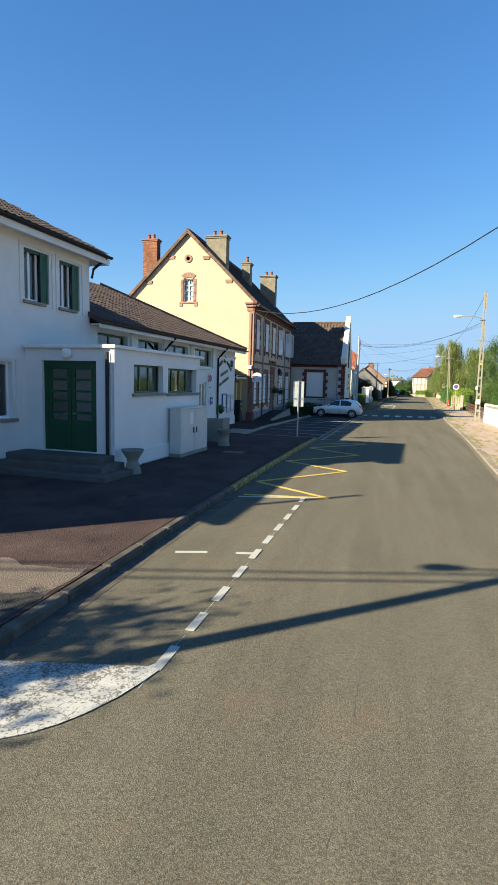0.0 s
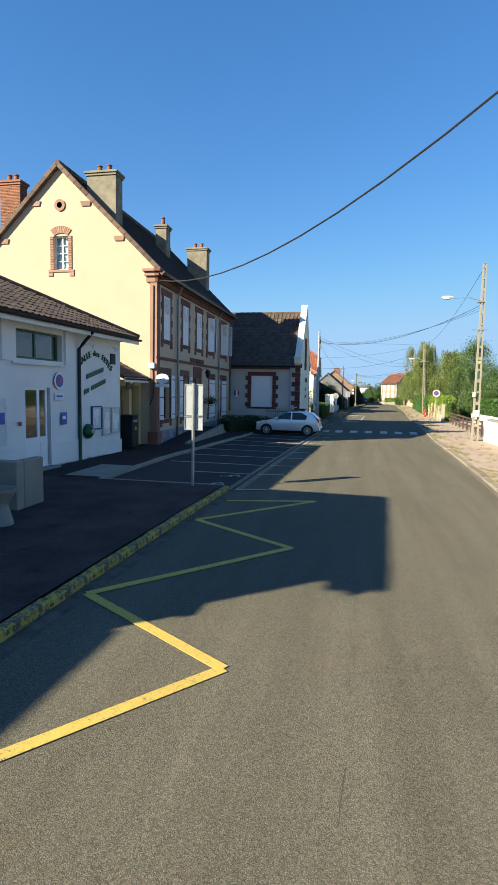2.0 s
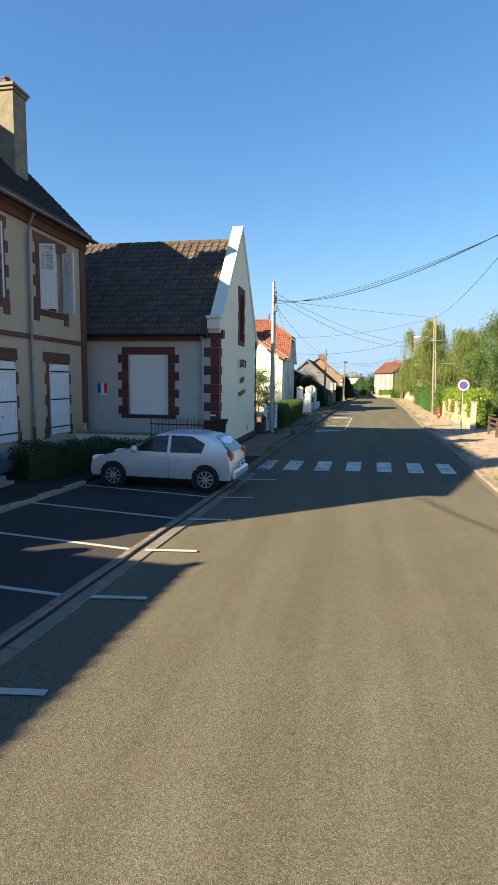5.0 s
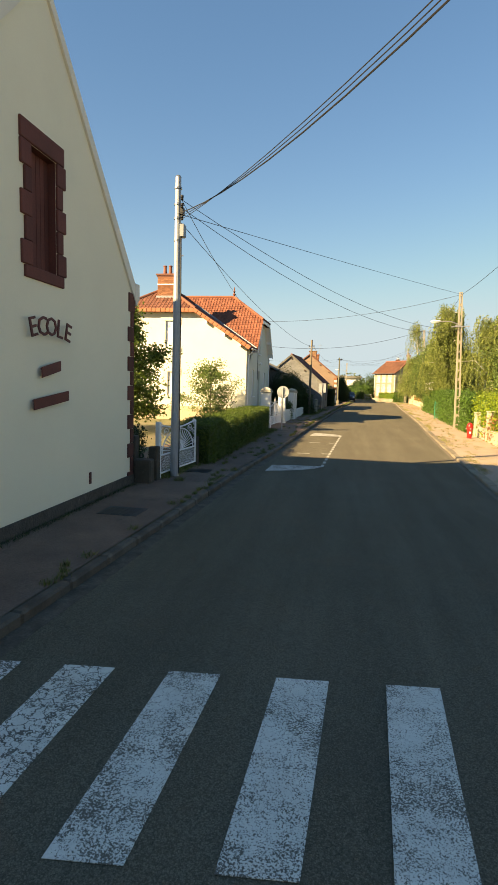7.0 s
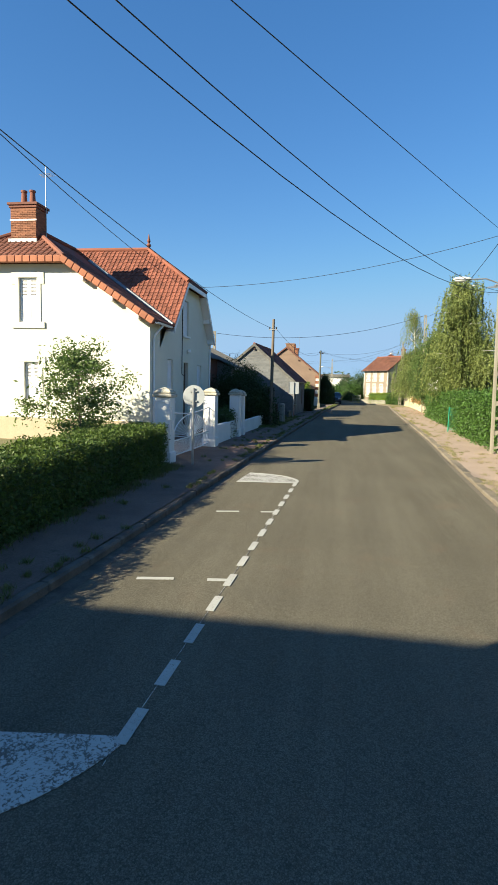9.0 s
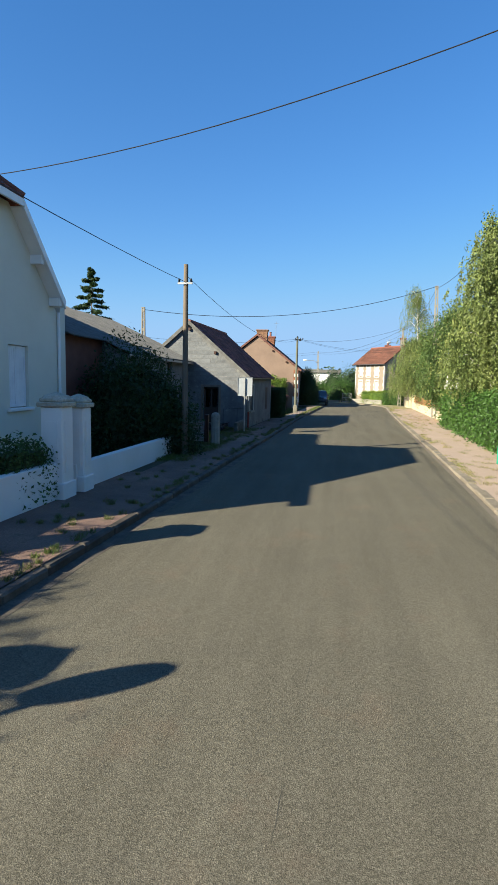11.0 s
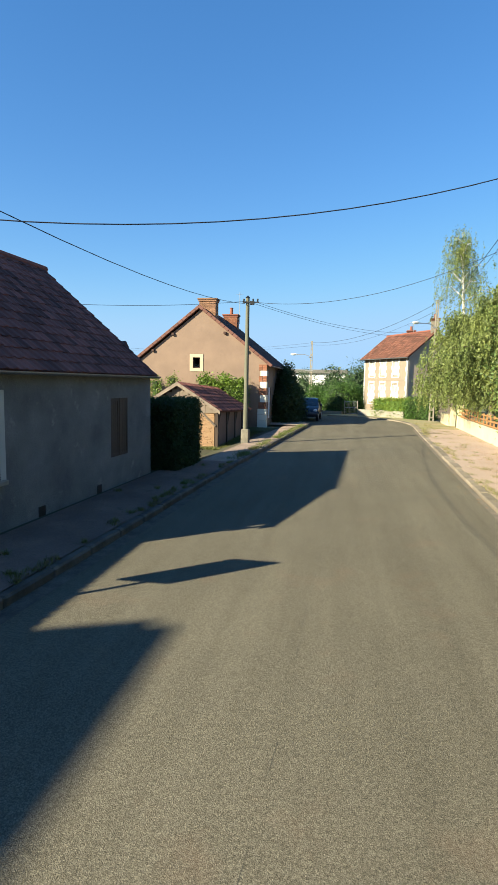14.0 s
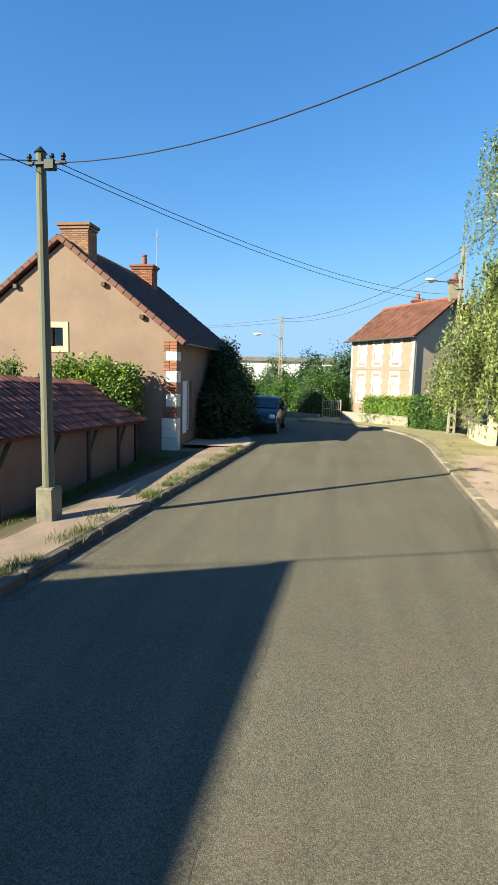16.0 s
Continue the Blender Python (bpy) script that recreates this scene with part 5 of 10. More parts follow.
# ground floor windows
for k, (a, b, c, e) in enumerate(lows):
    blocks(town, tw, jambs(a, b, c, e, 0.22, 0.12) + [(a - 0.3, b + 0.2, e, e + 0.34), (a - 0.3, b + 0.3, c - 0.2, c), (a - 0.3, a - 0.04, c - 0.36, c - 0.2), (b + 0.04, b + 0.3, c - 0.36, c - 0.2)], BRICK)
    w = window(town, tw, a, b, c, e, BRICK if k < 2 else PVC, cols=2, rows=3, inset=0.22, bar=0.05)
    if k < 2:
        shutter(w, tw, a - 0.56, a - 0.06, c, e, -0.1, False, True), shutter(w, tw, b + 0.06, b + 0.54, c, e, -0.1, False, True)
    else:
        shutter(w, tw, a + 0.0, b + 0.02, c - 0.25, e - 0.05, -0.07, False, True)
# door
a, b, c, e = tdoor
blocks(town, tw, jambs(a, b, c, e, 0.36, 0.22, 0.4) + [(a - 0.36, b + 0.36, e, e + 0.62)], BRICK)
DARKWOOD = mat("dark_door_wood", (0.06, 0.022, 0.015), (0.045, 0.018, 0.012), rough=0.5, scale=3, fine=40, stretch=(1, 1, 0.2))
dr = part("door", boxes((a, b, 0.2, 0.26, c, c + 1.0), (a, a + 0.12, 0.2, 0.26, c + 1.0, e), (b - 0.12, b, 0.2, 0.26, c + 1.0, e), (a + 0.12, b - 0.12, 0.2, 0.26, e - 0.14, e), (a + 0.12, b - 0.12, 0.2, 0.26, c + 2.1, c + 2.2),
                        (a + 0.12, b - 0.12, 0.185, 0.2, c + 0.15, c + 0.85)), DARKWOOD, town, "dark brown panelled entrance door")
dr.matrix_basis = tw
pane(dr, a + 0.12, b - 0.12, c + 1.0, c + 2.1, 0.23), pane(dr, a + 0.12, b - 0.12, c + 2.2, e - 0.14, 0.23)
text("MAIRIE", 0.24, tw @ pose((a + b) / 2 - 0.02, -0.06, 4.23, 0, 0, 0), BRICK, town, "letters")
# band, cornice, corner pilaster, stone plinth
part("string_course", boxes((TX, TX + 0.06, TY0 - 0.06, TY1, 3.98, 4.12), (TX, TX + 0.045, 39.3, 41.9, 4.12, 4.36), bevel=0.01), BRICK, town)
part("cornice", boxes((TX, TX + 0.1, TY0 - 0.1, TY1 + 0.02, 7.35, 7.6), (TX, TX + 0.2, TY0 - 0.2, TY1 + 0.04, 7.6, 7.78), (TX, TX + 0.3, TY0 - 0.3, TY1 + 0.06, 7.78, 7.9), bevel=0.01), BRICK, town)
part("cornice_return", boxes((TX - 0.45, TX - 0.002, TY0 - 0.1, TY0, 7.35, 7.6), (TX - 0.5, TX - 0.002, TY0 - 0.2, TY0, 7.6, 7.78), (TX - 0.55, TX - 0.002, TY0 - 0.3, TY0, 7.78, 7.9), bevel=0.01), PINK_BRICK, town)
part("pilaster", boxes((TX - 0.28, TX + 0.05, TY0 - 0.06, TY0 - 0.002, 0.7, 7.35)), PINK_BRICK, town)
part("pilaster", boxes((TX + 0.002, TX + 0.05, TY0 - 0.002, TY0 + 0.32, 0.7, 7.35)), BRICK, town), part("pilaster", boxes((TX + 0.002, TX + 0.05, TY1 - 0.35, TY1, 0.7, 7.35)), BRICK, town)
part("pilaster_base", boxes((TX - 0.34, TX + 0.12, TY0 - 0.12, TY0 + 0.36, 0, 0.7), bevel=0.02), BRICK, town)
rnd = random.Random(4)
st, z = [], 0.12
for row, h in enumerate((0.2, 0.2, 0.19)):
    u = 0.38 + 0.1 * row
    while u < TY1 - TY0 - 0.4:
        w_ = rnd.uniform(0.22, 0.42)
        if not (tdoor[0] - 0.5 < u + w_ / 2 < tdoor[1] + 0.5):
            st.append((u, u + round(w_, 1) + 0.0, z, z + h))
        u += round(w_, 1)
    z += h
blocks(town, tw, st, STONE, 0.05, "plinth_stone")
# gable: arched window, round vent, brick corbels and verge tiles
gm = wall_pose((TB, TY0), (TX, TY0))
a, b, c, e = GW
w = window(town, gm, a, b, c, e, PVC, cols=2, rows=4, inset=0.16, bar=0.05, blind=mat("pale_curtain", (0.4, 0.5, 0.6), rough=0.9, fine=20))
blocks(town, gm, jambs(a, b, c, e, 0.2, 0.2, 0.075) + [(a - 0.3, b + 0.3, c - 0.12, c), (a - 0.3, a - 0.06, c - 0.3, c - 0.12), (b + 0.06, b + 0.3, c - 0.3, c - 0.12)], PINK_BRICK, 0.04, "brick")
arch = bmesh.new()
cx, r0, r1 = (a + b) / 2, 0.62, 0.86
for k in range(11):
    t0, t1 = (math.pi * (0.29 + 0.42 * q / 11) for q in (k, k + 1))
    poly(arch, [(cx + r * math.cos(t), -0.04, e - 0.42 + r * math.sin(t)) for r, t in ((r0 - 0.08, t0 + 0.01), (r1, t0 + 0.01), (r1, t1 - 0.01), (r0 - 0.08, t1 - 0.01))], (0, 0.1, 0))
part("brick_arch", arch, PINK_BRICK, town).matrix_basis = gm
oculus = lathe([(0.13, 0), (0.26, 0), (0.26, 0.05), (0.13, 0.05)], 24)
o = part("round_vent", oculus, PINK_BRICK, town)
o.matrix_basis = Matrix.Translation((TM + 0.02, TY0 - 0.05, 10.85)) @ pose(0, 0, 0, -90, 0, 0)
# solid disc; the shade inside the vent is put into its dark colour
part("vent_hole", disc(0.13, 0.01), DARKMETAL, o)
sx = (TA - TE) / (TX - TM)
for x in (-15.1, -13.45, -10.95, -9.35):
    z = TA - abs(x - TM) * sx - 0.42
    part("corbel", solid([(x - 0.2, TY0 - 0.05, z - 0.05), (x + 0.2, TY0 - 0.05, z - 0.05), (x + 0.26, TY0 - 0.05, z + 0.16), (x - 0.26, TY0 - 0.05, z + 0.16)], (0, 0.06, 0)), PINK_BRICK, town)
# roof
ov = 0.42
ex, exz = TX + ov, TE - ov * sx + 0.16
for sgn in (1, -1):
    x = TM + sgn * (ex - TM)
    part("roof", slab((x, TY0 - 0.12, exz), (x, TY1 + 0.12, exz), (TM, TY1 + 0.12, TA + 0.16), (TM, TY0 - 0.12, TA + 0.16), 0.12), SLATE, town)
rl = math.hypot(ex - TM, TA + 0.16 - exz)
tiles(town, [(0, 0), (TY1 - TY0 + 0.24, 0), (TY1 - TY0 + 0.24, rl), (0, rl)], slope((ex, TY0 - 0.12, exz), (ex, TY1 + 0.12, exz), (TM, TY0 - 0.12, TA + 0.16)), 0.24, 0.2, SLATE, "slate", limit=0, rise=0.006)
VERGE = mat("verge_tile", (0.15, 0.095, 0.07), (0.095, 0.062, 0.047), scale=2, fine=30, spread=0.3, stains=(0.1, 0.07, 0.05))
n = 17
vt = mesh("verge_tile", boxes((-0.06, 0.14, -0.02, rl / n - 0.004, -0.16, 0.05), bevel=0.02), VERGE)
for sgn in (1, -1):
    for k in range(n):
        x = TM + sgn * (ex - TM)
        m_ = slope((x, TY0 - 0.12, exz), (x, TY0 + 1, exz), (TM, TY0 - 0.12, TA + 0.16)) if sgn > 0 else slope((x, TY0 + 1, exz), (x, TY0 - 0.12, exz), (TM, TY0 + 1, TA + 0.16)) @ Matrix.Translation((1.12, 0, 0))
        part("verge_tile", vt, VERGE, town).matrix_basis = m_ @ Matrix.Translation((-0.03 if sgn > 0 else -0.05, rl * k / n, 0.02))
part("ridge_cap", rod([(TM, TY0 - 0.15, TA + 0.18), (TM, TY1 + 0.12, TA + 0.18)], 0.12, 8), VERGE, town)
gutter(town, (ex + 0.06, TY0 - 0.12, exz - 0.02), (ex + 0.06, TY1 + 0.1, exz - 0.02), 0.07)
for y in (36.98, 45.18):
    pipe(town, [(ex + 0.05, y, exz - 0.06), (TX + 0.34, y, 7.7), (TX + 0.14, y, 7.3), (TX + 0.1, y, 7.0), (TX + 0.1, y, 1.3)], 0.045)
    pipe(town, [(TX + 0.1, y, 1.3), (TX + 0.1, y, 0.3)], 0.052, BRICK)
chimney(town, -16.2, -15.1, 35.6, 36.15, 8.5, 12.6, ORANGE_BRICK, 2, ORANGE_BRICK, axis="x", bricks=True)
chimney(town, -11.1, -9.7, 34.7, 35.4, 9.6, 12.4, CHIM_STONE, 2, CHIM_STONE)
chimney(town, -10.55, -9.9, 41.8, 42.5, 9.6, 12.15, CHIM_STONE, 1, CHIM_STONE, 0.5)
chimney(town, -10.2, -8.85, 46.7, 47.4, 9.0, 12.1, CHIM_STONE, 2, CHIM_STONE)
# things on the front
lan = thing("wall_lantern", "black iron wall lantern over the town hall door", "lantern", Matrix.Translation((TX, 41.35, 3.45)))
part("bracket", rod([(0, 0, 0.3), (0.3, 0, 0.42), (0.42, 0, 0.34)], 0.015), DARKMETAL, lan)
lb = lathe([(0.06, -0.12), (0.15, 0.18), (0.19, 0.2), (0.1, 0.3), (0.03, 0.36)], 6)
p = part("lantern_body", lb, DARKMETAL, lan)
p.location = (0.42, 0, 0)
PLANT = leaf_mat("basket_leaf", (0.04, 0.09, 0.02), (0.03, 0.06, 0.02))
FLOWER = leaf_mat("red_flower", (0.35, 0.03, 0.04), (0.28, 0.02, 0.05))
for y, z in ((39.72, 2.0), (42.1, 1.92)):
    bk = thing("flower_basket", "hanging flower basket with red blooms on an iron bracket", "flower basket", Matrix.Translation((TX + 0.42, y, z)), "baskets beside the door")
    part("bracket", rod([(-0.42, 0, 0.75), (-0.1, 0, 0.8), (0, 0, 0.7), (0, 0, 0.28)], 0.01), DARKMETAL, bk)
    part("pot", lathe([(0.1, -0.12), (0.18, 0.08), (0.2, 0.1)], 14), DARKMETAL, bk)
    rg = np.random.default_rng(int(y * 10))
    for nm, mt, cnt, sz in (("leaves", PLANT, 500, 0.045), ("flowers", FLOWER, 90, 0.03)):
        me_ = leaves(rg.normal(size=(cnt, 3)) * (0.16, 0.17, 0.13) + (0, 0, 0.08), sz, rg)
        me_.materials.append(mt)
        part(nm, me_, mt, bk)
post = thing("hanging_sign", "white oval hanging sign with a blue mark and plate", "sign", Matrix.Translation((TX, 33.95, 0)))
part("arm", rod([(-0.1, 0.1, 2.9), (0.75, 0, 2.9)], 0.015), DARKMETAL, post)
ov_ = disc(0.24, 0.05, 28)
q = part("oval_panel", ov_, WHITE, post)
q.matrix_basis = Matrix.Translation((0.42, 0.03, 3.1)) @ pose(0, 0, 0, 90, 0, 0) @ Matrix.Diagonal((1.25, 0.9, 1, 1))
part("blue_mark", solid([(0.28, -0.03, 3.07), (0.5, -0.03, 3.13), (0.58, -0.03, 3.13), (0.36, -0.03, 3.04)], (0, 0.01, 0)), BLUE, post)
part("plate", boxes((0.1, 0.72, -0.02, 0.02, 2.72, 2.88)), WHITE, post)
part("cable_run", rod([(TX - 0.1, TY0 - 0.09, 7.2), (TX - 0.12, TY0 - 0.09, 3.6), (TX - 0.1, TY0 - 0.09, 2.4), (TX - 0.25, TY0 - 0.09, 1.9)], 0.02, 6), DARKMETAL, town)
part("meter_box", boxes((TX - 0.3, TX - 0.02, TY0 - 0.2, TY0 - 0.06, 3.55, 3.8), bevel=0.01), WHITE, town)
# access ramp with its wall, steps
ramp = thing("access_ramp", "sloping tarmac access ramp with a low concrete wall", "ramp")
part("deck", solid([(TX + 0.02, 34.7, 0.12), (TX + 0.02, 39.8, 0.12), (TX + 0.02, 39.8, 0.5), ], (1.15, 0, 0)), DARKTAR, ramp)
part("landing", boxes((TX + 0.02, TX + 1.17, 39.8, 41.7, 0, 0.5)), DARKTAR, ramp)
part("ramp_wall", solid([(TX + 1.17, 34.9, 0.1), (TX + 1.17, 41.7, 0.1), (TX + 1.17, 41.7, 0.66), (TX + 1.17, 34.9, 0.2)], (0.15, 0, 0)), CONC, ramp)
for k in range(2):
    part("step", boxes((TX + 0.1, TX + 1.3, 41.7 + 0.32 * k, 42.02 + 0.32 * k, 0, 0.38 - 0.17 * k), bevel=0.012), CONC, ramp)

# low tiled post office porch between the hall and the town hall
porch = thing("porch", "ochre rendered porch with brown tiled lean-to roof", "porch")
OCHRE = mat("ochre_render", (0.55, 0.42, 0.20), (0.48, 0.36, 0.17), scale=0.8, fine=80, mix=0.15)
po = [(0.45, 1.0, 0.14, 2.62), (1.25, 2.05, 0.14, 2.62)]
part("wall", wall((-8.75, 31.95), (-8.75, 34.25), 0, 3.0, po), OCHRE, porch)
part("wall", wall((-12, 31.95), (-8.75, 31.95), 0, 3.0), OCHRE, porch)
part("pillar", boxes((-8.62, -8.3, 32.95, 33.2, 0, 2.75), (-8.62, -8.3, 34.0, 34.24, 0, 2.75), bevel=0.01), OCHRE, porch)
part("beam", boxes((-8.74, -8.3, 31.9, 34.24, 2.75, 3.0)), OCHRE, porch)
pm_ = street_wall(-8.75, 31.95)
for a, b, c, e in po:
    q = part("door", boxes((a, a + 0.08, 0.1, 0.16, c, e), (b - 0.08, b, 0.1, 0.16, c, e), (a + 0.08, b - 0.08, 0.1, 0.16, e - 0.08, e), (a + 0.08, b - 0.08, 0.1, 0.16, c, c + 0.75), (a + 0.08, b - 0.08, 0.1, 0.16, 2.1, 2.18)), PVC, porch, "white glazed door")
    q.matrix_basis = pm_
    pane(q, a + 0.08, b - 0.08, c + 0.75, 2.1, 0.13), pane(q, a + 0.08, b - 0.08, 2.18, e - 0.08, 0.13)
part("roof", slab((-7.95, 31.75, 3.12), (-7.95, 34.28, 3.12), (-11.5, 34.28, 4.9), (-11.5, 31.75, 4.9), 0.12), DARKTILE, porch)
tiles(porch, [(0, 0), (2.5, 0), (2.5, 3.9), (0, 3.9)], slope((-7.95, 31.75, 3.12), (-7.95, 34.28, 3.12), (-11.5, 31.75, 4.9)), 0.27, 0.36, DARKTILE, limit=140, near=(1, 0))
part("fascia", boxes((-7.99, -7.95, 31.75, 34.28, 2.9, 3.08)), WHITE, porch)
gutter(porch, (-7.88, 31.75, 3.06), (-7.88, 34.26, 3.06), 0.065, material=DARKMETAL)
part("shop_sign", boxes((-8.3, -8.24, 32.6, 33.3, 2.62, 2.95), bevel=0.02), mat("brown_board", (0.12, 0.09, 0.06), rough=0.6), porch)
q = part("round_badge", disc(0.2, 0.04), WHITE, porch)
q.matrix_basis = Matrix.Translation((-8.24, 32.95, 3.02)) @ pose(0, 0, 0, 0, 90, 0)
binn = thing("litter_bin", "dark grey wheeled post bin with a yellow badge", "bin", Matrix.Translation((-8.05, 32.35, 0.12)))
part("body", boxes((-0.28, 0.28, -0.3, 0.3, 0.05, 1.3), bevel=0.03), DARKMETAL, binn)
part("lid", boxes((-0.3, 0.31, -0.32, 0.32, 1.3, 1.42), bevel=0.05), DARKMETAL, binn)
part("badge", disc(0.08, 0.006), YELLOW, binn).matrix_basis = Matrix.Translation((0.281, 0.05, 0.85)) @ pose(0, 0, 0, 0, 90, 0)
part("slot_panel", boxes((0.281, 0.29, -0.2, 0.2, 1.12, 1.22)), STEEL, binn)


# ---- school ----
SX, SY0, SY1, SE, SA, SB = -2.65, 49.25, 56.95, 4.62, 8.75, -16.5
SM = (SY0 + SY1) / 2
school = thing("school", "cream and grey rendered school with brown quoins and mossy tiled roof", "school")
DARKBRICK = mat("oxblood_brick", (0.15, 0.045, 0.035), (0.11, 0.035, 0.028), scale=2, fine=40, spread=0.2)
SW = (-6.15 - SB, -4.6 - SB, 1.5, 3.72)
part("wall", wall((SB, SY0), (SX, SY0), 0, SE, [SW]), GREY_RENDER, school)
EW = (52.72 - SY0, 53.48 - SY0, 4.5, 6.4)
gs = (SA - SE) / (SM - SY0)
scuts = [((SX, SY0, SE + 0.3), Vector((0, -gs, 1))), ((SX, SY1, SE + 0.3), Vector((0, gs, 1)))]
part("wall", wall((SX, SY0), (SX, SY1), 0, SA + 0.5, [EW], cuts=scuts), CREAM_LIGHT, school)
part("wall", wall((SX, SY1), (SB, SY1), 0, SE), GREY_RENDER, school)
part("wall", wall((SB, SY1), (SB, SY0), 0, SA + 0.3, cuts=scuts), GREY_RENDER, school)
sm_ = wall_pose((SB, SY0), (SX, SY0))
a, b, c, e = SW
blocks(school, sm_, jambs(a, b, c, e + 0.0, 0.42, 0.26, 0.31) + [(a - 0.26, b + 0.26, e, e + 0.28), (a - 0.3, b + 0.3, c - 0.14, c)], DARKBRICK)
q = part("roller_shutter", boxes((a + 0.01, b - 0.01, 0.121, 0.13, c, e - 0.12)), PVC, school, "closed white roller shutter")
sl = mesh("slat", boxes((a + 0.02, b - 0.02, 0.1, 0.12, 0.003, 0.047), bevel=0.004), PVC)
for k in range(int((e - 0.12 - c) / 0.05)):
    part("slat", sl, PVC, q).matrix_basis = Matrix.Translation((0, 0, c + 0.05 * k))
q.matrix_basis = sm_
part("shutter_box", boxes((a, b, 0.06, 0.2, e - 0.14, e)), PVC, q)
L = SX - SB
blocks(school, sm_, [(L - (0.62 if k % 2 == 0 else 0.34), L, 0.35 + 0.33 * k, 0.35 + 0.33 * (k + 1)) for k in range(12)], DARKBRICK, 0.03)
blocks(school, sm_, [(L - 0.7, L + 0.05, 4.31, 4.62)], DARKBRICK, 0.1, "cornice_block")
part("brick_band", boxes((SB, SX - 0.72, SY0 - 0.05, SY0 - 0.002, 4.2, 4.5), (SB, SX - 0.72, SY0 - 0.12, SY0 - 0.05, 4.42, 4.5)), ORANGE_BRICK, school)
se = street_wall(SX, SY0)
blocks(school, se, [(0, 0.3 if k % 2 == 0 else 0.16, 0.35 + 0.33 * k, 0.35 + 0.33 * (k + 1)) for k in range(12)], DARKBRICK, 0.02)
W_ = SY1 - SY0
blocks(school, se, [(W_ - (0.34 if k % 2 == 0 else 0.18), W_, 0.1 + 0.35 * k, 0.1 + 0.35 * (k + 1)) for k in range(12)] + [(W_ - 0.3, W_ + 0.05, 4.3, 4.75)], DARKBRICK, 0.03)
blocks(school, se, [(0, 0.36, 4.31, 4.62)], DARKBRICK, 0.1, "cornice_block")
a, b, c, e = EW
blocks(school, se, jambs(a, b, c, e, 0.3, 0.2, 0.4) + [(a - 0.3, b + 0.25, e, e + 0.32), (a - 0.22, b + 0.22, c - 0.2, c)], DARKBRICK, 0.04)
part("hatch_lining", boxes((a, a + 0.012, 0.002, 0.14, c, e), (b - 0.012, b, 0.002, 0.14, c, e), (a + 0.012, b - 0.012, 0.002, 0.14, e - 0.012, e), (a + 0.012, b - 0.012, 0.002, 0.14, c, c + 0.012)), DARKBRICK, school).matrix_basis = se
q = part("wooden_panel", boxes((a, b, 0.18, 0.2, c, e)), DARKBRICK, school, "dark red boarded attic hatch")
q.matrix_basis = se
for k in range(6):
    w0 = a + (b - a) * k / 6
    part("board", boxes((w0 + 0.006, w0 + (b - a) / 6 - 0.006, 0.14, 0.178, c, e)), DARKBRICK, q)
PLINTH_S = mat("rough_dark_plinth", (0.10, 0.088, 0.075), (0.055, 0.048, 0.042), scale=4, fine=25, bump=1.0, depth=0.03, stains=(0.16, 0.14, 0.115))
part("plinth", boxes((SX + 0.002, SX + 0.04, SY0, SY1, 0, 0.36)), PLINTH_S, school)
part("plinth", boxes((SB, SX, SY0 - 0.04, SY0 - 0.002, 0, 0.36)), PLINTH_S, school)
# coping of the street gable
CP = mat("white_coping", (0.74, 0.71, 0.62), (0.68, 0.65, 0.57), scale=1, fine=60, mix=0.15)
for s0, zz in ((SY0 - 0.28, 1), (SY1 + 0.28, -1)):
    ym = SM
    z0_ = SE + 0.36 - 0.28 * gs
    part("coping", solid([(SX + 0.05, s0, z0_), (SX + 0.05, ym, SA + 0.52), (SX + 0.05, ym, SA + 0.3), (SX + 0.05, s0 + 0.16 * zz, z0_ - 0.2)], (-0.45, 0, 0)), CP, school)
part("kneeler", boxes((SX - 0.4, SX + 0.06, SY0 - 0.3, SY0 + 0.0, 4.62, 5.02), (SX - 0.44, SX + 0.1, SY0 - 0.36, SY0 + 0.05, 4.98, 5.08), bevel=0.01), CP, school)
part("kneeler", boxes((SX - 0.4, SX + 0.06, SY1, SY1 + 0.26, 4.62, 5.0), bevel=0.01), CP, school)
# roof
so = 0.35
ey, eyz = SY0 - so, SE - so * gs + 0.18
for s0, s1 in ((ey, SM), (2 * SM - ey, SM)):
    part("roof", slab((SB - 0.2, s0, eyz), (SX - 0.4, s0, eyz), (SX - 0.4, SM, SA - 0.1), (SB - 0.2, SM, SA - 0.1), 0.12), DARKTILE, school)
srl = math.hypot(SM - ey, SA - 0.1 - eyz)
tiles(school, [(5.0, 0), (SX - 0.4 - SB + 0.2, 0), (SX - 0.4 - SB + 0.2, srl), (5.0, srl)], slope((SB - 0.2, ey, eyz), (SX - 0.4, ey, eyz), (SB - 0.2, SM, SA - 0.1)), 0.3, 0.33, DARKTILE, limit=300, near=(13, 2), rise=0.05)
n = 28
rc = mesh("ridge_tile", lathe([(0.12, 0), (0.13, 0.05), (0.11, 0.44)], 10), DARKTILE)
for k in range(n):
    part("ridge_tile", rc, DARKTILE, school).matrix_basis = Matrix.Translation((SX - 0.45 - 0.45 * k, SM, SA - 0.11)) @ pose(0, 0, 0, 0, -90, 0)
gutter(school, (SB, ey - 0.05, eyz - 0.02), (SX - 0.44, ey - 0.05, eyz - 0.02), 0.07, material=DARKMETAL)
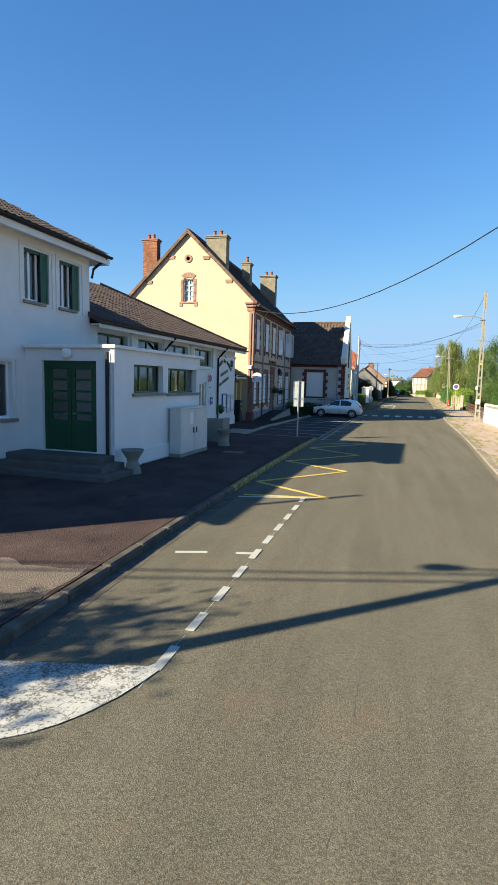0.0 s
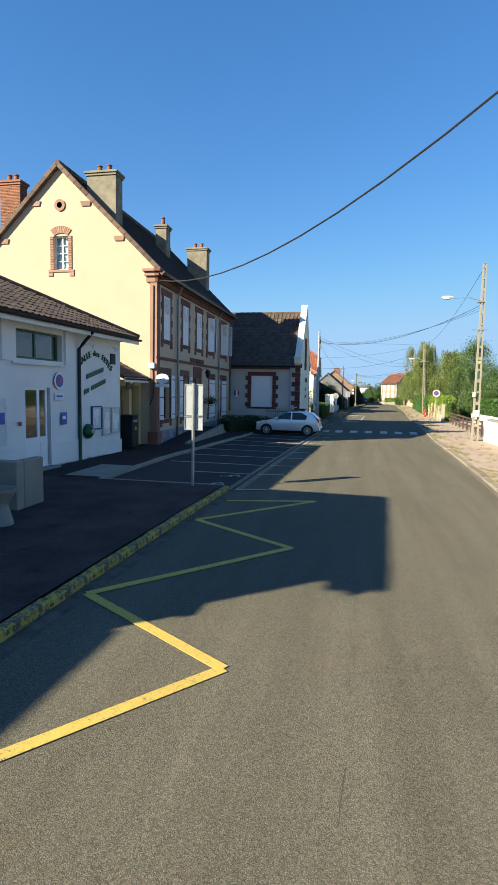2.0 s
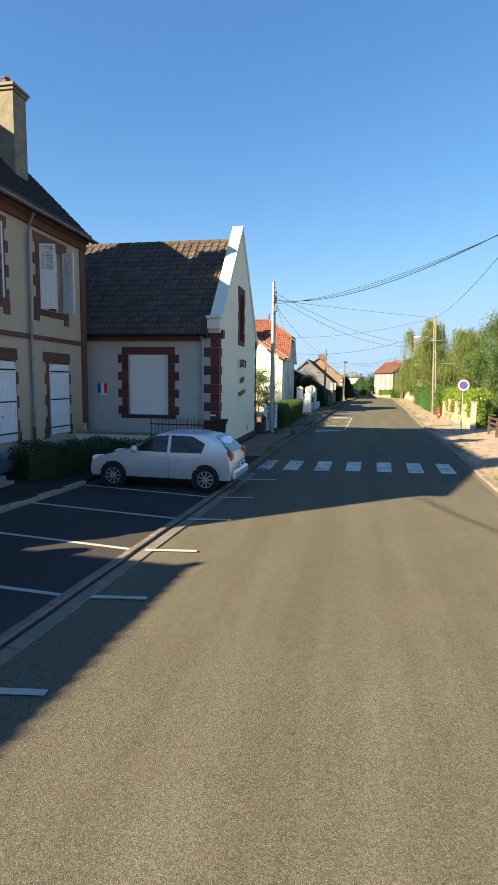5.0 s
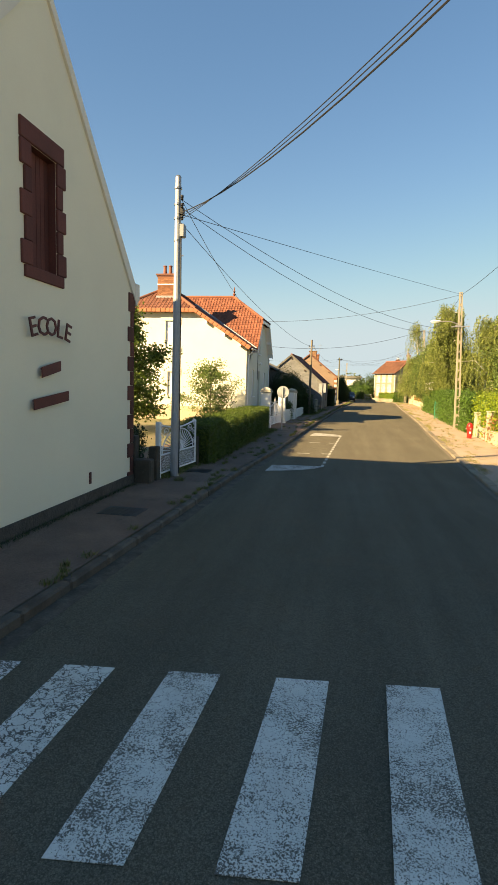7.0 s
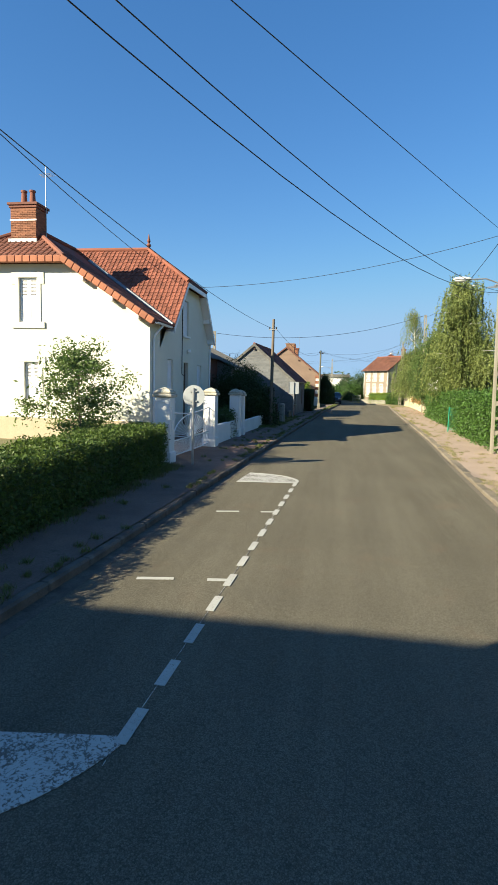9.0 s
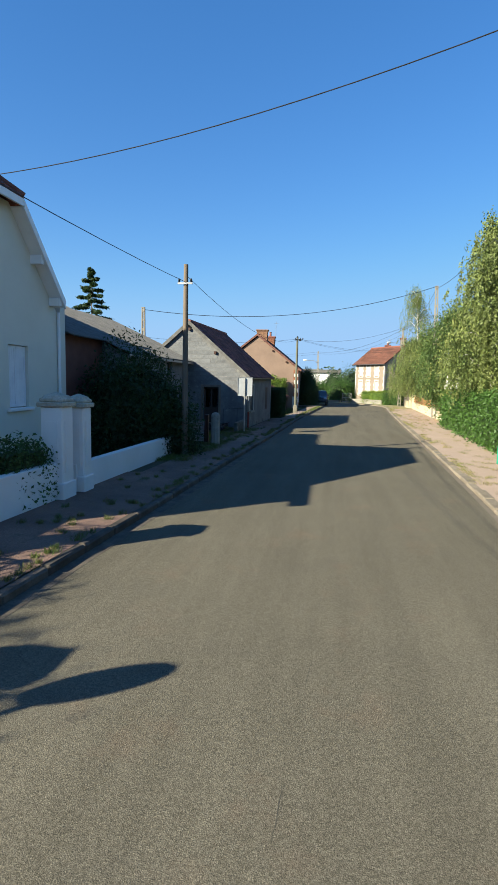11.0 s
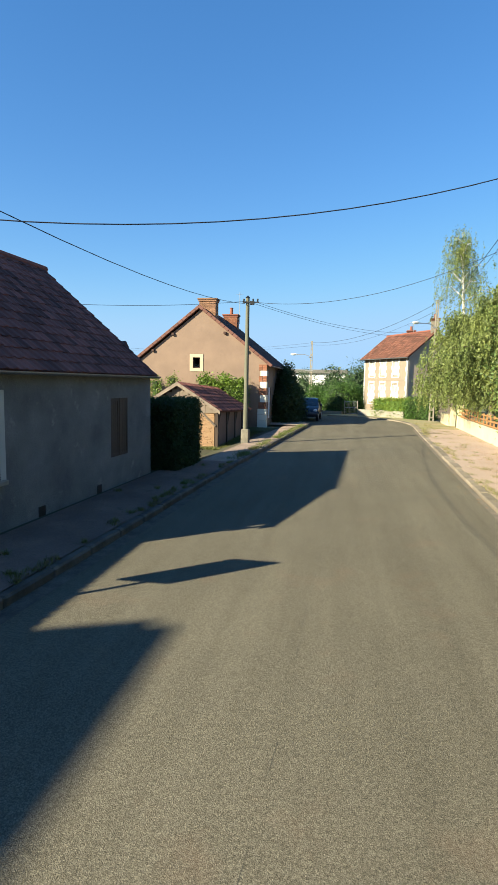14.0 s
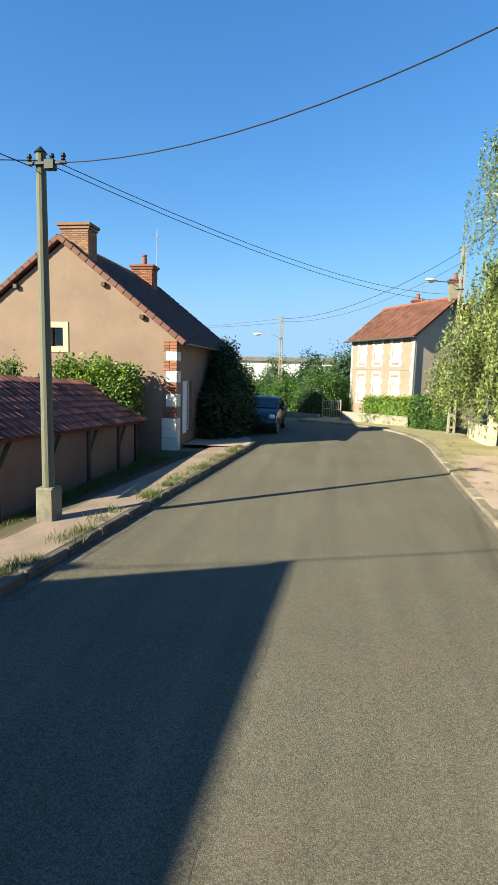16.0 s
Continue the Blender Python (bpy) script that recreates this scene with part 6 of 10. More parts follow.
pipe(school, [(SX - 0.62, ey - 0.05, eyz - 0.05), (SX - 0.62, SY0 - 0.15, 4.25), (SX - 0.62, SY0 - 0.1, 4.1), (SX - 0.62, SY0 - 0.1, 0.6)], 0.05, mat("pale_blue_pipe", (0.33, 0.4, 0.48), (0.28, 0.34, 0.42), rough=0.5, bump=0.05))
# iron lettering on the gable; the name below is illegible script
IRON = mat("rust_red_iron", (0.16, 0.04, 0.035), (0.11, 0.03, 0.03), rough=0.6, metal=0.3, bump=0.1)
for k, ch in enumerate("ECOLE"):
    f = k / 4
    text(ch, 0.46, se @ pose(53.13 - SY0 - 0.55 + 1.1 * f, -0.1, 3.5 + 0.05 * math.sin(math.pi * f), 0, (0.5 - f) * -30, 0), IRON, school, "letter", 0.012)
for y0, y1, z in ((52.85, 53.45, 2.84), (52.6, 53.72, 2.3)):
    part("script_bar", solid([(SX + 0.07, y0, z - 0.15), (SX + 0.07, y1, z - 0.02), (SX + 0.07, y1, z + 0.16), (SX + 0.07, y0, z + 0.03)], (0.02, 0, 0)), IRON, school)
    for y in (y0 + 0.08, y1 - 0.08):
        part("fixing_pin", rod([(SX - 0.02, y, z), (SX + 0.07, y, z)], 0.01, 6), IRON, school)
part("air_vent", boxes((SX + 0.001, SX + 0.02, 54.66, 54.74, 0.52, 0.76)), DARKBRICK, school)
sd = tagged(new("shield", mesh("shield", solid([(-7.38, SY0 - 0.04, 2.64), (-7.0, SY0 - 0.04, 2.64), (-7.0, SY0 - 0.04, 2.3), (-7.19, SY0 - 0.04, 2.16), (-7.38, SY0 - 0.04, 2.3)], (0, 0.035, 0)), WHITE)), "blue white and red shield on the school wall", "plaque")
part("blue_field", boxes((-7.38, -7.26, SY0 - 0.05, SY0 - 0.04, 2.28, 2.64)), BLUE, sd)
part("red_field", boxes((-7.12, -7.0, SY0 - 0.05, SY0 - 0.04, 2.28, 2.64)), RED, sd)
plate = tagged(new("street_plate", mesh("street_plate", boxes((-2.98, -2.78, SY0 - 0.06, SY0 - 0.045, 1.5, 1.56)), WHITE)), "small white enamel plate on the brown quoin", "plate")
# front yard wall, letter boxes, red gate and its dark post
yard = thing("yard_wall", "low cream rendered wall in front of the school", "wall")
part("wall", boxes((-8.3, -4.9, 47.9, 48.15, 0, 0.86)), CREAM_LIGHT, yard)
part("coping", boxes((-8.34, -4.86, 47.86, 48.19, 0.864, 0.93), bevel=0.01), CONC, yard)
lbx = thing("letter_boxes", "pair of small cream letter boxes on the yard wall", "letter box", Matrix.Translation((-7.9, 48.0, 0.93)))
for k in range(2):
    part("box", boxes((0.42 * k - 0.2, 0.42 * k + 0.18, -0.15, 0.15, 0, 0.28), bevel=0.015), OCHRE, lbx)
GATE_RED = mat("gate_red", (0.13, 0.01, 0.012), (0.1, 0.008, 0.01), rough=0.45, bump=0.05)
gate = thing("red_gate", "dark red metal gate with spiked bars before the school", "gate", Matrix.Translation((-4.85, 48.0, 0.12)))
part("panel", boxes((0, 2.35, -0.02, 0.02, 0.06, 0.62), (0, 2.35, -0.03, 0.03, 0.62, 0.68), (0, 2.35, -0.025, 0.025, 1.12, 1.16)), GATE_RED, gate)
for k in range(18):
    x = 0.06 + k * 0.131
    part("bar", tube(rod([(x, 0, 0.68), (x, 0, 1.28)], 0.011, 6), [(x, 0, 1.28), (x, 0, 1.36)], [0.018, 0.003], 6), GATE_RED, gate)
gp = thing("gate_post", "dark square stone gate post with a pointed cap", "gate post", Matrix.Translation((-2.28, 48.0, 0)))
part("shaft", boxes((-0.16, 0.16, -0.16, 0.16, 0, 1.4), bevel=0.015), DARKTAR, gp)
part("cap", solid([(-0.2, -0.2, 1.4), (0.2, -0.2, 1.4), (0.2, 0.2, 1.4), (-0.2, 0.2, 1.4)], (0, 0, 0.08)), DARKTAR, gp)
part("pale_edge", boxes((0.162, 0.19, -0.03, 0.03, 0.1, 1.3)), WHITE, gp)
hedge("box_hedge", "low clipped dark hedge beside the parking bays", [(-6.5, 43.0), (-4.7, 45.8)], 1.0, 0.95, 0.9, 9000, 0.035, LEAF_DARK, 7)


# ---- street things by the hall ----
cab = thing("electric_cabinet", "cream metal electric cabinet with two doors against the wall", "cabinet", HALL @ Matrix.Translation((2.97, 0.2, 0.1)))
CAB = mat("cabinet_grey", (0.62, 0.61, 0.57), (0.56, 0.55, 0.51), rough=0.5, fine=40, bump=0.04, mix=0.1)
part("body", boxes((0, 0.4, 0, 2.35, 0.14, 1.62), bevel=0.01), CAB, cab)
part("base", boxes((0, 0.42, -0.01, 2.36, -0.02, 0.14)), CONC, cab)
part("lid", boxes((-0.0, 0.45, -0.04, 2.39, 1.62, 1.68), bevel=0.01), CAB, cab)
for a, b in ((0.03, 1.16), (1.19, 2.32)):
    dq = part("door", boxes((0.4, 0.42, a, b, 0.2, 1.58), bevel=0.006), CAB, cab)
    part("handle", boxes((0.42, 0.445, b - 0.14 if a < 1 else a + 0.08, b - 0.09 if a < 1 else a + 0.13, 0.78, 0.98), bevel=0.005), DARKMETAL, dq)
part("label_plate", boxes((0.421, 0.424, 0.75, 1.0, 1.1, 1.5)), WHITE, cab)


def planter(x, y):
    t = thing("planter", "waisted grey concrete planter on the pavement", "planter", Matrix.Translation((x, y, PZ)), "concrete planters")
    part("bowl", lathe([(0.24, 0), (0.23, 0.06), (0.15, 0.34), (0.16, 0.4), (0.3, 0.62), (0.31, 0.66), (0.27, 0.66), (0.2, 0.5)], 4 * 6), CONC, t)
    part("soil", disc(0.24, 0.02), EARTH, t).location = (0, 0, 0.56)


planter(-5.45, 12.75), planter(-5.05, 19.9)
lw = alone("concrete_wall", boxes((-6.5, -5.42, 20.95, 21.2, PZ - 0.02, 1.12), (-5.62, -5.42, 21.2, 21.9, PZ - 0.02, 1.12), (-6.5, -5.62, 21.2, 21.9, PZ - 0.02, 0.35), bevel=0.02), CONC, "low grey concrete wall around the entrance step", "wall")

sp = thing("bus_sign_post", "steel post with two white sign panels seen from behind", "road sign", Matrix.Translation((-2.88, 24.72, PZ)))
part("post", rod([(0, 0, -0.05), (0, 0, 2.68)], 0.04, 10), STEEL, sp)


def panel_back(parent, w, z0, z1, y=0.05, material=None):
    q = part("panel", boxes((-w / 2, w / 2, y, y + 0.012, z0, z1), bevel=0.004), material or ALU, parent)
    part("rim", boxes((-w / 2, w / 2, y - 0.02, y, z0, z0 + 0.02), (-w / 2, w / 2, y - 0.02, y, z1 - 0.02, z1), (-w / 2, -w / 2 + 0.02, y - 0.02, y, z0 + 0.02, z1 - 0.02), (w / 2 - 0.02, w / 2, y - 0.02, y, z0 + 0.02, z1 - 0.02)), ALU, q)
    for z in (z0 + (z1 - z0) * 0.25, z0 + (z1 - z0) * 0.75):
        part("clamp", boxes((-0.09, 0.09, y - 0.03, y - 0.001, z - 0.02, z + 0.02)), STEEL, q)
    return q


BACK = mat("sign_back", (0.36, 0.38, 0.40), (0.30, 0.32, 0.34), rough=0.45, metal=0.2, bump=0.03, fine=20, mix=0.08)
panel_back(sp, 0.5, 1.84, 2.66, material=BACK), panel_back(sp, 0.5, 1.46, 1.82, material=BACK)

# ---- parked car ----
def car(m, paint, label, s=1.0, name="car"):
    """A small five-door hatchback, nose to -x, wheels on z 0, near side at -y."""
    c = thing(name, label, "car", m)
    L, Wd = 3.9, 1.66
    side = [(-1.92, 0.3), (-1.95, 0.5), (-1.9, 0.66), (-1.72, 0.78), (-1.05, 0.95), (-0.82, 1.0), (-0.2, 1.38), (0.15, 1.46), (0.8, 1.46), (1.3, 1.4), (1.55, 1.3), (1.82, 0.98), (1.9, 0.86), (1.93, 0.5), (1.9, 0.3)]
    bm = bmesh.new()
    secs = []
    for y in (-1, -0.97, -0.9, -0.6, 0, 0.6, 0.9, 0.97, 1):
        ring = []
        for x, z in side:
            k = abs(y)
            up = max(0.0, (z - 0.92) / 0.54)
            yy = y * Wd / 2 * (1 - 0.22 * up) * (1.0 if z > 0.45 else 0.985)
            xx = x * (1 - 0.03 * k ** 3)
            zz = z - (0.05 * k ** 4 if z > 1.2 else 0)
            ring.append(bm.verts.new((xx, yy, zz)))
        secs.append(ring)
    n = len(side)
    for a, b in zip(secs, secs[1:]):
        for i in range(n):
            bm.faces.new((a[i], a[(i + 1) % n], b[(i + 1) % n], b[i]))
    bm.faces.new(secs[0]), bm.faces.new(secs[-1][::-1])
    bmesh.ops.recalc_face_normals(bm, faces=bm.faces[:])
    body = part("body", bm, paint, c)
    for f in body.data.polygons:
        f.use_smooth = True
    bev = body.modifiers.new("soft", "BEVEL")
    bev.width, bev.segments, bev.limit_method, bev.angle_limit = 0.03, 2, "ANGLE", radians(30)
    GL = MATS["window_glass"]

    def lean(x, z, e=0.004):
        up = max(0.0, (z - 0.92) / 0.54)
        return Wd / 2 * (1 - 0.22 * up) + e

    for sgn in (-1, 1):
        for nm, q in (("side_window", [(-0.78, 0.98), (-0.16, 1.34), (0.22, 1.38), (0.22, 0.96)]), ("side_window", [(0.3, 0.96), (0.3, 1.38), (0.85, 1.37), (1.2, 1.2), (1.12, 0.97)])):
            w = bmesh.new()
            vs = [w.verts.new((x, sgn * lean(x, z), z)) for x, z in q]
            w.faces.new(vs if sgn < 0 else vs[::-1])
            bmesh.ops.solidify(w, geom=w.faces[:], thickness=0.012)
            part(nm, w, GL, c)
        for x in (-1.25, 1.23):
            # flat disc on the flank, coloured dark as the shade around the wheel
            arch = lathe([(0.0, 0), (0.36, 0), (0.36, 0.012)], 28)
            part("wheel_arch", arch, DARKMETAL, c).matrix_basis = Matrix.Translation((x, sgn * (Wd / 2 * 0.985 + 0.001), 0.33)) @ pose(0, 0, 0, 90 * (1 if sgn < 0 else -1), 0, 0)
            wl = part("wheel", lathe([(0.2, -0.1), (0.3, -0.1), (0.315, -0.07), (0.315, 0.06), (0.3, 0.085), (0.215, 0.09), (0.205, 0.05)], 28), mat("tyre", (0.02, 0.02, 0.02), (0.015, 0.015, 0.015), rough=0.9), c)
            wl.matrix_basis = Matrix.Translation((x, sgn * (Wd / 2 - 0.07), 0.315)) @ pose(0, 0, 0, 90 * (1 if sgn < 0 else -1), 0, 0)
            rim = lathe([(0.205, 0.05), (0.21, 0.085), (0.19, 0.085), (0.185, 0.05)], 28)
            for k in range(9):
                t = math.tau * k / 9
                box(rim, 0.03, 0.2, -0.018, 0.018, 0.055, 0.082, m=Matrix.Rotation(t, 4, "Z"))
            rim2 = lathe([(0.05, 0.05), (0.05, 0.09), (0.02, 0.095)], 12)
            me_tmp = bpy.data.meshes.new("t")
            rim2.to_mesh(me_tmp)
            rim.from_mesh(me_tmp)
            part("rim", rim, ALU, wl)
        part("trim_strip", boxes((-0.95, 1.0, sgn * (Wd / 2 + 0.004), sgn * (Wd / 2 + 0.016), 0.55, 0.6)), paint, c)
        part("door_seam", boxes((0.25, 0.262, sgn * (Wd / 2 - 0.002), sgn * (Wd / 2 + 0.003), 0.3, 0.94)), DARKMETAL, c)
        for x in (0.05, 0.95):
            part("door_handle", boxes((x, x + 0.16, sgn * (Wd / 2 + 0.0), sgn * (Wd / 2 + 0.025), 0.83, 0.865), bevel=0.006), paint, c)
        part("wing_mirror", lathe([(0.02, -0.08), (0.09, -0.05), (0.1, 0.02), (0.05, 0.08)], 12), paint, c).matrix_basis = Matrix.Translation((-0.62, sgn * (Wd / 2 + 0.1), 1.02)) @ pose(0, 0, 0, 0, 90, 0)
        part("tail_light", boxes((1.66, 1.9, sgn * 0.56, sgn * 0.79, 0.78, 1.02), bevel=0.05), RED, c)
        part("headlight", boxes((-1.9, -1.5, sgn * 0.5, sgn * 0.78, 0.62, 0.8), bevel=0.06), WHITE, c)
    ws = bmesh.new()
    vs = [ws.verts.new(p) for p in ((-0.8, -0.66, 1.02), (-0.8, 0.66, 1.02), (-0.2, 0.56, 1.375), (-0.2, -0.56, 1.375))]
    ws.faces.new(vs)
    bmesh.ops.translate(ws, verts=vs, vec=(-0.012, 0, 0.012))
    part("windscreen", ws, GL, c)
    rw = bmesh.new()
    vs = [rw.verts.new(p) for p in ((1.4, -0.5, 1.375), (1.4, 0.5, 1.375), (1.83, 0.6, 0.99), (1.83, -0.6, 0.99))]
    rw.faces.new(vs)
    bmesh.ops.translate(rw, verts=vs, vec=(0.014, 0, 0.012))
    part("rear_window", rw, GL, c)
    part("bumper", boxes((1.86, 1.98, -0.76, 0.76, 0.32, 0.55), bevel=0.05), paint, c)
    part("number_plate", boxes((1.975, 1.99, -0.26, 0.26, 0.6, 0.71)), WHITE, c)
    part("plate_bar", boxes((1.99, 1.993, -0.2, 0.2, 0.63, 0.68)), DARKMETAL, c)
    part("roof_aerial", rod([(0.9, 0, 1.46), (1.15, 0, 1.66)], 0.006, 5), DARKMETAL, c)
    return c


SILVER = mat("silver_car_paint", (0.66, 0.69, 0.72), (0.62, 0.65, 0.68), rough=0.25, metal=0.45, fine=200, bump=0.0, mix=0.05)
car(pose(-2.68, 43.83, 0.01, 0, 0, -2), SILVER, "silver five-door hatchback parked across a bay")


# ---- white house with red roofs ----
white = thing("white_house", "white rendered house with red tiled half-hipped roofs and brick chimney", "house")
WX, WS, WN, WB = -3.95, 78.7, 88.8, -16.2
HXM, HEV, HRZ = -10.08, 5.02, 9.05
CREAM_WALL = mat("ivory_render", (0.66, 0.645, 0.56), (0.61, 0.595, 0.515), scale=0.7, fine=90, bump=0.2, mix=0.1)
hs = (HRZ - HEV) / (WX - 0.1 + 0.3 - HXM)
wcuts = [((WX, WS, HEV - 0.05), Vector((hs, 0, 1))), ((WB, WS, HEV - 0.05), Vector((-hs, 0, 1)))]
SWIN = [(-9.45 - WB, -8.66 - WB, 4.86, 6.6), (-9.28 - WB, -8.64 - WB, 1.78, 3.28)]
part("wall", wall((WB, WS), (WX, WS), 0, 7.12, SWIN, cuts=wcuts), CREAM_WALL, white)
wm = wall_pose((WB, WS), (WX, WS))
part("plinth", boxes((WB, WX, WS - 0.04, WS - 0.002, 0, 1.02)), mat("stone_plinth", (0.55, 0.46, 0.33), (0.5, 0.41, 0.29), scale=3, fine=40, spread=0.1), white)
for a, b, c, e in SWIN:
    w = window(white, wm, a, b, c, e, PVC, cols=2, inset=0.2, bar=0.05)
    part("surround", boxes((a - 0.16, a, -0.03, 0.0, c, e), (b, b + 0.16, -0.03, 0.0, c, e), (a - 0.3, b + 0.3, -0.035, 0.0, e, e + 0.22), (a - 0.32, b + 0.32, -0.06, 0.0, c - 0.24, c), (a - 0.3, a - 0.16, -0.03, 0, e - 0.25, e), (b + 0.16, b + 0.3, -0.03, 0, e - 0.25, e)), CREAM_WALL, w)
    mid = (a + b) / 2
    shutter(w, wm, a + 0.02, mid - 0.004, c + 0.02, e - 0.02, 0.07), shutter(w, wm, mid + 0.004, b - 0.02, c + 0.02, e - 0.02, 0.07)
part("cellar_window", boxes((-5.9, -5.3, WS - 0.06, WS - 0.045, 0.25, 0.65)), WHITE, white)
EWIN = [(80.9 - WS, 81.7 - WS, 1.78, 3.6), (85.8 - WS, 86.7 - WS, 1.85, 3.5), (83.35 - WS, 84.15 - WS, 0.5, 3.55), (83.2 - WS, 84.1 - WS, 4.8, 6.45)]
gz0, gs2 = 4.9, 1.07
gcuts = [((WX, 80.25, gz0), Vector((0, -gs2, 1))), ((WX, 87.75, gz0), Vector((0, gs2, 1)))]
SHADE_WALL = CREAM_WALL
part("wall", wall((WX, WS), (WX, 79.9), 0, HEV), SHADE_WALL, white)
part("wall", wall((WX, 79.9), (WX, WN), 0, 7.05, [(a - 1.2, b - 1.2, c, e) for a, b, c, e in EWIN], cuts=[((WX, 80.25, 4.36), Vector((0, -gs2, 1))), ((WX, 88.51, 4.36), Vector((0, gs2, 1)))]), SHADE_WALL, white)
part("wall", wall((WX, WN), (WB, WN), 0, HEV), SHADE_WALL, white)
part("wall", wall((WB, WN), (WB, WS), 0, HEV), SHADE_WALL, white)
em = street_wall(WX, WS)
for k, (a, b, c, e) in enumerate(EWIN):
    if k == 2:
        q = part("door", boxes((a, b, 0.15, 0.2, c, e)), DARKWOOD, white, "dark brown front door")
        q.matrix_basis = em
        part("panel", boxes((a + 0.12, b - 0.12, 0.13, 0.15, c + 0.2, c + 1.1), (a + 0.12, b - 0.12, 0.13, 0.15, c + 1.3, e - 0.2)), DARKWOOD, q)
    else:
        w = window(white, em, a, b, c, e, PVC, cols=2, inset=0.2, bar=0.05, sill=WHITE)
        shutter(w, em, a + 0.02, (a + b) / 2 - 0.004, c + 0.02, e - 0.02, 0.08, False), shutter(w, em, (a + b) / 2 + 0.004, b - 0.02, c + 0.02, e - 0.02, 0.08, False)
part("cable_run", rod([(WX + 0.02, 83.0, 7.0), (WX + 0.02, 83.0, 3.0), (WX + 0.05, 83.2, 2.9)], 0.018, 6), DARKMETAL, white)
part("wall_lamp", lathe([(0.04, 0), (0.1, 0.05), (0.09, 0.16), (0.05, 0.2)], 12), WHITE, white).location = (WX + 0.1, 83.9, 4.0)
# main roof: ridge along y, half-hip to the south
ovx, ovy = 0.32, 0.35
xe = WX + ovx
ze = HRZ - hs * (xe - HXM)
hipz, hy = 7.3, WS - ovy
hx = (HRZ - hipz) / hs
ridge0 = hy + 2.5
for sgn in (1, -1):
    X = lambda x: HXM + sgn * (x - HXM)
    o = [(X(xe), hy, ze), (X(xe), WN + 0.3, ze), (HXM, WN + 0.3, HRZ), (HXM, ridge0, HRZ), (X(HXM + hx), hy, hipz)]
    if sgn == 1:
        xi = WX - 0.35
        zi = HRZ - hs * (xi - HXM)
        part("roof", slab((xe, hy, ze), (xe, 80.3, ze), (xi, 80.3, zi), (xi, hy, zi), 0.12), REDTILE, white)
        o[:2] = [(xi, hy, zi), (xi, WN + 0.3, zi)]
    n_ = (Vector(o[1]) - Vector(o[0])).cross(Vector(o[-1]) - Vector(o[0])).normalized()
    n_ = n_ if n_.z > 0 else -n_
    part("roof", solid(o, -n_ * 0.12), REDTILE, white)
part("roof", solid([(HXM - hx, hy, hipz), (HXM + hx, hy, hipz), (HXM, ridge0, HRZ)], (0, 0.04, -0.12)), REDTILE, white)
OLDRED = mat("old_red_tile", (0.21, 0.08, 0.052), (0.14, 0.058, 0.042), scale=1.5, fine=30, spread=0.25, stains=(0.12, 0.08, 0.055))
hl = math.hypot(2.5, HRZ - hipz)
tiles(white, [(0, 0), (2 * hx, 0), (hx, hl)], slope((HXM - hx, hy, hipz), (HXM + hx, hy, hipz), (HXM, ridge0, HRZ)), 0.25, 0.3, OLDRED, limit=90, near=(hx, 0))
ml = math.hypot(xe - HXM, HRZ - ze)
tiles(white, [(0, 0), (2.6, 0), (2.6, ml), (2.5, ml), (0, ml * (hipz - ze) / (HRZ - ze))], slope((xe, hy, ze), (xe, WN, ze), (HXM, hy, HRZ)), 0.25, 0.3, OLDRED, limit=120, near=(0, 0))
part("eave_trim", boxes((HXM - hx, HXM + hx, hy - 0.06, hy, hipz - 0.2, hipz - 0.02)), POT, white)
EDGE_T = mat("red_edge_tile", (0.40, 0.16, 0.09), (0.34, 0.13, 0.075), scale=2, fine=40, spread=0.15)
et = mesh("edge_tile", boxes((-0.1, 0.12, 0.0, 0.31, -0.2, 0.06), bevel=0.025), EDGE_T)
for k in range(int(ml * (hipz - ze) / (HRZ - ze) / 0.32) + 1):
    part("edge_tile", et, EDGE_T, white).matrix_basis = slope((xe, hy, ze), (xe, WN, ze), (HXM, hy, HRZ)) @ Matrix.Translation((0.0, 0.32 * k, 0.0))
for k in range(int(2 * hx / 0.32)):
    part("edge_tile", et, EDGE_T, white).matrix_basis = Matrix.Translation((HXM - hx + 0.32 * k + 0.3, hy, hipz)) @ pose(0, 0, 0, 0, 0, 90)
for a, b in (((HXM + hx, hy, hipz + 0.04), (HXM, ridge0, HRZ + 0.06)), ((HXM - hx, hy, hipz + 0.04), (HXM, ridge0, HRZ + 0.06)), ((HXM, ridge0, HRZ + 0.06), (HXM, WN, HRZ + 0.06))):
    part("ridge_cap", rod([a, b], 0.1, 8), OLDRED, white)
for x in (-6.6, -5.4, -4.35):
    part("rafter_end", boxes((x - 0.06, x + 0.06, hy, WS, HRZ - hs * (x - HXM) - 0.42, HRZ - hs * (x - HXM) - 0.24)), WHITE, white)
# street wing: ridge along x, half-hip to the street
gy, ge, gx0, gr = 84.38, 80.63, WX + 0.38, 8.95
gez = gr - gs2 * (gy - ge)
ghz, gxr = 7.15, -6.1
ghw = (gr - ghz) / gs2
xin = -9.9
for sgn in (-1, 1):
    Y = lambda y: gy + sgn * (gy - y)
    ya = gy + sgn * (gy - ge)
    o = [(gx0, ya, gez), (xin, ya, gez), (xin, gy, gr), (gxr, gy, gr), (gx0, gy + sgn * ghw, ghz)]
    n_ = (Vector(o[1]) - Vector(o[0])).cross(Vector(o[-1]) - Vector(o[0])).normalized()
    n_ = n_ if n_.z > 0 else -n_
    part("roof", solid(o, -n_ * 0.12), REDTILE, white)
part("roof", solid([(gx0, gy - ghw, ghz), (gx0, gy + ghw, ghz), (gxr, gy, gr)], (-0.04, 0, -0.12)), REDTILE, white)
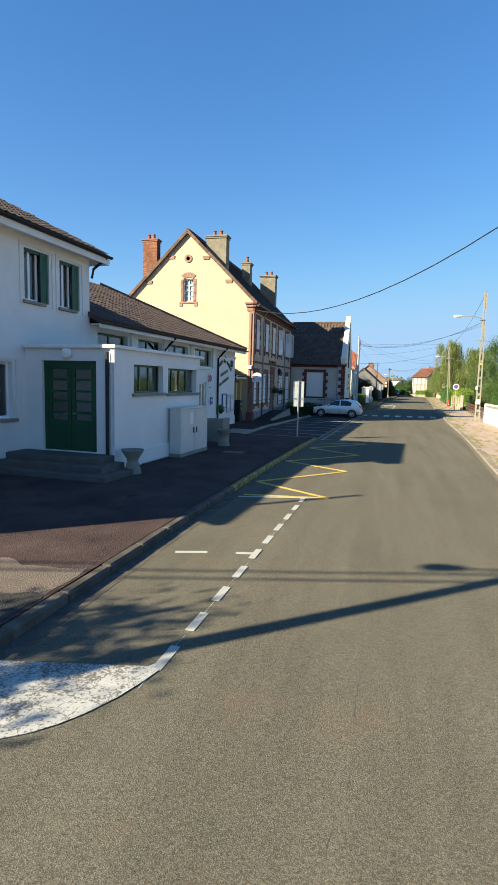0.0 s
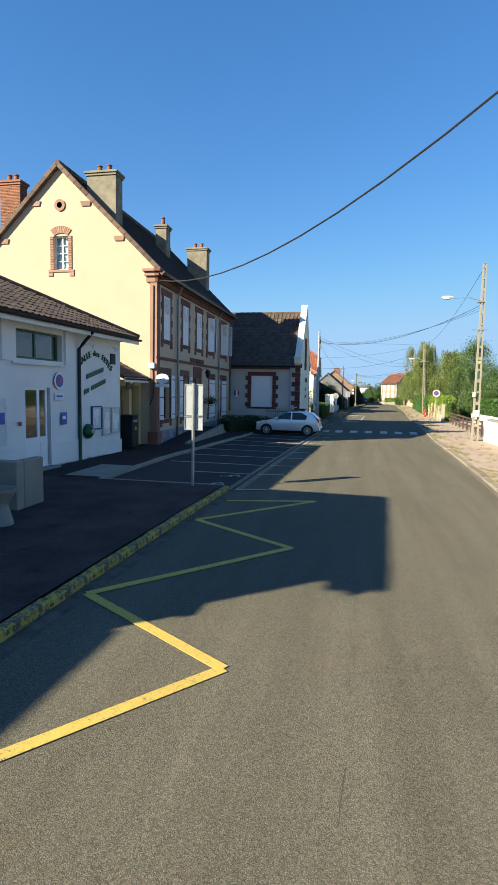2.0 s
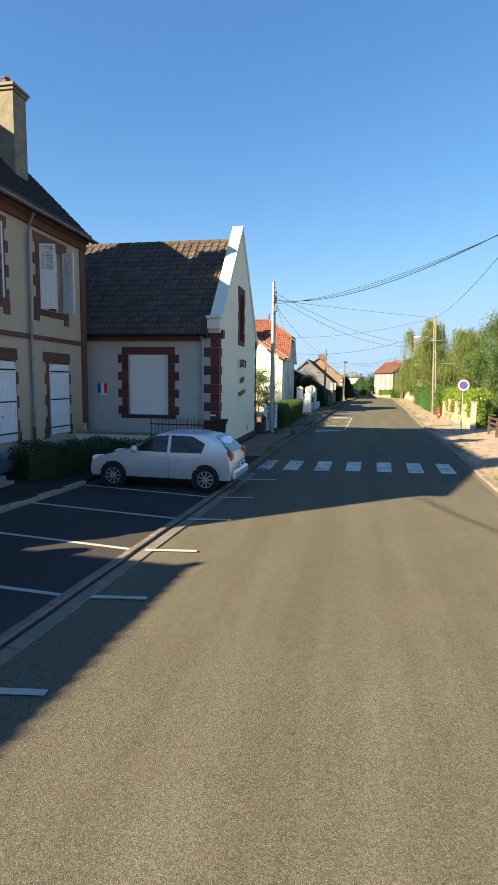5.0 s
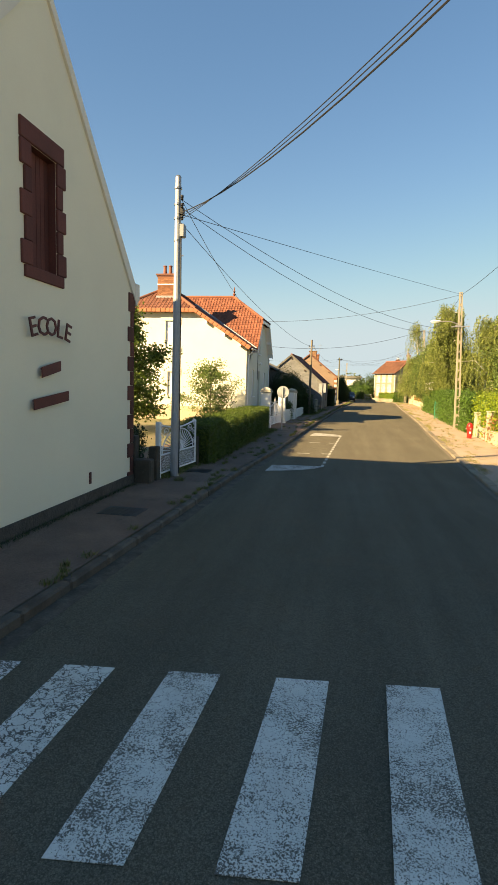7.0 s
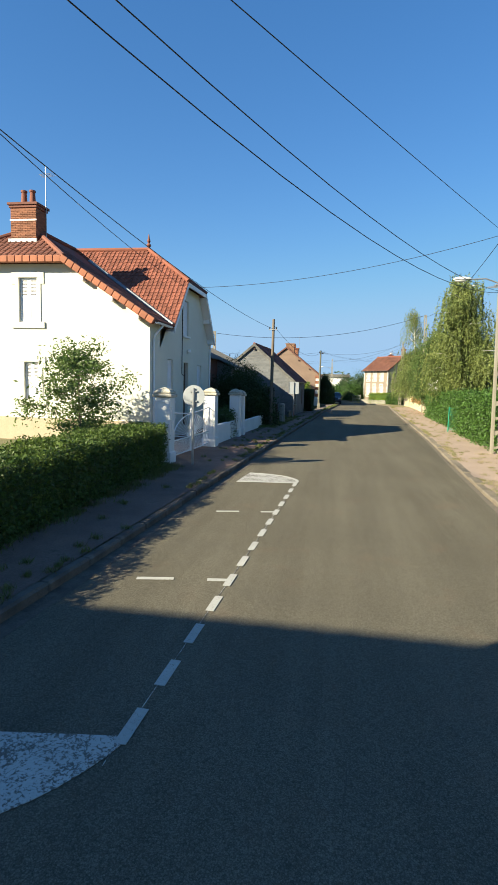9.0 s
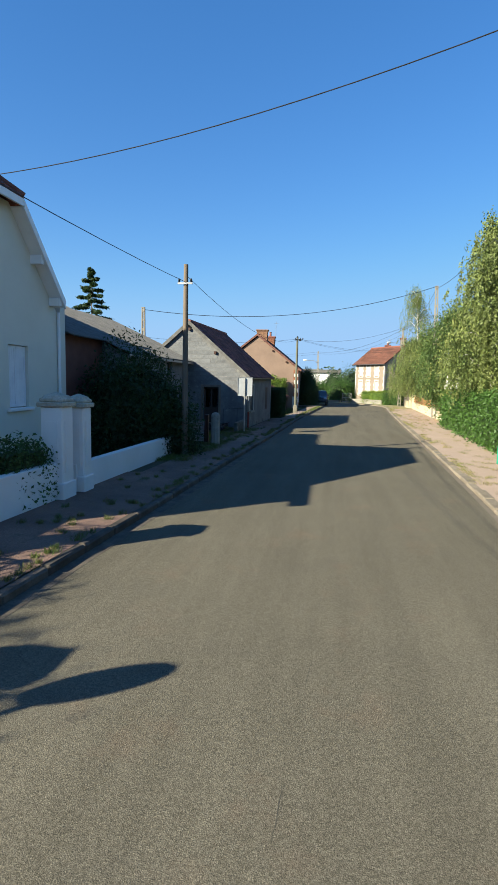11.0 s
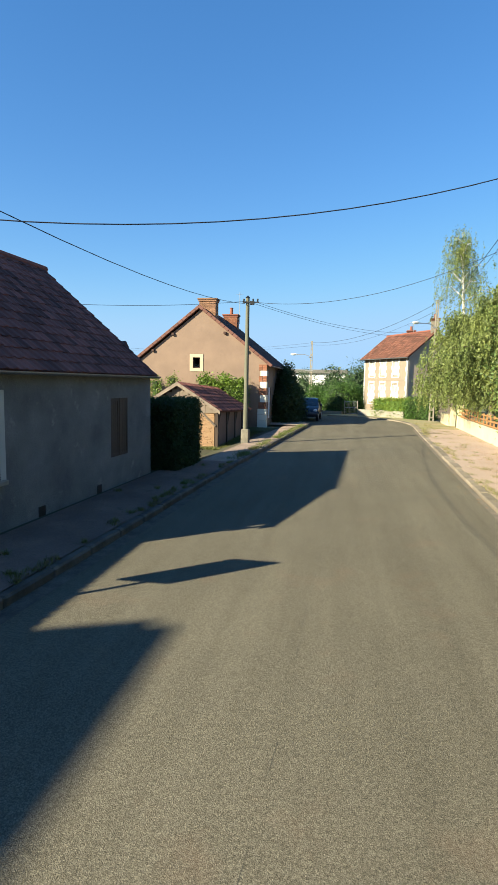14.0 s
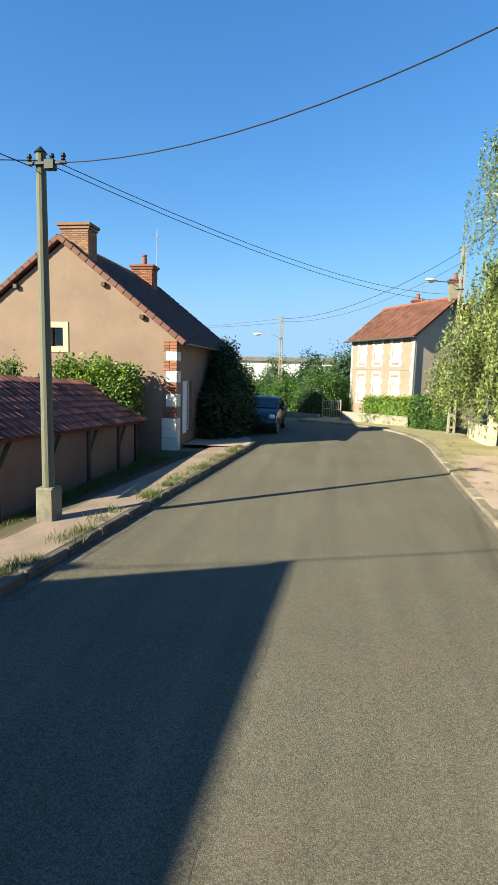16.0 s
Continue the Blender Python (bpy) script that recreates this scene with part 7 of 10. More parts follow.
gl = math.hypot(gy - ge, gr - gez)
tiles(white, [(gx0 - xin, 0), (gx0 - xin, gl * (ghz - gez) / (gr - gez)), (gxr - xin, gl), (0.05, gl), (6.2, 0)], slope((xin, ge, gez), (gx0, ge, gez), (xin, gy, gr)), 0.21, 0.25, REDTILE, limit=300, near=(6, 2))
gh = math.hypot(gx0 - gxr, gr - ghz)
tiles(white, [(0, 0), (2 * ghw, 0), (ghw, gh)], slope((gx0, gy - ghw, ghz), (gx0, gy + ghw, ghz), (gxr, gy, gr)), 0.25, 0.3, OLDRED, limit=60)
for a, b in (((gx0, gy - ghw, ghz + 0.04), (gxr, gy, gr + 0.06)), ((gx0, gy + ghw, ghz + 0.04), (gxr, gy, gr + 0.06)), ((gxr, gy, gr + 0.06), (xin, gy, gr + 0.06))):
    part("ridge_cap", rod([a, b], 0.1, 8), REDTILE, white)
vx = lambda z: (HXM + (HRZ - z) / hs, gy - (gr - z) / gs2, z + 0.06)
part("valley", rod([vx(4.95), vx(8.3)], 0.09, 6), ZINC, white)
fin = part("finial", lathe([(0.12, 0), (0.1, 0.1), (0.05, 0.15), (0.12, 0.24), (0.1, 0.3), (0.04, 0.36), (0.09, 0.46), (0.05, 0.56), (0.015, 0.8)], 14), POT, white)
fin.location = (gxr, gy, gr)
for sgn in (-1, 1):
    ya = gy + sgn * (gy - ge)
    part("barge_board", solid([(gx0 + 0.016, ya, gez - 0.02), (gx0 + 0.016, gy + sgn * ghw, ghz - 0.02), (gx0 + 0.016, gy + sgn * ghw, ghz - 0.26), (gx0 + 0.016, ya, gez - 0.26)], (-0.06, 0, 0)), WHITE, white)
    yb = gy + sgn * ghw
    part("soffit", solid([(gx0 - 0.05, ya, gez - 0.185), (WX + 0.003, ya, gez - 0.185), (WX + 0.003, yb, ghz - 0.185), (gx0 - 0.05, yb, ghz - 0.185)], (0, 0, -0.03)), WHITE, white)
    for f in (0.1, 0.55):
        y_, z_ = ya + (gy + sgn * ghw - ya) * f, gez + (ghz - gez) * f
        part("bracket", boxes((WX, gx0 - 0.05, y_ - 0.07, y_ + 0.07, z_ - 0.42, z_ - 0.2)), WHITE, white)
part("barge_board", boxes((gx0 - 0.05, gx0 + 0.014, gy - ghw, gy + ghw, ghz - 0.2, ghz - 0.02)), WHITE, white)
gutter(white, (xe + 0.06, hy, ze - 0.06), (xe + 0.06, 80.2, ze - 0.06), 0.07, material=WHITE)
pipe(white, [(xe + 0.05, 79.2, ze - 0.1), (WX + 0.1, 79.0, ze - 0.5), (WX + 0.06, 79.0, ze - 0.7), (WX + 0.06, 79.0, 0.2)], 0.045, WHITE)
pipe(white, [(WX + 0.06, 88.3, 4.6), (WX + 0.06, 88.3, 0.2)], 0.045, WHITE)
chimney(white, -10.4, -9.25, 79.7, 80.5, 7.9, 9.8, ORANGE_BRICK, 2, BRICK, 0.6, bricks=True)
part("flashing", boxes((-10.46, -9.19, 79.6, 79.7, 8.0, 8.35)), ZINC, white)
part("lime_band", boxes((-10.42, -9.23, 79.68, 79.7, 9.08, 9.14)), WHITE, white)
ant = thing("television_aerial", "thin metal television aerial on the chimney", "aerial", Matrix.Translation((-9.15, 80.3, 8.8)))
part("mast", rod([(0, 0, -0.6), (0, 0, 2.6)], 0.02, 6), STEEL, ant)
for k in range(4):
    part("rod", rod([(-0.3, 0.1 * k, 2.3), (0.3, 0.1 * k, 2.35)], 0.008, 5), STEEL, ant)


# gates, pillars and low wall
def pillar(x, y, h, s, label="white rendered gate pillar with a stone cap"):
    t = thing("gate_pillar", label, "gate pillar", Matrix.Translation((x, y, PZ)), "white gate pillars")
    part("shaft", boxes((-s, s, -s, s, -0.1, h), (-s - 0.04, s + 0.04, -s - 0.04, s + 0.04, -0.1, 0.35), bevel=0.02), RENDER_W, t)
    part("recess", boxes((s, s + 0.015, -s * 0.6, s * 0.6, 0.55, h - 0.3), (-s * 0.6, s * 0.6, -s - 0.015, -s, 0.55, h - 0.3)), RENDER_W, t)
    part("cap", boxes((-s - 0.06, s + 0.06, -s - 0.06, s + 0.06, h, h + 0.1), (-s - 0.02, s + 0.02, -s - 0.02, s + 0.02, h + 0.1, h + 0.18), bevel=0.02), mat("mossy_cap", (0.56, 0.53, 0.45), (0.36, 0.33, 0.25), scale=5, fine=40), t)
    tip_ = lathe([(s * 1.3, 0), (s * 1.1, 0.05), (0.03, 0.12)], 4)
    part("cap_tip", tip_, MATS["mossy_cap"], t).matrix_basis = pose(0, 0, h + 0.18, 0, 0, 45)


pillar(-1.95, 74.55, 2.05, 0.25), pillar(-1.62, 79.3, 2.02, 0.24), pillar(-1.45, 83.6, 1.95, 0.24), pillar(-1.35, 84.4, 1.9, 0.2)
gw = alone("garden_wall", boxes((-0.1, 0.1, 0, 4.05, -0.1, 0.78), (-0.1, 0.1, 4.6, 11.0, -0.1, 0.62), bevel=0.012), RENDER_W, "low white garden wall between the pillars", "wall")
gw.matrix_world = pose(-1.6, 79.55, PZ, 0, 0, -2.4)


def sunburst_gate(m, w, label, h=1.55):
    """A white iron gate: mesh panel below, rays from a half sun, scrolls at both sides and a sagging top rail."""
    g = thing("iron_gate", label, "gate", m, "white sunburst gates")
    part("frame", tube(tube(tube(rod([(0, 0, 0.1), (0, 0, h)], 0.03, 8), [(w, 0, 0.1), (w, 0, h)], 0.03, 8), [(0, 0, 0.12), (w, 0, 0.12)], 0.025, 8), [(0, 0, 0.6), (w, 0, 0.6)], 0.025, 8), WHITE, g)
    top = [(w * f, 0, h - 0.12 * math.sin(math.pi * f) ** 1.2) for f in (k / 16 for k in range(17))]
    part("top_rail", rod(top, 0.022, 6), WHITE, g)
    c = Vector((w / 2, 0, 0.62))
    rx, rz = w * 0.425, h - 0.78
    part("outer_arch", rod([(c.x + rx * math.cos(t), 0, c.z + rz * math.sin(t)) for t in (math.pi * k / 28 for k in range(29))], 0.018, 6), WHITE, g)
    for r in (0.17, 0.23):
        part("half_sun", rod([(c.x + r * math.cos(t), 0, c.z + r * math.sin(t)) for t in (math.pi * k / 12 for k in range(13))], 0.016, 6), WHITE, g)
    for k in range(1, 20):
        t = math.pi * k / 20
        e = Vector((rx * math.cos(t), 0, rz * math.sin(t)))
        part("ray", rod([c + e.normalized() * 0.23, c + e], 0.012, 6), WHITE, g)
    for s0, sgn in ((0.12, 1), (w - 0.12, -1)):
        for z0, r0 in ((0.78, 0.1), (1.06, 0.15), (1.34, 0.12)):
            part("scroll", rod([(s0 + sgn * r0 * (1 - q / 16) * math.cos(q * 0.7), 0, z0 + r0 * (1 - q / 16) * math.sin(q * 0.7)) for q in range(15)], 0.01, 5), WHITE, g)
    for s0, sgn in ((0.42, 1), (w - 0.42, -1)):
        part("scroll", rod([(s0 + sgn * 0.17 * (1 - q / 16) * math.cos(q * 0.7), 0, h - 0.22 + 0.14 * (1 - q / 16) * math.sin(q * 0.7)) for q in range(15)], 0.012, 5), WHITE, g)
    mesh_ = bmesh.new()
    n = int(w / 0.07)
    for k in range(n):
        x = w * k / n
        tube(mesh_, [(x, 0, 0.13), (min(x + 0.45, w), 0, 0.13 + min(0.45, w - x))], 0.004, 4, False)
        tube(mesh_, [(w - x, 0, 0.13), (max(w - x - 0.45, 0), 0, 0.13 + min(0.45, w - x))], 0.004, 4, False)
    part("wire_mesh", mesh_, WHITE, g)["kind"] = "stuff"
    part("middle_post", boxes((w / 2 - 0.03, w / 2 + 0.03, -0.03, 0.03, 0.08, 1.5), bevel=0.008), WHITE, g)
    part("spear", lathe([(0.03, 0), (0.05, 0.05), (0.02, 0.1), (0.004, 0.2)], 8), WHITE, g).location = (w / 2, 0, 1.5)
    return g


sunburst_gate(Matrix.Translation((-1.9, 74.85, PZ)) @ pose(0, 0, 0, 0, 0, 86.5), 4.2, "white iron sunburst gate between two pillars")
g2 = sunburst_gate(Matrix.Translation((-2.25, 57.75, PZ)) @ pose(0, 0, 0, 0, 0, 84), 2.5, "white iron sunburst gate beside the utility pole", 1.4)
part("white_stile", boxes((-0.1, 0.02, -0.06, 0.06, 0, 1.5), bevel=0.01), WHITE, g2)
MOSSY = mat("mossy_brown_concrete", (0.085, 0.07, 0.055), (0.05, 0.045, 0.034), scale=3, fine=40, bump=0.7, stains=(0.14, 0.125, 0.1))
cw = thing("concrete_fence", "dark mossy concrete panel fence and post beside the school", "fence")
for k, (x, y) in enumerate(((-2.75, 57.2), (-2.3, 57.55), (-2.05, 60.4))):
    part("post", boxes((x - 0.12, x + 0.12, y - 0.12, y + 0.12, 0, 1.0 if k else 1.3), bevel=0.02), MOSSY, cw)
part("panel", boxes((-4.6, -2.85, 57.15, 57.25, 0, 0.95)), MOSSY, cw)
part("low_block", boxes((-2.65, -2.2, 57.0, 57.3, 0, 0.72), bevel=0.03), MOSSY, cw)
no_r = thing("round_sign", "round road sign on a steel post seen from behind", "road sign", Matrix.Translation((-1.0, 74.4, PZ)))
part("post", rod([(0, 0, -0.05), (0, 0, 2.35)], 0.035, 10), STEEL, no_r)
q = part("disc", disc(0.34, 0.02), BACK, no_r)
q.matrix_basis = Matrix.Translation((0, 0.04, 2.1)) @ pose(0, 0, 0, -90, 0, 0)
for z in (1.95, 2.25):
    part("clamp", boxes((-0.12, 0.12, 0.0, 0.035, z - 0.02, z + 0.02)), STEEL, no_r)

hedge("clipped_hedge", "clipped privet hedge with sunlit yellow-green top", [(-2.1, 60.7), (-2.15, 67), (-2.25, 73.9)], 1.1, 1.4, 1.32, 60000, 0.035, leaf_mat("privet_leaf", (0.10, 0.15, 0.025), (0.055, 0.10, 0.02)), 3, category="hedge", wild=0.045)
hedge("yard_hedge", "dark hedge at the back of the front garden", [(-8.5, 58.3), (-3.0, 57.9)], 0.9, 1.4, 1.4, 12000, 0.04, LEAF_DARK, 5)
VINE_L = leaf_mat("fruit_leaf", (0.13, 0.19, 0.03), (0.08, 0.13, 0.025))
tree("fruit_tree", "broad fruit tree with drooping green leaves in the garden", (-9.2, 70.0, 0.1), 5.9, (2.75, 2.5, 0.5), 0.15, 24000, 0.105, VINE_L, 14, limbs=15, clump=0.62)
tree("shrub", "young light green shrub before the white house wall", (-5.7, 76.3, 0.1), 3.5, (1.9, 1.5, 0.3), 0.05, 8000, 0.07, leaf_mat("shrub_leaf", (0.13, 0.19, 0.05), (0.08, 0.14, 0.03)), 12, limbs=13, category="shrub", clump=0.7)
hedge("rose_bush", "small flowering bush on the garden wall", [(-1.85, 82.1), (-1.7, 83.1)], 0.6, 1.25, 1.4, 3000, 0.04, LEAF, 15, category="bush", wild=0.1)


# ---- brick lean-to, dark bush, grey house and workshop ----
lean = thing("brick_shed", "red brick lean-to with a grey corrugated roof", "shed")
part("wall", wall((-4.4, 89.6), (-4.4, 96.5), 0, 4.1), BRICK, lean)
part("wall", wall((-10, 89.6), (-4.4, 89.6), 0, 4.1), BRICK, lean)
part("wall", wall((-4.4, 96.5), (-10, 96.5), 0, 4.1), BRICK, lean)


def corrugated(parent, a, b, up, pitch=0.18, amp=0.03, material=None, name="corrugated_roof"):
    """A wavy sheet: waves run up the slope."""
    m = slope(a, b, up)
    w, h = (Vector(b) - Vector(a)).length, (Vector(up) - Vector(a)).length
    bm = bmesh.new()
    n = int(w / pitch * 6)
    rows = [[bm.verts.new((w * k / n, y, amp * math.sin(k * math.tau / 6) + dz)) for k in range(n + 1)] for y, dz in ((0, 0), (h, 0), (h, -0.02), (0, -0.02))]
    for r0, r1 in zip(rows, rows[1:] + rows[:1]):
        for k in range(n):
            bm.faces.new((r0[k], r0[k + 1], r1[k + 1], r1[k]))
    ob = part(name, bm, material, parent)
    ob.matrix_basis = m
    return ob


FIBRO = mat("fibre_cement", (0.185, 0.178, 0.165), (0.11, 0.107, 0.10), scale=2.2, fine=30, stains=(0.075, 0.07, 0.058))
corrugated(lean, (-4.0, 89.4, 4.05), (-4.0, 96.7, 4.05), (-8, 89.4, 5.9), material=FIBRO)
bush("dark_bush", "large rounded dark evergreen bush over the pavement edge", (-2.55, 90.9, 0), (2.35, 1.7, 3.75), 48000, 0.06, LEAF_DARK, 21, lumps=44, wild=0.07)

grey = thing("grey_house", "grey cement rendered house with a brown tiled roof", "house", Matrix.Translation((-0.15, 101.4, 0)) @ Matrix.Rotation(radians(-2.8), 4, "Z") @ Matrix.Translation((0.15, -101.4, 0)))
VINE = leaf_mat("vine_leaf", (0.16, 0.24, 0.03), (0.09, 0.16, 0.025))
AGED = mat("aged_render", (0.225, 0.226, 0.224), (0.125, 0.126, 0.13), scale=1.1, fine=48, bump=0.8, depth=0.015, mix=0.6, stains=(0.27, 0.265, 0.25))
GX, GS, GN, GB, GE, GA = -0.15, 101.4, 109.35, -6.7, 2.86, 5.66
GXM = (GX + GB) / 2
gsl = (GA - GE) / (GX - GXM)
gcut = [((GX, GS, GE), Vector((gsl, 0, 1))), ((GB, GS, GE), Vector((-gsl, 0, 1)))]
gd = (-2.62 - GB, -1.74 - GB, 0.34, 2.28)
part("wall", wall((GB, GS), (GX, GS), -0.3, GA, [gd], cuts=gcut), AGED, grey)
part("wall", wall((GX, GN), (GB, GN), -0.3, GA, cuts=gcut), AGED, grey)
gwin = [(102.15 - GS, 103.05 - GS, 1.0, 2.4), (107.0 - GS, 107.9 - GS, 0.85, 2.26)]
part("wall", wall((GX, GS), (GX, GN), -0.3, GE, gwin), AGED, grey)
part("wall", wall((GB, GN), (GB, GS), -0.3, GE), AGED, grey)
gem = street_wall(GX, GS)
BROWN_DOOR = mat("dark_brown_door_paint", (0.075, 0.045, 0.034), (0.05, 0.03, 0.024), rough=0.65, scale=4, fine=50, stretch=(1, 1, 0.2), bump=0.2)
OLDWOOD = mat("weathered_wood", (0.25, 0.20, 0.155), (0.17, 0.135, 0.105), scale=4, fine=60, stretch=(1, 1, 0.15), spread=0.1)
window(grey, gem, *gwin[0], OLDWOOD, cols=2, rows=3, inset=0.12, bar=0.06, sill=CONC)
w = window(grey, gem, *gwin[1], OLDWOOD, cols=2, rows=2, inset=0.16, bar=0.05)
shutter(w, gem, gwin[1][0], (gwin[1][0] + gwin[1][1]) / 2 - 0.01, gwin[1][2], gwin[1][3], 0.0, False, material=BROWN_DOOR)
shutter(w, gem, (gwin[1][0] + gwin[1][1]) / 2 + 0.01, gwin[1][1], gwin[1][2], gwin[1][3], 0.0, False, material=BROWN_DOOR)
part("surround", boxes((gwin[0][0] - 0.1, gwin[0][0], -0.03, 0, gwin[0][2] - 0.1, gwin[0][3] + 0.1), (gwin[0][1], gwin[0][1] + 0.14, -0.03, 0, gwin[0][2] - 0.1, gwin[0][3] + 0.1), (gwin[0][0], gwin[0][1], -0.03, 0, gwin[0][3], gwin[0][3] + 0.1)), GREY_RENDER, w).matrix_basis = Matrix()
gsm = wall_pose((GB, GS), (GX, GS))
GABLE = mat("bare_block_render", (0.20, 0.208, 0.215), (0.135, 0.14, 0.147), scale=2.2, fine=42, bump=0.9, depth=0.02, mix=0.6, spread=0.09, stains=(0.12, 0.12, 0.118))
rnd = random.Random(17)
course, z = [], 2.42
while z < GA - 0.35:
    half = (GA - z - 0.24) / gsl - 0.12
    mid = GXM - GB
    u = mid - half
    while u < mid + half - 0.15:
        e = min(mid + half, u + rnd.uniform(1.2, 3.4))
        if not (gd[0] - 0.2 < e and u < gd[1] + 0.2 and z < gd[3] + 0.15):
            course.append((u, e - 0.006, z, z + 0.219))
        u = e
    z += 0.228
blocks(grey, gsm, course, GABLE, 0.004, "block")
q = part("door", boxes((gd[0], gd[0] + 0.1, 0.16, 0.22, gd[2], gd[3]), (gd[1] - 0.1, gd[1], 0.16, 0.22, gd[2], gd[3]), (gd[0] + 0.1, gd[1] - 0.1, 0.16, 0.22, gd[2], gd[2] + 0.85), (gd[0] + 0.1, gd[1] - 0.1, 0.16, 0.22, gd[3] - 0.1, gd[3]), ((gd[0] + gd[1]) / 2 - 0.04, (gd[0] + gd[1]) / 2 + 0.04, 0.16, 0.22, gd[2] + 0.85, gd[3] - 0.1), (gd[0] + 0.18, gd[1] - 0.18, 0.145, 0.16, gd[2] + 0.12, gd[2] + 0.7)), BROWN_DOOR, grey, "old brown half-glazed double door")
q.matrix_basis = gsm
pane(q, gd[0] + 0.1, gd[1] - 0.1, gd[2] + 0.85, gd[3] - 0.1, 0.19)
part("door_frame", boxes((gd[0] - 0.12, gd[0], -0.03, 0.1, gd[2], gd[3] + 0.12), (gd[1], gd[1] + 0.12, -0.03, 0.1, gd[2], gd[3] + 0.12), (gd[0], gd[1], -0.03, 0.1, gd[3], gd[3] + 0.12)), OLDWOOD, q)
part("door_step", boxes((-3.2, -1.2, GS - 0.9, GS - 0.002, -0.3, 0.34), bevel=0.02), mat("mossy_step", (0.07, 0.065, 0.055), (0.04, 0.042, 0.03), scale=3, fine=40, bump=0.6), grey)
part("hand_rail", tube(rod([(-1.25, GS - 0.85, 0.3), (-1.25, GS - 0.85, 1.15), (-0.5, GS - 0.85, 1.2), (-0.5, GS - 0.85, 0.1)], 0.018, 6), [(-0.5, GS - 0.85, 1.2), (-0.3, GS - 0.1, 1.2)], 0.018, 6), DARKMETAL, grey)
# solid plates, coloured dark as the shade inside air holes
for y in (104.1, 106.3):
    part("air_hole", boxes((GX - 0.05, GX + 0.004, y, y + 0.22, 0.1, 0.3)), DARKMETAL, grey)
geo_ = 0.17
gxe = GX + geo_
gze = GE - geo_ * gsl + 0.12
BROWNTILE = mat("brown_red_tile", (0.24, 0.082, 0.06), (0.135, 0.05, 0.04), scale=1.3, fine=30, spread=0.45, stains=(0.09, 0.05, 0.04))
for sgn in (1, -1):
    x = GXM + sgn * (gxe - GXM)
    part("roof", slab((x, GS - 0.12, gze), (x, GN + 0.12, gze), (GXM, GN + 0.12, GA + 0.12), (GXM, GS - 0.12, GA + 0.12), 0.1), BROWNTILE, grey)
grl = math.hypot(gxe - GXM, GA + 0.12 - gze)
tiles(grey, [(0, 0), (GN - GS + 0.24, 0), (GN - GS + 0.24, grl), (0, grl)], slope((gxe, GS - 0.12, gze), (gxe, GN + 0.12, gze), (GXM, GS - 0.12, GA + 0.12)), 0.26, 0.31, BROWNTILE, limit=300, near=(0, 1))
for sgn in (1, -1):
    x = GXM + sgn * (gxe - GXM)
    part("verge_board", solid([(x, GS - 0.16, gze + 0.05), (GXM, GS - 0.16, GA + 0.17), (GXM, GS - 0.16, GA - 0.06), (x, GS - 0.16, gze - 0.16)], (0, 0.06, 0)), mat("old_verge_mortar", (0.17, 0.165, 0.155), (0.09, 0.088, 0.085), scale=3, fine=40, bump=0.8, stains=(0.06, 0.058, 0.05)), grey)
part("ridge_cap", rod([(GXM, GS - 0.14, GA + 0.14), (GXM, GN + 0.12, GA + 0.14)], 0.1, 8), BROWNTILE, grey)
for x in (-1.95, -3.4):
    part("purlin_end", boxes((x - 0.06, x + 0.06, GS - 0.12, GS, GA - abs(x - GXM) * gsl - 0.34, GA - abs(x - GXM) * gsl - 0.2)), DARKWOOD, grey)
gutter(grey, (gxe + 0.05, GS - 0.1, gze - 0.02), (gxe + 0.05, GN + 0.1, gze - 0.02), 0.06)
pipe(grey, [(gxe + 0.04, GS + 0.05, gze - 0.06), (GX + 0.16, GS + 0.04, 2.4), (GX + 0.07, GS + 0.04, 2.3), (GX + 0.07, GS + 0.04, 1.0)], 0.045, ZINC)
pipe(grey, [(GX + 0.07, GS + 0.04, 1.0), (GX + 0.07, GS + 0.04, 0.05)], 0.052, mat("red_lead_pipe", (0.28, 0.05, 0.035), (0.22, 0.04, 0.03), rough=0.5))

work = thing("workshop", "grey rendered workshop with corrugated roof and old windows", "workshop")
LX = -3.5
LW = [(95.2, 96.6, 1.0, 2.3), (98.3, 99.15, 0.45, 2.3), (99.9, 101.0, 0.86, 2.3), (97.85, 98.65, 2.68, 3.48)]
LW = [(a - 89.0 - 8.0, b - 97.0, c, e) for a, b, c, e in LW if a > 97.5]
part("wall", wall((LX, 97.0), (LX, GS + 0.16), -0.3, 3.6, LW), AGED, work)
part("wall", wall((LX, 92.5), (LX, 97.0), -0.3, 3.6, [(2.7, 4.1, 1.0, 2.3)]), AGED, work)
part("wall", wall((-9, 92.5), (LX, 92.5), -0.3, 3.6), AGED, work)
part("wall", wall((-9, GS - 0.002), (-9, 92.5), -0.3, 3.6), AGED, work)
lm = street_wall(LX, 97.0)
window(work, lm, *LW[1], OLDWOOD, cols=3, rows=2, inset=0.15, bar=0.05, sill=CONC)
window(work, lm, *LW[2], OLDWOOD, cols=2, rows=2, inset=0.15, bar=0.05, sill=CONC)
window(work, street_wall(LX, 92.5), 2.7, 4.1, 1.0, 2.3, OLDWOOD, cols=3, rows=2, inset=0.15, bar=0.05, sill=CONC)
a, b, c, e = LW[0]
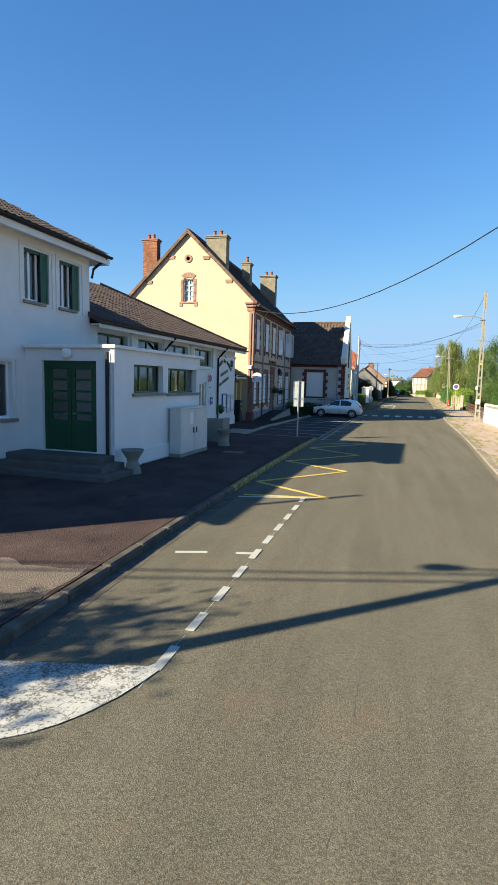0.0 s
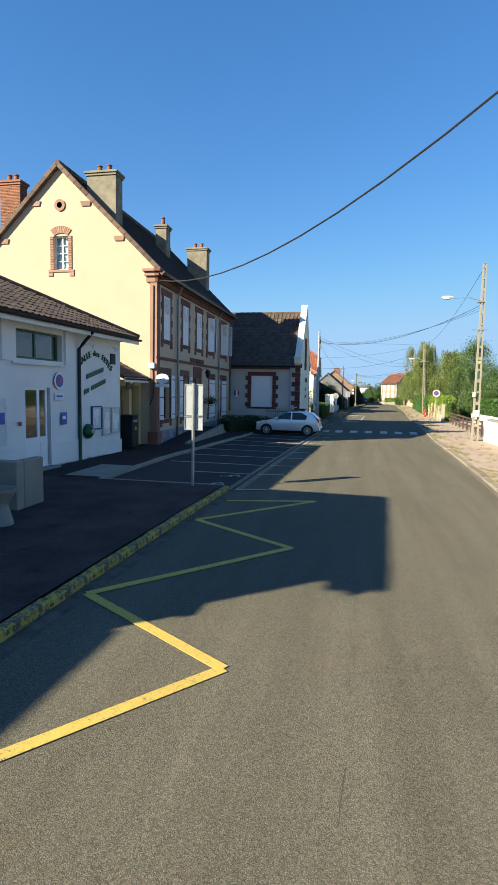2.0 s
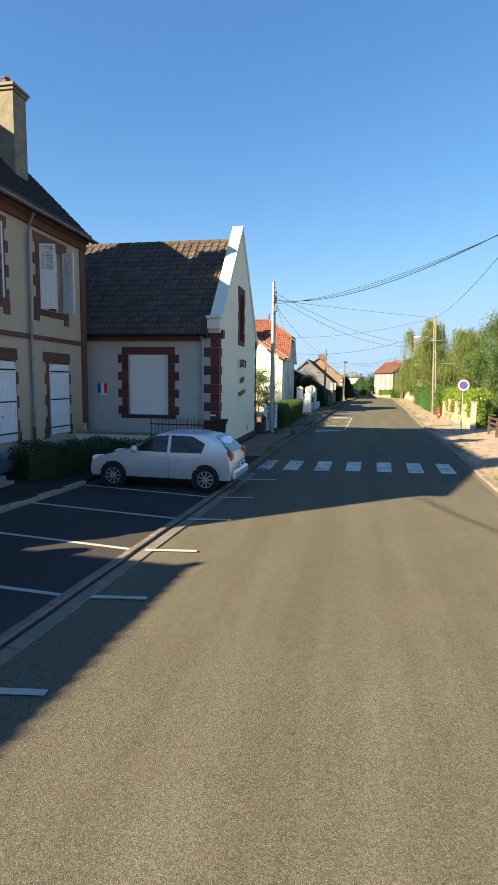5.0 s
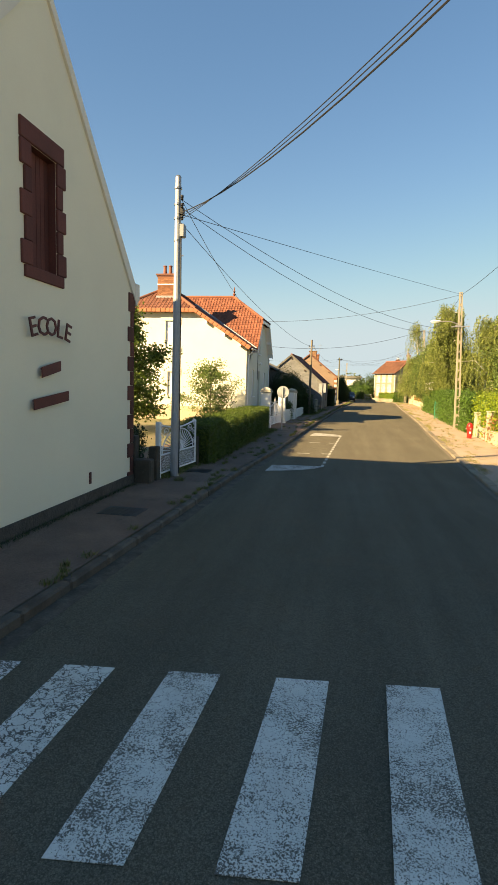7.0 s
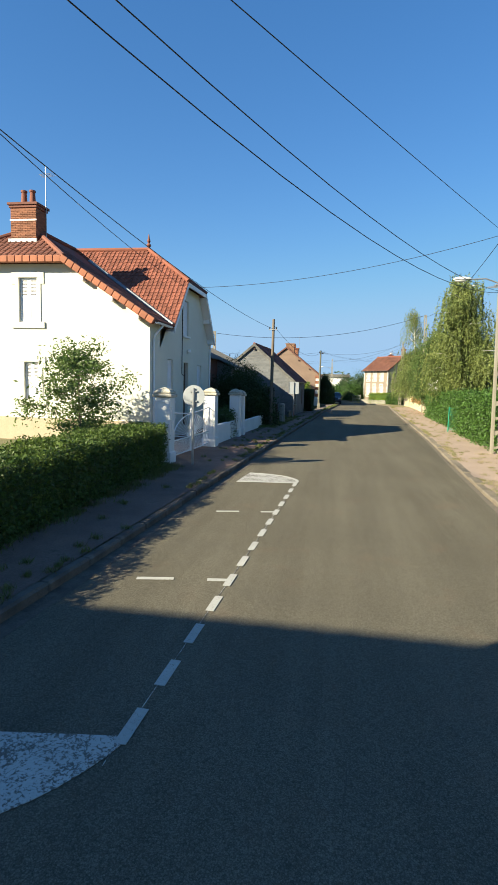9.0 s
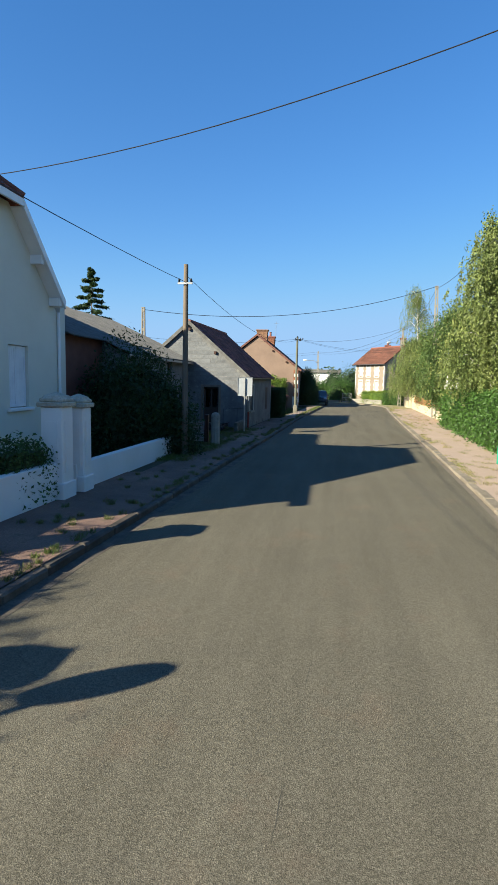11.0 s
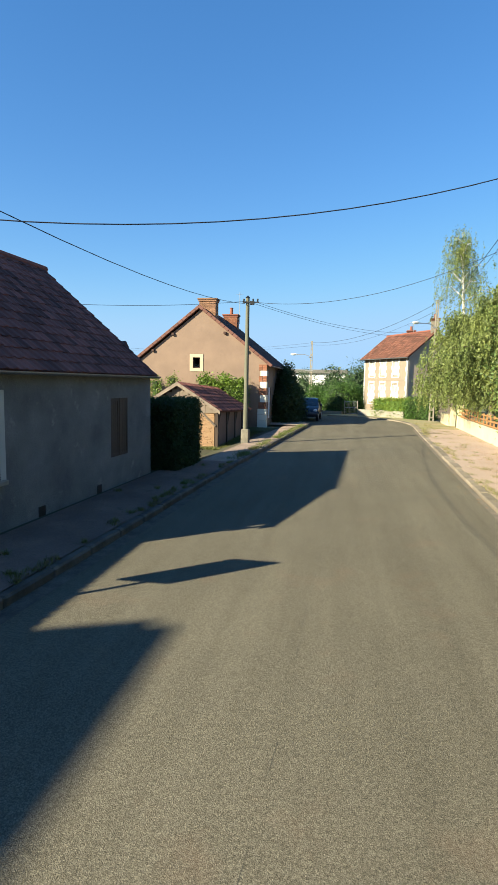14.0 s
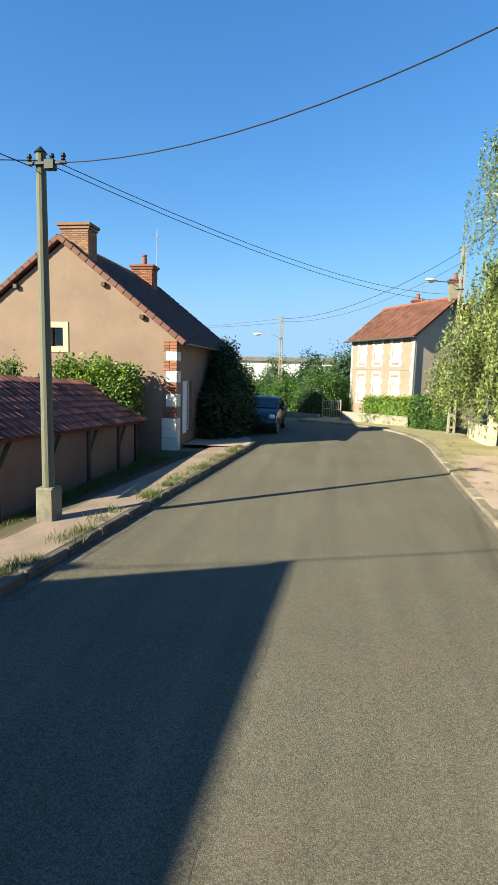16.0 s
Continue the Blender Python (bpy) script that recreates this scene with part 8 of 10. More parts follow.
q = part("door", boxes((a, b, 0.12, 0.17, c, c + 1.15), (a, a + 0.08, 0.12, 0.17, c + 1.15, e), (b - 0.08, b, 0.12, 0.17, c + 1.15, e), (a + 0.08, b - 0.08, 0.12, 0.17, e - 0.08, e), ((a + b) / 2 - 0.03, (a + b) / 2 + 0.03, 0.12, 0.17, c + 1.15, e - 0.08)), OLDWOOD, work, "weathered half-glazed wooden door")
q.matrix_basis = lm
pane(q, a + 0.08, b - 0.08, c + 1.15, e - 0.08, 0.15)
corrugated(work, (LX + 0.35, 92.2, 3.62), (LX + 0.35, 102.6, 3.62), (-8.2, 92.2, 5.9), material=FIBRO)
part("roof_edge", boxes((LX + 0.25, LX + 0.33, 92.2, 102.6, 3.48, 3.58)), ZINC, work)
# back slope and end gables: unseen, added to keep sun out of the inside
part("roof", slab((-9.2, 102.6, 3.5), (-9.2, 92.2, 3.5), (-8.2, 92.2, 5.9), (-8.2, 102.6, 5.9), 0.08), FIBRO, work)
for y in (92.52, 101.0):
    part("wall", solid([(LX, y, 3.6), (-9, y, 3.6), (-8.2, y, 5.82)], (0, 0.2, 0)), AGED, work)
part("floor_slab", boxes((-8.7, LX - 0.3, 92.8, GS - 0.3, 0.0, 0.12)), CONC, work)
# yard clutter
POSTC = mat("old_concrete_post", (0.36, 0.33, 0.27), (0.24, 0.22, 0.18), scale=5, fine=50, bump=0.6, stains=(0.15, 0.14, 0.11))
t_ = alone("concrete_post", lathe([(0.2, -0.1), (0.19, 0.3), (0.175, 0.8), (0.17, 1.15), (0.18, 1.28), (0.13, 1.37), (0.0, 1.4)], 9), POSTC, "weathered lichen-spotted concrete gate post in the verge", "post")
t_.location = (-0.24, 93.9, 0)
t_ = alone("wooden_post", boxes((-0.72, -0.55, 93.95, 94.12, -0.1, 1.3), bevel=0.02), DARKWOOD, "dark wooden post beside the concrete one", "post")
t_ = alone("low_wall", boxes((-0.38, -0.19, 98.75, 101.1, -0.1, 0.6), bevel=0.035), mat("lichened_wall", (0.15, 0.145, 0.12), (0.05, 0.05, 0.04), scale=3, fine=40, bump=0.9, depth=0.02, stains=(0.3, 0.29, 0.25)), "low lichen-spotted concrete wall before the doorstep", "wall")
sheet_ = thing("corrugated_sheet", "rusty corrugated metal sheet leaning as a fence", "metal sheet")
corrugated(sheet_, (-0.85, 94.6, 0.12), (-0.85, 94.6, 1.02), (-3.3, 93.2, 0.12), 0.11, 0.022, mat("rusty_sheet", (0.36, 0.38, 0.40), (0.3, 0.2, 0.14), rough=0.5, metal=0.5, scale=1.6, fine=20, stains=(0.25, 0.1, 0.05)), "sheet")
rub = thing("rubble_pile", "dark pile of stones and planks by the doorstep", "rubble")
rnd = random.Random(9)
for k in range(26):
    x, y = rnd.uniform(-2.6, -0.9), rnd.uniform(98.6, 100.3)
    part("stone" if k % 3 else "plank", boxes((-0.18, 0.18, -0.12, 0.12, 0, 0.16) if k % 3 else (-0.6, 0.6, -0.06, 0.06, 0, 0.05), bevel=0.03), mat("dark_rubble", (0.04, 0.037, 0.03), (0.022, 0.021, 0.018), scale=4, fine=30, spread=0.3) if k % 3 else DARKWOOD, rub).matrix_basis = pose(x, y, rnd.uniform(0.05, 0.35), rnd.uniform(-20, 20), rnd.uniform(-20, 20), rnd.uniform(0, 180))
sq = thing("square_sign", "square road sign on a steel post seen from behind", "road sign", Matrix.Translation((0.06, 99.25, PZ)))
part("post", rod([(0, 0, -0.3), (0, 0, 2.66)], 0.035, 10), STEEL, sq)
panel_back(sq, 0.74, 1.78, 2.71, material=BACK)
hedge("clipped_bush", "tall clipped dark green bush beside the grey house", [(0.32, 109.9), (0.45, 111.7)], 1.1, 2.05, 2.1, 40000, 0.04, LEAF_DARK, 31, category="bush", wild=0.05, z0=-0.1)
bush("garden_bush", "bright green bush before the dark barn", (-4.6, 119.0, 0), (1.5, 1.3, 3.2), 9000, 0.07, VINE, 33)


def conifer(base, h, r, n, seed):
    rg = np.random.default_rng(seed)
    ob = thing("conifer", "dark green conifer rising behind the workshop", "tree", Matrix.Translation(base))
    part("trunk", rod([(0, 0, 0), (0, 0, h * 0.97)], [0.16, 0.02], 8), BARK, ob)
    pts = []
    for k in range(60):
        f = (k + 0.5) / 60
        z = h * (0.12 + 0.88 * f)
        L_ = r * (1 - f) ** 0.85 * rg.uniform(0.75, 1.1)
        a = k * 2.4
        for q in range(max(6, int(n / 60))):
            s = rg.uniform(0.05, 1) ** 0.6
            pts.append((math.cos(a) * L_ * s + rg.normal() * 0.11, math.sin(a) * L_ * s + rg.normal() * 0.11, z - 0.25 * s * L_ + rg.normal() * 0.07 + 0.2 * s * s))
    me = leaves(pts, 0.13, rg)
    me.materials.append(LEAF_DARK)
    part("crown", me, LEAF_DARK, ob)["kind"] = "stuff"


conifer((-19.6, 124.2, 0), 13.1, 5.2, 26000, 41), conifer((-24.4, 126.6, 0), 10.1, 4.6, 16000, 42)

# ---- pink house, open shed, parked people carrier ----
pink = thing("pink_house", "pinkish rendered house with brick chimneys and brown roof", "house")
PINK = mat("pink_render", (0.245, 0.172, 0.128), (0.195, 0.136, 0.103), scale=0.8, fine=60, mix=0.3, bump=0.4, stains=(0.165, 0.117, 0.092))
PX0, PXM, PX1, PS, PN, PE, PA = -7.5, -3.3, 0.95, 127.5, 137.0, 3.85, 7.18
ps = (PA - PE) / (PX1 - PXM)
pcut = [((PX1, PS, PE), Vector((ps, 0, 1))), ((PX0, PS, PE - 0.1), Vector((-ps, 0, 1)))]
pw_ = (-3.72 - PX0, -3.26 - PX0, 3.52, 4.18)
part("wall", wall((PX0, PS), (PX1, PS), -0.6, PA, [pw_], cuts=pcut), PINK, pink)
part("wall", wall((PX1, PN), (PX0, PN), -0.6, PA, cuts=pcut), PINK, pink)
pe = [(1.1, 2.0, 0.5, 2.4)]
part("wall", wall((PX1, PS), (PX1, PN), -0.6, PE, pe), PINK, pink)
part("wall", wall((PX0, PN), (PX0, PS), -0.6, PE), PINK, pink)
pm2 = wall_pose((PX0, PS), (PX1, PS))
w = window(pink, pm2, *pw_, DARKWOOD, cols=1, inset=0.12, bar=0.05)
a, b, c, e = pw_
part("surround", boxes((a - 0.2, a, -0.03, 0, c - 0.2, e + 0.2), (b, b + 0.2, -0.03, 0, c - 0.2, e + 0.2), (a, b, -0.03, 0, e, e + 0.2), (a, b, -0.03, 0, c - 0.2, c)), CREAM, w)
pem = street_wall(PX1, PS)
w = window(pink, pem, *pe[0], PVC, cols=2, rows=3, inset=0.15, bar=0.05)
shutter(w, pem, pe[0][0] - 0.5, pe[0][0] - 0.04, pe[0][2], pe[0][3], -0.06, False)
bands = [(-0.3, 0.4), (0.4, 0.75), (0.75, 1.1), (1.1, 1.5), (1.5, 1.95), (1.95, 2.35), (2.35, 2.75), (2.75, 3.1), (3.1, 3.42), (3.42, 3.8)]
PL = PX1 - PX0
for k, (z0, z1) in enumerate(bands):
    if k % 2 == 0 or k < 2:
        blocks(pink, pm2, [(PL - (0.55 if k < 3 else 0.4), PL, z0, z1)], CREAM_WALL, 0.03, "quoin_block")
        blocks(pink, pem, [(0, 0.35, z0, z1)], CREAM_WALL, 0.03, "quoin_block")
    else:
        blocks(pink, pm2, [(PL - 0.5, PL - 0.26, z0 + q * (z1 - z0) / 4, z0 + (q + 1) * (z1 - z0) / 4) for q in range(4)] + [(PL - 0.25, PL, z0 + q * (z1 - z0) / 4, z0 + (q + 1) * (z1 - z0) / 4) for q in range(4)], ORANGE_BRICK, 0.02, "brick")
pov = 0.32
pxe = PX1 + pov
pze = PE - pov * ps + 0.12
DARKROOF = mat("dark_brown_tile", (0.10, 0.055, 0.045), (0.075, 0.043, 0.037), scale=1.3, fine=30, spread=0.2)
for sgn in (1, -1):
    x = PXM + sgn * (pxe - PXM)
    part("roof", slab((x, PS - 0.15, pze), (x, PN + 0.15, pze), (PXM, PN + 0.15, PA + 0.12), (PXM, PS - 0.15, PA + 0.12), 0.1), DARKROOF, pink)
prl = math.hypot(pxe - PXM, PA + 0.12 - pze)
tiles(pink, [(0, 0), (PN - PS + 0.3, 0), (PN - PS + 0.3, prl), (0, prl)], slope((pxe, PS - 0.15, pze), (pxe, PN + 0.15, pze), (PXM, PS - 0.15, PA + 0.12)), 0.26, 0.31, DARKROOF, limit=0)
PV = mat("brown_verge", (0.17, 0.078, 0.06), (0.12, 0.058, 0.046), scale=2, fine=30, spread=0.15)
n = 17
vt = mesh("verge_tile", boxes((-0.05, 0.14, 0.0, prl / n - 0.006, -0.13, 0.06), bevel=0.02), PV)
for sgn in (1, -1):
    for k in range(n):
        x = PXM + sgn * (pxe - PXM)
        m_ = slope((x, PS - 0.15, pze), (x, PS + 1, pze), (PXM, PS - 0.15, PA + 0.12)) if sgn > 0 else slope((x, PS + 1, pze), (x, PS - 0.15, pze), (PXM, PS + 1, PA + 0.12)) @ Matrix.Translation((1.05, 0, 0))
        part("verge_tile", vt, PV, pink).matrix_basis = m_ @ Matrix.Translation((0, prl * k / n, 0.01))
for x in (-6.3, -5.0, -1.7, -0.3):
    part("purlin_end", boxes((x - 0.07, x + 0.07, PS - 0.14, PS, PA - abs(x - PXM) * ps - 0.32, PA - abs(x - PXM) * ps - 0.18)), DARKWOOD, pink)
TANBRICK = mat("tan_brick", (0.28, 0.155, 0.092), (0.21, 0.115, 0.07), scale=3, fine=40, spread=0.25)
chimney(pink, -3.4, -2.35, 127.7, 128.35, 6.5, 7.8, TANBRICK, 0, TANBRICK, bricks=True)
chimney(pink, -3.3, -2.3, 134.2, 134.9, 6.4, 7.65, ORANGE_BRICK, 1, POT, 0.5, bricks=True)
gutter(pink, (pxe + 0.05, PS - 0.1, pze - 0.02), (pxe + 0.05, PN + 0.1, pze - 0.02), 0.06)
part("gable_lamp", boxes((-7.35, -7.1, PS - 0.18, PS - 0.002, 2.95, 3.15), bevel=0.02), WHITE, pink)
part("aerial", tube(rod([(-2.2, 134.6, 7.0), (-2.2, 134.6, 9.3)], 0.02, 6), [(-2.5, 134.6, 9.1), (-1.9, 134.6, 9.15)], 0.01, 5), STEEL, pink)
sp_ = thing("far_barn", "long dark tiled barn roof behind the pink house", "barn")
part("wall", boxes((-21.8, -10.2, 129.5, 134.5, -0.3, 3.3)), AGED, sp_)
part("roof", solid([(-22, 129.2, 3.2), (-22, 134.8, 3.2), (-22, 132, 5.5)], (12.0, 0, 0)), mat("barn_tile", (0.05, 0.034, 0.03), (0.036, 0.025, 0.023), scale=1, fine=25), sp_)

shed = thing("timber_shed", "open timber shed with red tiled roof and brick infill", "shed")
SHX, SHE, SHS, SHN = -1.86, 1.4, 118.6, 126.2
RUBBLE = mat("rubble_infill", (0.34, 0.225, 0.13), (0.28, 0.17, 0.09), scale=5, fine=30, bump=0.6, stains=(0.42, 0.15, 0.06), spread=0.1)
part("end_wall", boxes((-3.8, -0.16, SHS, SHS + 0.2, -0.6, 1.3)), RUBBLE, shed)
rnd = random.Random(3)
br, z = [], -0.35
while z < 1.25:
    u = rnd.uniform(0, 0.15)
    while u < 3.4:
        w_ = rnd.choice((0.18, 0.22, 0.26))
        if rnd.random() < (0.75 if z < 0.7 else 0.45):
            br.append((u, u + w_, z, z + 0.07))
        u += w_ + 0.015
    z += 0.085
blocks(shed, wall_pose((-3.75, SHS), (-0.16, SHS)), br, RUBBLE, 0.015, "brick")
for k in range(14):
    x = -3.75 + 0.265 * k
    h = 2.46 - abs(x + 0.13 - SHX) * 0.6
    part("board", boxes((x, x + 0.255, SHS - 0.03, SHS - 0.004, 1.28, h)), OLDWOOD, shed)
for x in (SHX - 0.06, ):
    part("post", boxes((x, x + 0.1, SHS - 0.05, SHS - 0.031, 1.2, 2.45)), OLDWOOD, shed)
SHEDWOOD = mat("dark_old_oak", (0.075, 0.052, 0.038), (0.045, 0.033, 0.026), scale=4, fine=50, stretch=(1, 1, 0.15), bump=0.5)
for y in (SHS + 0.02, SHS + 2.0, SHS + 4.0, SHS + 6.0, SHN - 0.15):
    part("post", boxes((-0.16, 0.0, y, y + 0.15, -0.6, 1.33 - 0.04 * (y - SHS))), SHEDWOOD, shed)
    part("brace", rod([(-0.03, y + 0.1, 0.72 - 0.04 * (y - SHS)), (-0.03, y + 0.55, 1.26 - 0.04 * (y - SHS))], 0.05, 4), SHEDWOOD, shed)
part("brace", rod([(-0.75, SHS - 0.01, 1.3), (-0.1, SHS - 0.01, 0.7)], 0.05, 4), OLDWOOD, shed)
part("back_wall", boxes((-3.8, -3.6, SHS + 0.2, SHN, -0.6, 1.04), (-3.6, -0.16, SHN - 0.2, SHN, -0.6, 1.04)), AGED, shed)
part("infill", solid([(-0.14, SHS + 0.17, -0.6), (-0.14, SHN - 0.2, -0.6), (-0.14, SHN - 0.2, 1.02), (-0.14, SHS + 0.17, 1.32)], (0.09, 0, 0)), mat("clay_infill", (0.22, 0.135, 0.10), (0.15, 0.094, 0.07), scale=0.8, fine=40, bump=0.4), shed)
for sgn in (1, -1):
    x = SHX + sgn * 2.02
    part("roof", slab((x, SHS - 0.25, 1.32), (x, SHN + 0.1, 1.32), (SHX, SHN + 0.1, 2.56), (SHX, SHS - 0.25, 2.56), 0.08), BROWNTILE, shed)
shl = math.hypot(2.02, 1.24)
SHED_T = mat("weathered_red_tile", (0.22, 0.08, 0.058), (0.12, 0.046, 0.038), scale=1.3, fine=30, spread=0.5, stains=(0.11, 0.07, 0.055))
tiles(shed, [(0, 0), (8.35, 0), (8.35, shl), (0, shl)], slope((SHX + 2.02, SHS - 0.25, 1.32), (SHX + 2.02, SHN, 1.32), (SHX, SHS - 0.25, 2.56)), 0.26, 0.3, SHED_T, limit=256, near=(0, 0), rise=0.05)
for sgn in (1, -1):
    part("verge_board", solid([(SHX + sgn * 2.02, SHS - 0.28, 1.34), (SHX, SHS - 0.28, 2.6), (SHX, SHS - 0.28, 2.42), (SHX + sgn * 2.02, SHS - 0.28, 1.18)], (0, 0.04, 0)), OLDWOOD, shed)
# the roof is tilted down to its far end to fit the camera's view
roof_tilt = Matrix.Translation((0, SHS, 1.38)) @ Matrix.Rotation(radians(-2.2), 4, "X") @ Matrix.Translation((0, -SHS, -1.32))
for o in shed.children:
    if o.name.split(".")[0] in ("roof", "roof_tile", "verge_board", "roof_tiles"):
        o.matrix_basis = roof_tilt @ o.matrix_basis
hedge("vine", "bright green vine climbing over the shed roof", [(-2.8, 126.75), (-1.7, 126.75), (-0.55, 126.75)], 0.8, 2.95, 2.2, 7000, 0.075, VINE, 51, category="vine", wild=0.17, z0=1.2)
bush("wisteria", "dark hanging creeper along the pink house front", (1.6, 132.4, 0.0), (1.4, 2.5, 3.9), 36000, 0.08, LEAF_DARK, 52, category="creeper", wild=0.12, lumps=40)
for x, h in ((-6.8, 3.0), (-6.0, 2.7), (-4.9, 2.9)):
    hedge("tall_weed", "tall weeds growing beside the shed wall", [(x, 126.6), (x + 0.3, 126.6)], 0.3, h, h + 0.2, 700, 0.07, VINE, int(x * -10), category="weeds", wild=0.12)
suv = car(pose(3.05, 135.2, 0.0, 0, 0, 88) @ Matrix.Diagonal((1.05, 1.05, 1.12, 1)), mat("dark_blue_car_paint", (0.025, 0.03, 0.045), (0.02, 0.025, 0.04), rough=0.25, metal=0.3, bump=0, fine=100), "dark people carrier parked at the bend", name="people_carrier")


# ---- other side of the street: poles, walls, fences, hedges, trees ----
POLEC = mat("pole_concrete", (0.31, 0.28, 0.225), (0.24, 0.22, 0.175), rough=0.9, scale=1.2, fine=60, stains=(0.25, 0.23, 0.19), stretch=(1, 1, 0.3))
POLEW = mat("creosoted_pole", (0.19, 0.15, 0.11), (0.13, 0.10, 0.075), scale=3, fine=40, stretch=(1, 1, 0.08))
POLEG = mat("weathered_pole", (0.15, 0.15, 0.11), (0.11, 0.11, 0.08), scale=2, fine=40, stretch=(1, 1, 0.1))
POLEB = mat("pale_pole_steel", (0.40, 0.43, 0.46), (0.33, 0.36, 0.39), rough=0.5, metal=0.3, fine=30, bump=0.05, stretch=(1, 1, 0.2))
CABLE = mat("black_cable", (0.018, 0.018, 0.02), (0.014, 0.014, 0.016), rough=0.6, bump=0.0)
LAMPG = mat("lamp_shell", (0.62, 0.64, 0.64), (0.56, 0.58, 0.58), rough=0.4, fine=20, bump=0.02, mix=0.06)
LAMPD = mat("lamp_bowl", (0.72, 0.72, 0.68), (0.66, 0.66, 0.62), rough=0.25, fine=20, bump=0.02, mix=0.05)


def lattice_pole(x, y, top, label, lean=0.0, w=0.36):
    """A tapered concrete pole of two legs tied by rungs, solid near its top."""
    p = thing("lattice_pole", label, "utility pole", pose(x, y, 0.08, 0, lean, 0), "concrete lattice poles")
    h = top - 0.08
    for s in (-1, 1):
        bm = bmesh.new()
        a = [bm.verts.new((s * u, v, -0.1)) for u, v in ((w / 2, -0.13), (w / 2, 0.13), (w / 2 - 0.085, 0.13), (w / 2 - 0.085, -0.13))]
        b = [bm.verts.new((s * u, v, h)) for u, v in ((0.1, -0.08), (0.1, 0.08), (0.035, 0.08), (0.035, -0.08))]
        for k in range(4):
            bm.faces.new((a[k], a[(k + 1) % 4], b[(k + 1) % 4], b[k]))
        bm.faces.new(a), bm.faces.new(b)
        bmesh.ops.recalc_face_normals(bm, faces=bm.faces)
        part("leg", bm, POLEC, p)
    n = int(h / 0.62)
    for k in range(n + 1):
        z = 0.25 + k * (h - 0.4) / n
        f = z / h
        hw = (w / 2 - 0.08) * (1 - f) + 0.04 * f
        t = 0.05 if k % 2 == 0 else 0.09
        part("rung", boxes((-hw, hw, -0.11 + 0.04 * f, 0.11 - 0.04 * f, z - t, z + t)), POLEC, p)
    part("pole_cap", boxes((-0.11, 0.11, -0.09, 0.09, h, h + 0.05), bevel=0.01), POLEC, p)
    return p


def street_lamp(p, at, arm):
    """A lamp arm from a point of the pole (in its own space) to the head, as parts of the pole."""
    a = Vector(at)
    d = Vector(arm)
    part("lamp_arm", rod([a, a + d * 0.35 + Vector((0, 0, 0.16)), a + d * 0.8 + Vector((0, 0, 0.1))], 0.028, 8), STEEL, p)
    part("arm_clamp", boxes((a.x - 0.15, a.x + 0.15, a.y - 0.15, a.y + 0.15, a.z - 0.12, a.z - 0.05), bevel=0.01), STEEL, p)
    n = d.normalized()
    m = Matrix.Translation(a + d * 0.98 + Vector((0, 0, 0.1))) @ Matrix.Rotation(math.atan2(n.y, n.x), 4, "Z")
    shell = bmesh.new()
    bmesh.ops.create_uvsphere(shell, u_segments=20, v_segments=10, radius=1)
    for v in shell.verts:
        v.co = Vector((v.co.x * 0.36, v.co.y * 0.15 * (1 + 0.25 * v.co.x), v.co.z * (0.11 if v.co.z > 0 else 0.03) * (1 + 0.2 * v.co.x)))
    s = part("lamp_head", shell, LAMPG, p, "pale grey lamp shell")
    s.matrix_basis = m
    bowl = bmesh.new()
    bmesh.ops.create_uvsphere(bowl, u_segments=18, v_segments=8, radius=1)
    for v in bowl.verts:
        v.co = Vector((v.co.x * 0.24 + 0.05, v.co.y * 0.12, v.co.z * 0.075 - 0.035))
    part("diffuser", bowl, LAMPD, s, "clouded clear bowl")


def insulator(p, x, y, z):
    part("insulator", lathe([(0.015, 0), (0.04, 0.02), (0.025, 0.05), (0.045, 0.07), (0.03, 0.12), (0.0, 0.13)], 10), DARKMETAL, p).location = (x, y, z)


pole_a = lattice_pole(7.9, 43.1, 9.75, "concrete lattice pole with a street lamp beside the white wall")
street_lamp(pole_a, (-0.12, 0, 7.72), (-1.72, 0.15, 0.1))
part("meter_box", boxes((-0.2, 0.12, -0.3, -0.14, 1.35, 1.72), bevel=0.012), CAB, pole_a, "small white meter box")
part("junction_box", boxes((-0.26, -0.12, -0.2, -0.05, 2.45, 2.72), bevel=0.01), CAB, pole_a)
part("number_plate", boxes((-0.06, 0.06, -0.125, -0.115, 4.3, 4.42), bevel=0.003), YELLOW, pole_a, "small orange plate")
part("cross_arm", boxes((-0.5, 0.3, -0.14, -0.1, 6.1, 6.16)), STEEL, pole_a)
pole_b2 = lattice_pole(9.79, 81.6, 8.84, "concrete lattice pole with a street lamp among green hedges", lean=-2.1)
street_lamp(pole_b2, (-0.12, 0, 6.8), (-1.4, 0, 0.1))
part("cross_arm", boxes((-0.55, 0.6, -0.13, -0.09, 6.6, 6.66)), STEEL, pole_b2)
pole_r = lattice_pole(11.98, 114.37, 9.75, "concrete lattice pole in fallen leaves by the cream wall", lean=-2.3, w=0.42)
part("meter_box", boxes((0.35, 0.72, -0.2, 0.15, -0.05, 0.62), bevel=0.01), CONC, pole_r)
pole_f = lattice_pole(12.17, 136.9, 8.92, "concrete lattice pole with a street lamp under the birch")
street_lamp(pole_f, (-0.12, 0, 7.0), (-1.45, -0.9, 0.05))
pole_e = lattice_pole(2.3, 150, 6.9, "concrete lattice pole with a street lamp at the bend", w=0.3)
street_lamp(pole_e, (-0.12, 0, 5.35), (-1.7, 0, 0.1))
part("cross_arm", boxes((-0.6, 0.2, -0.13, -0.09, 3.9, 3.96)), STEEL, pole_e)
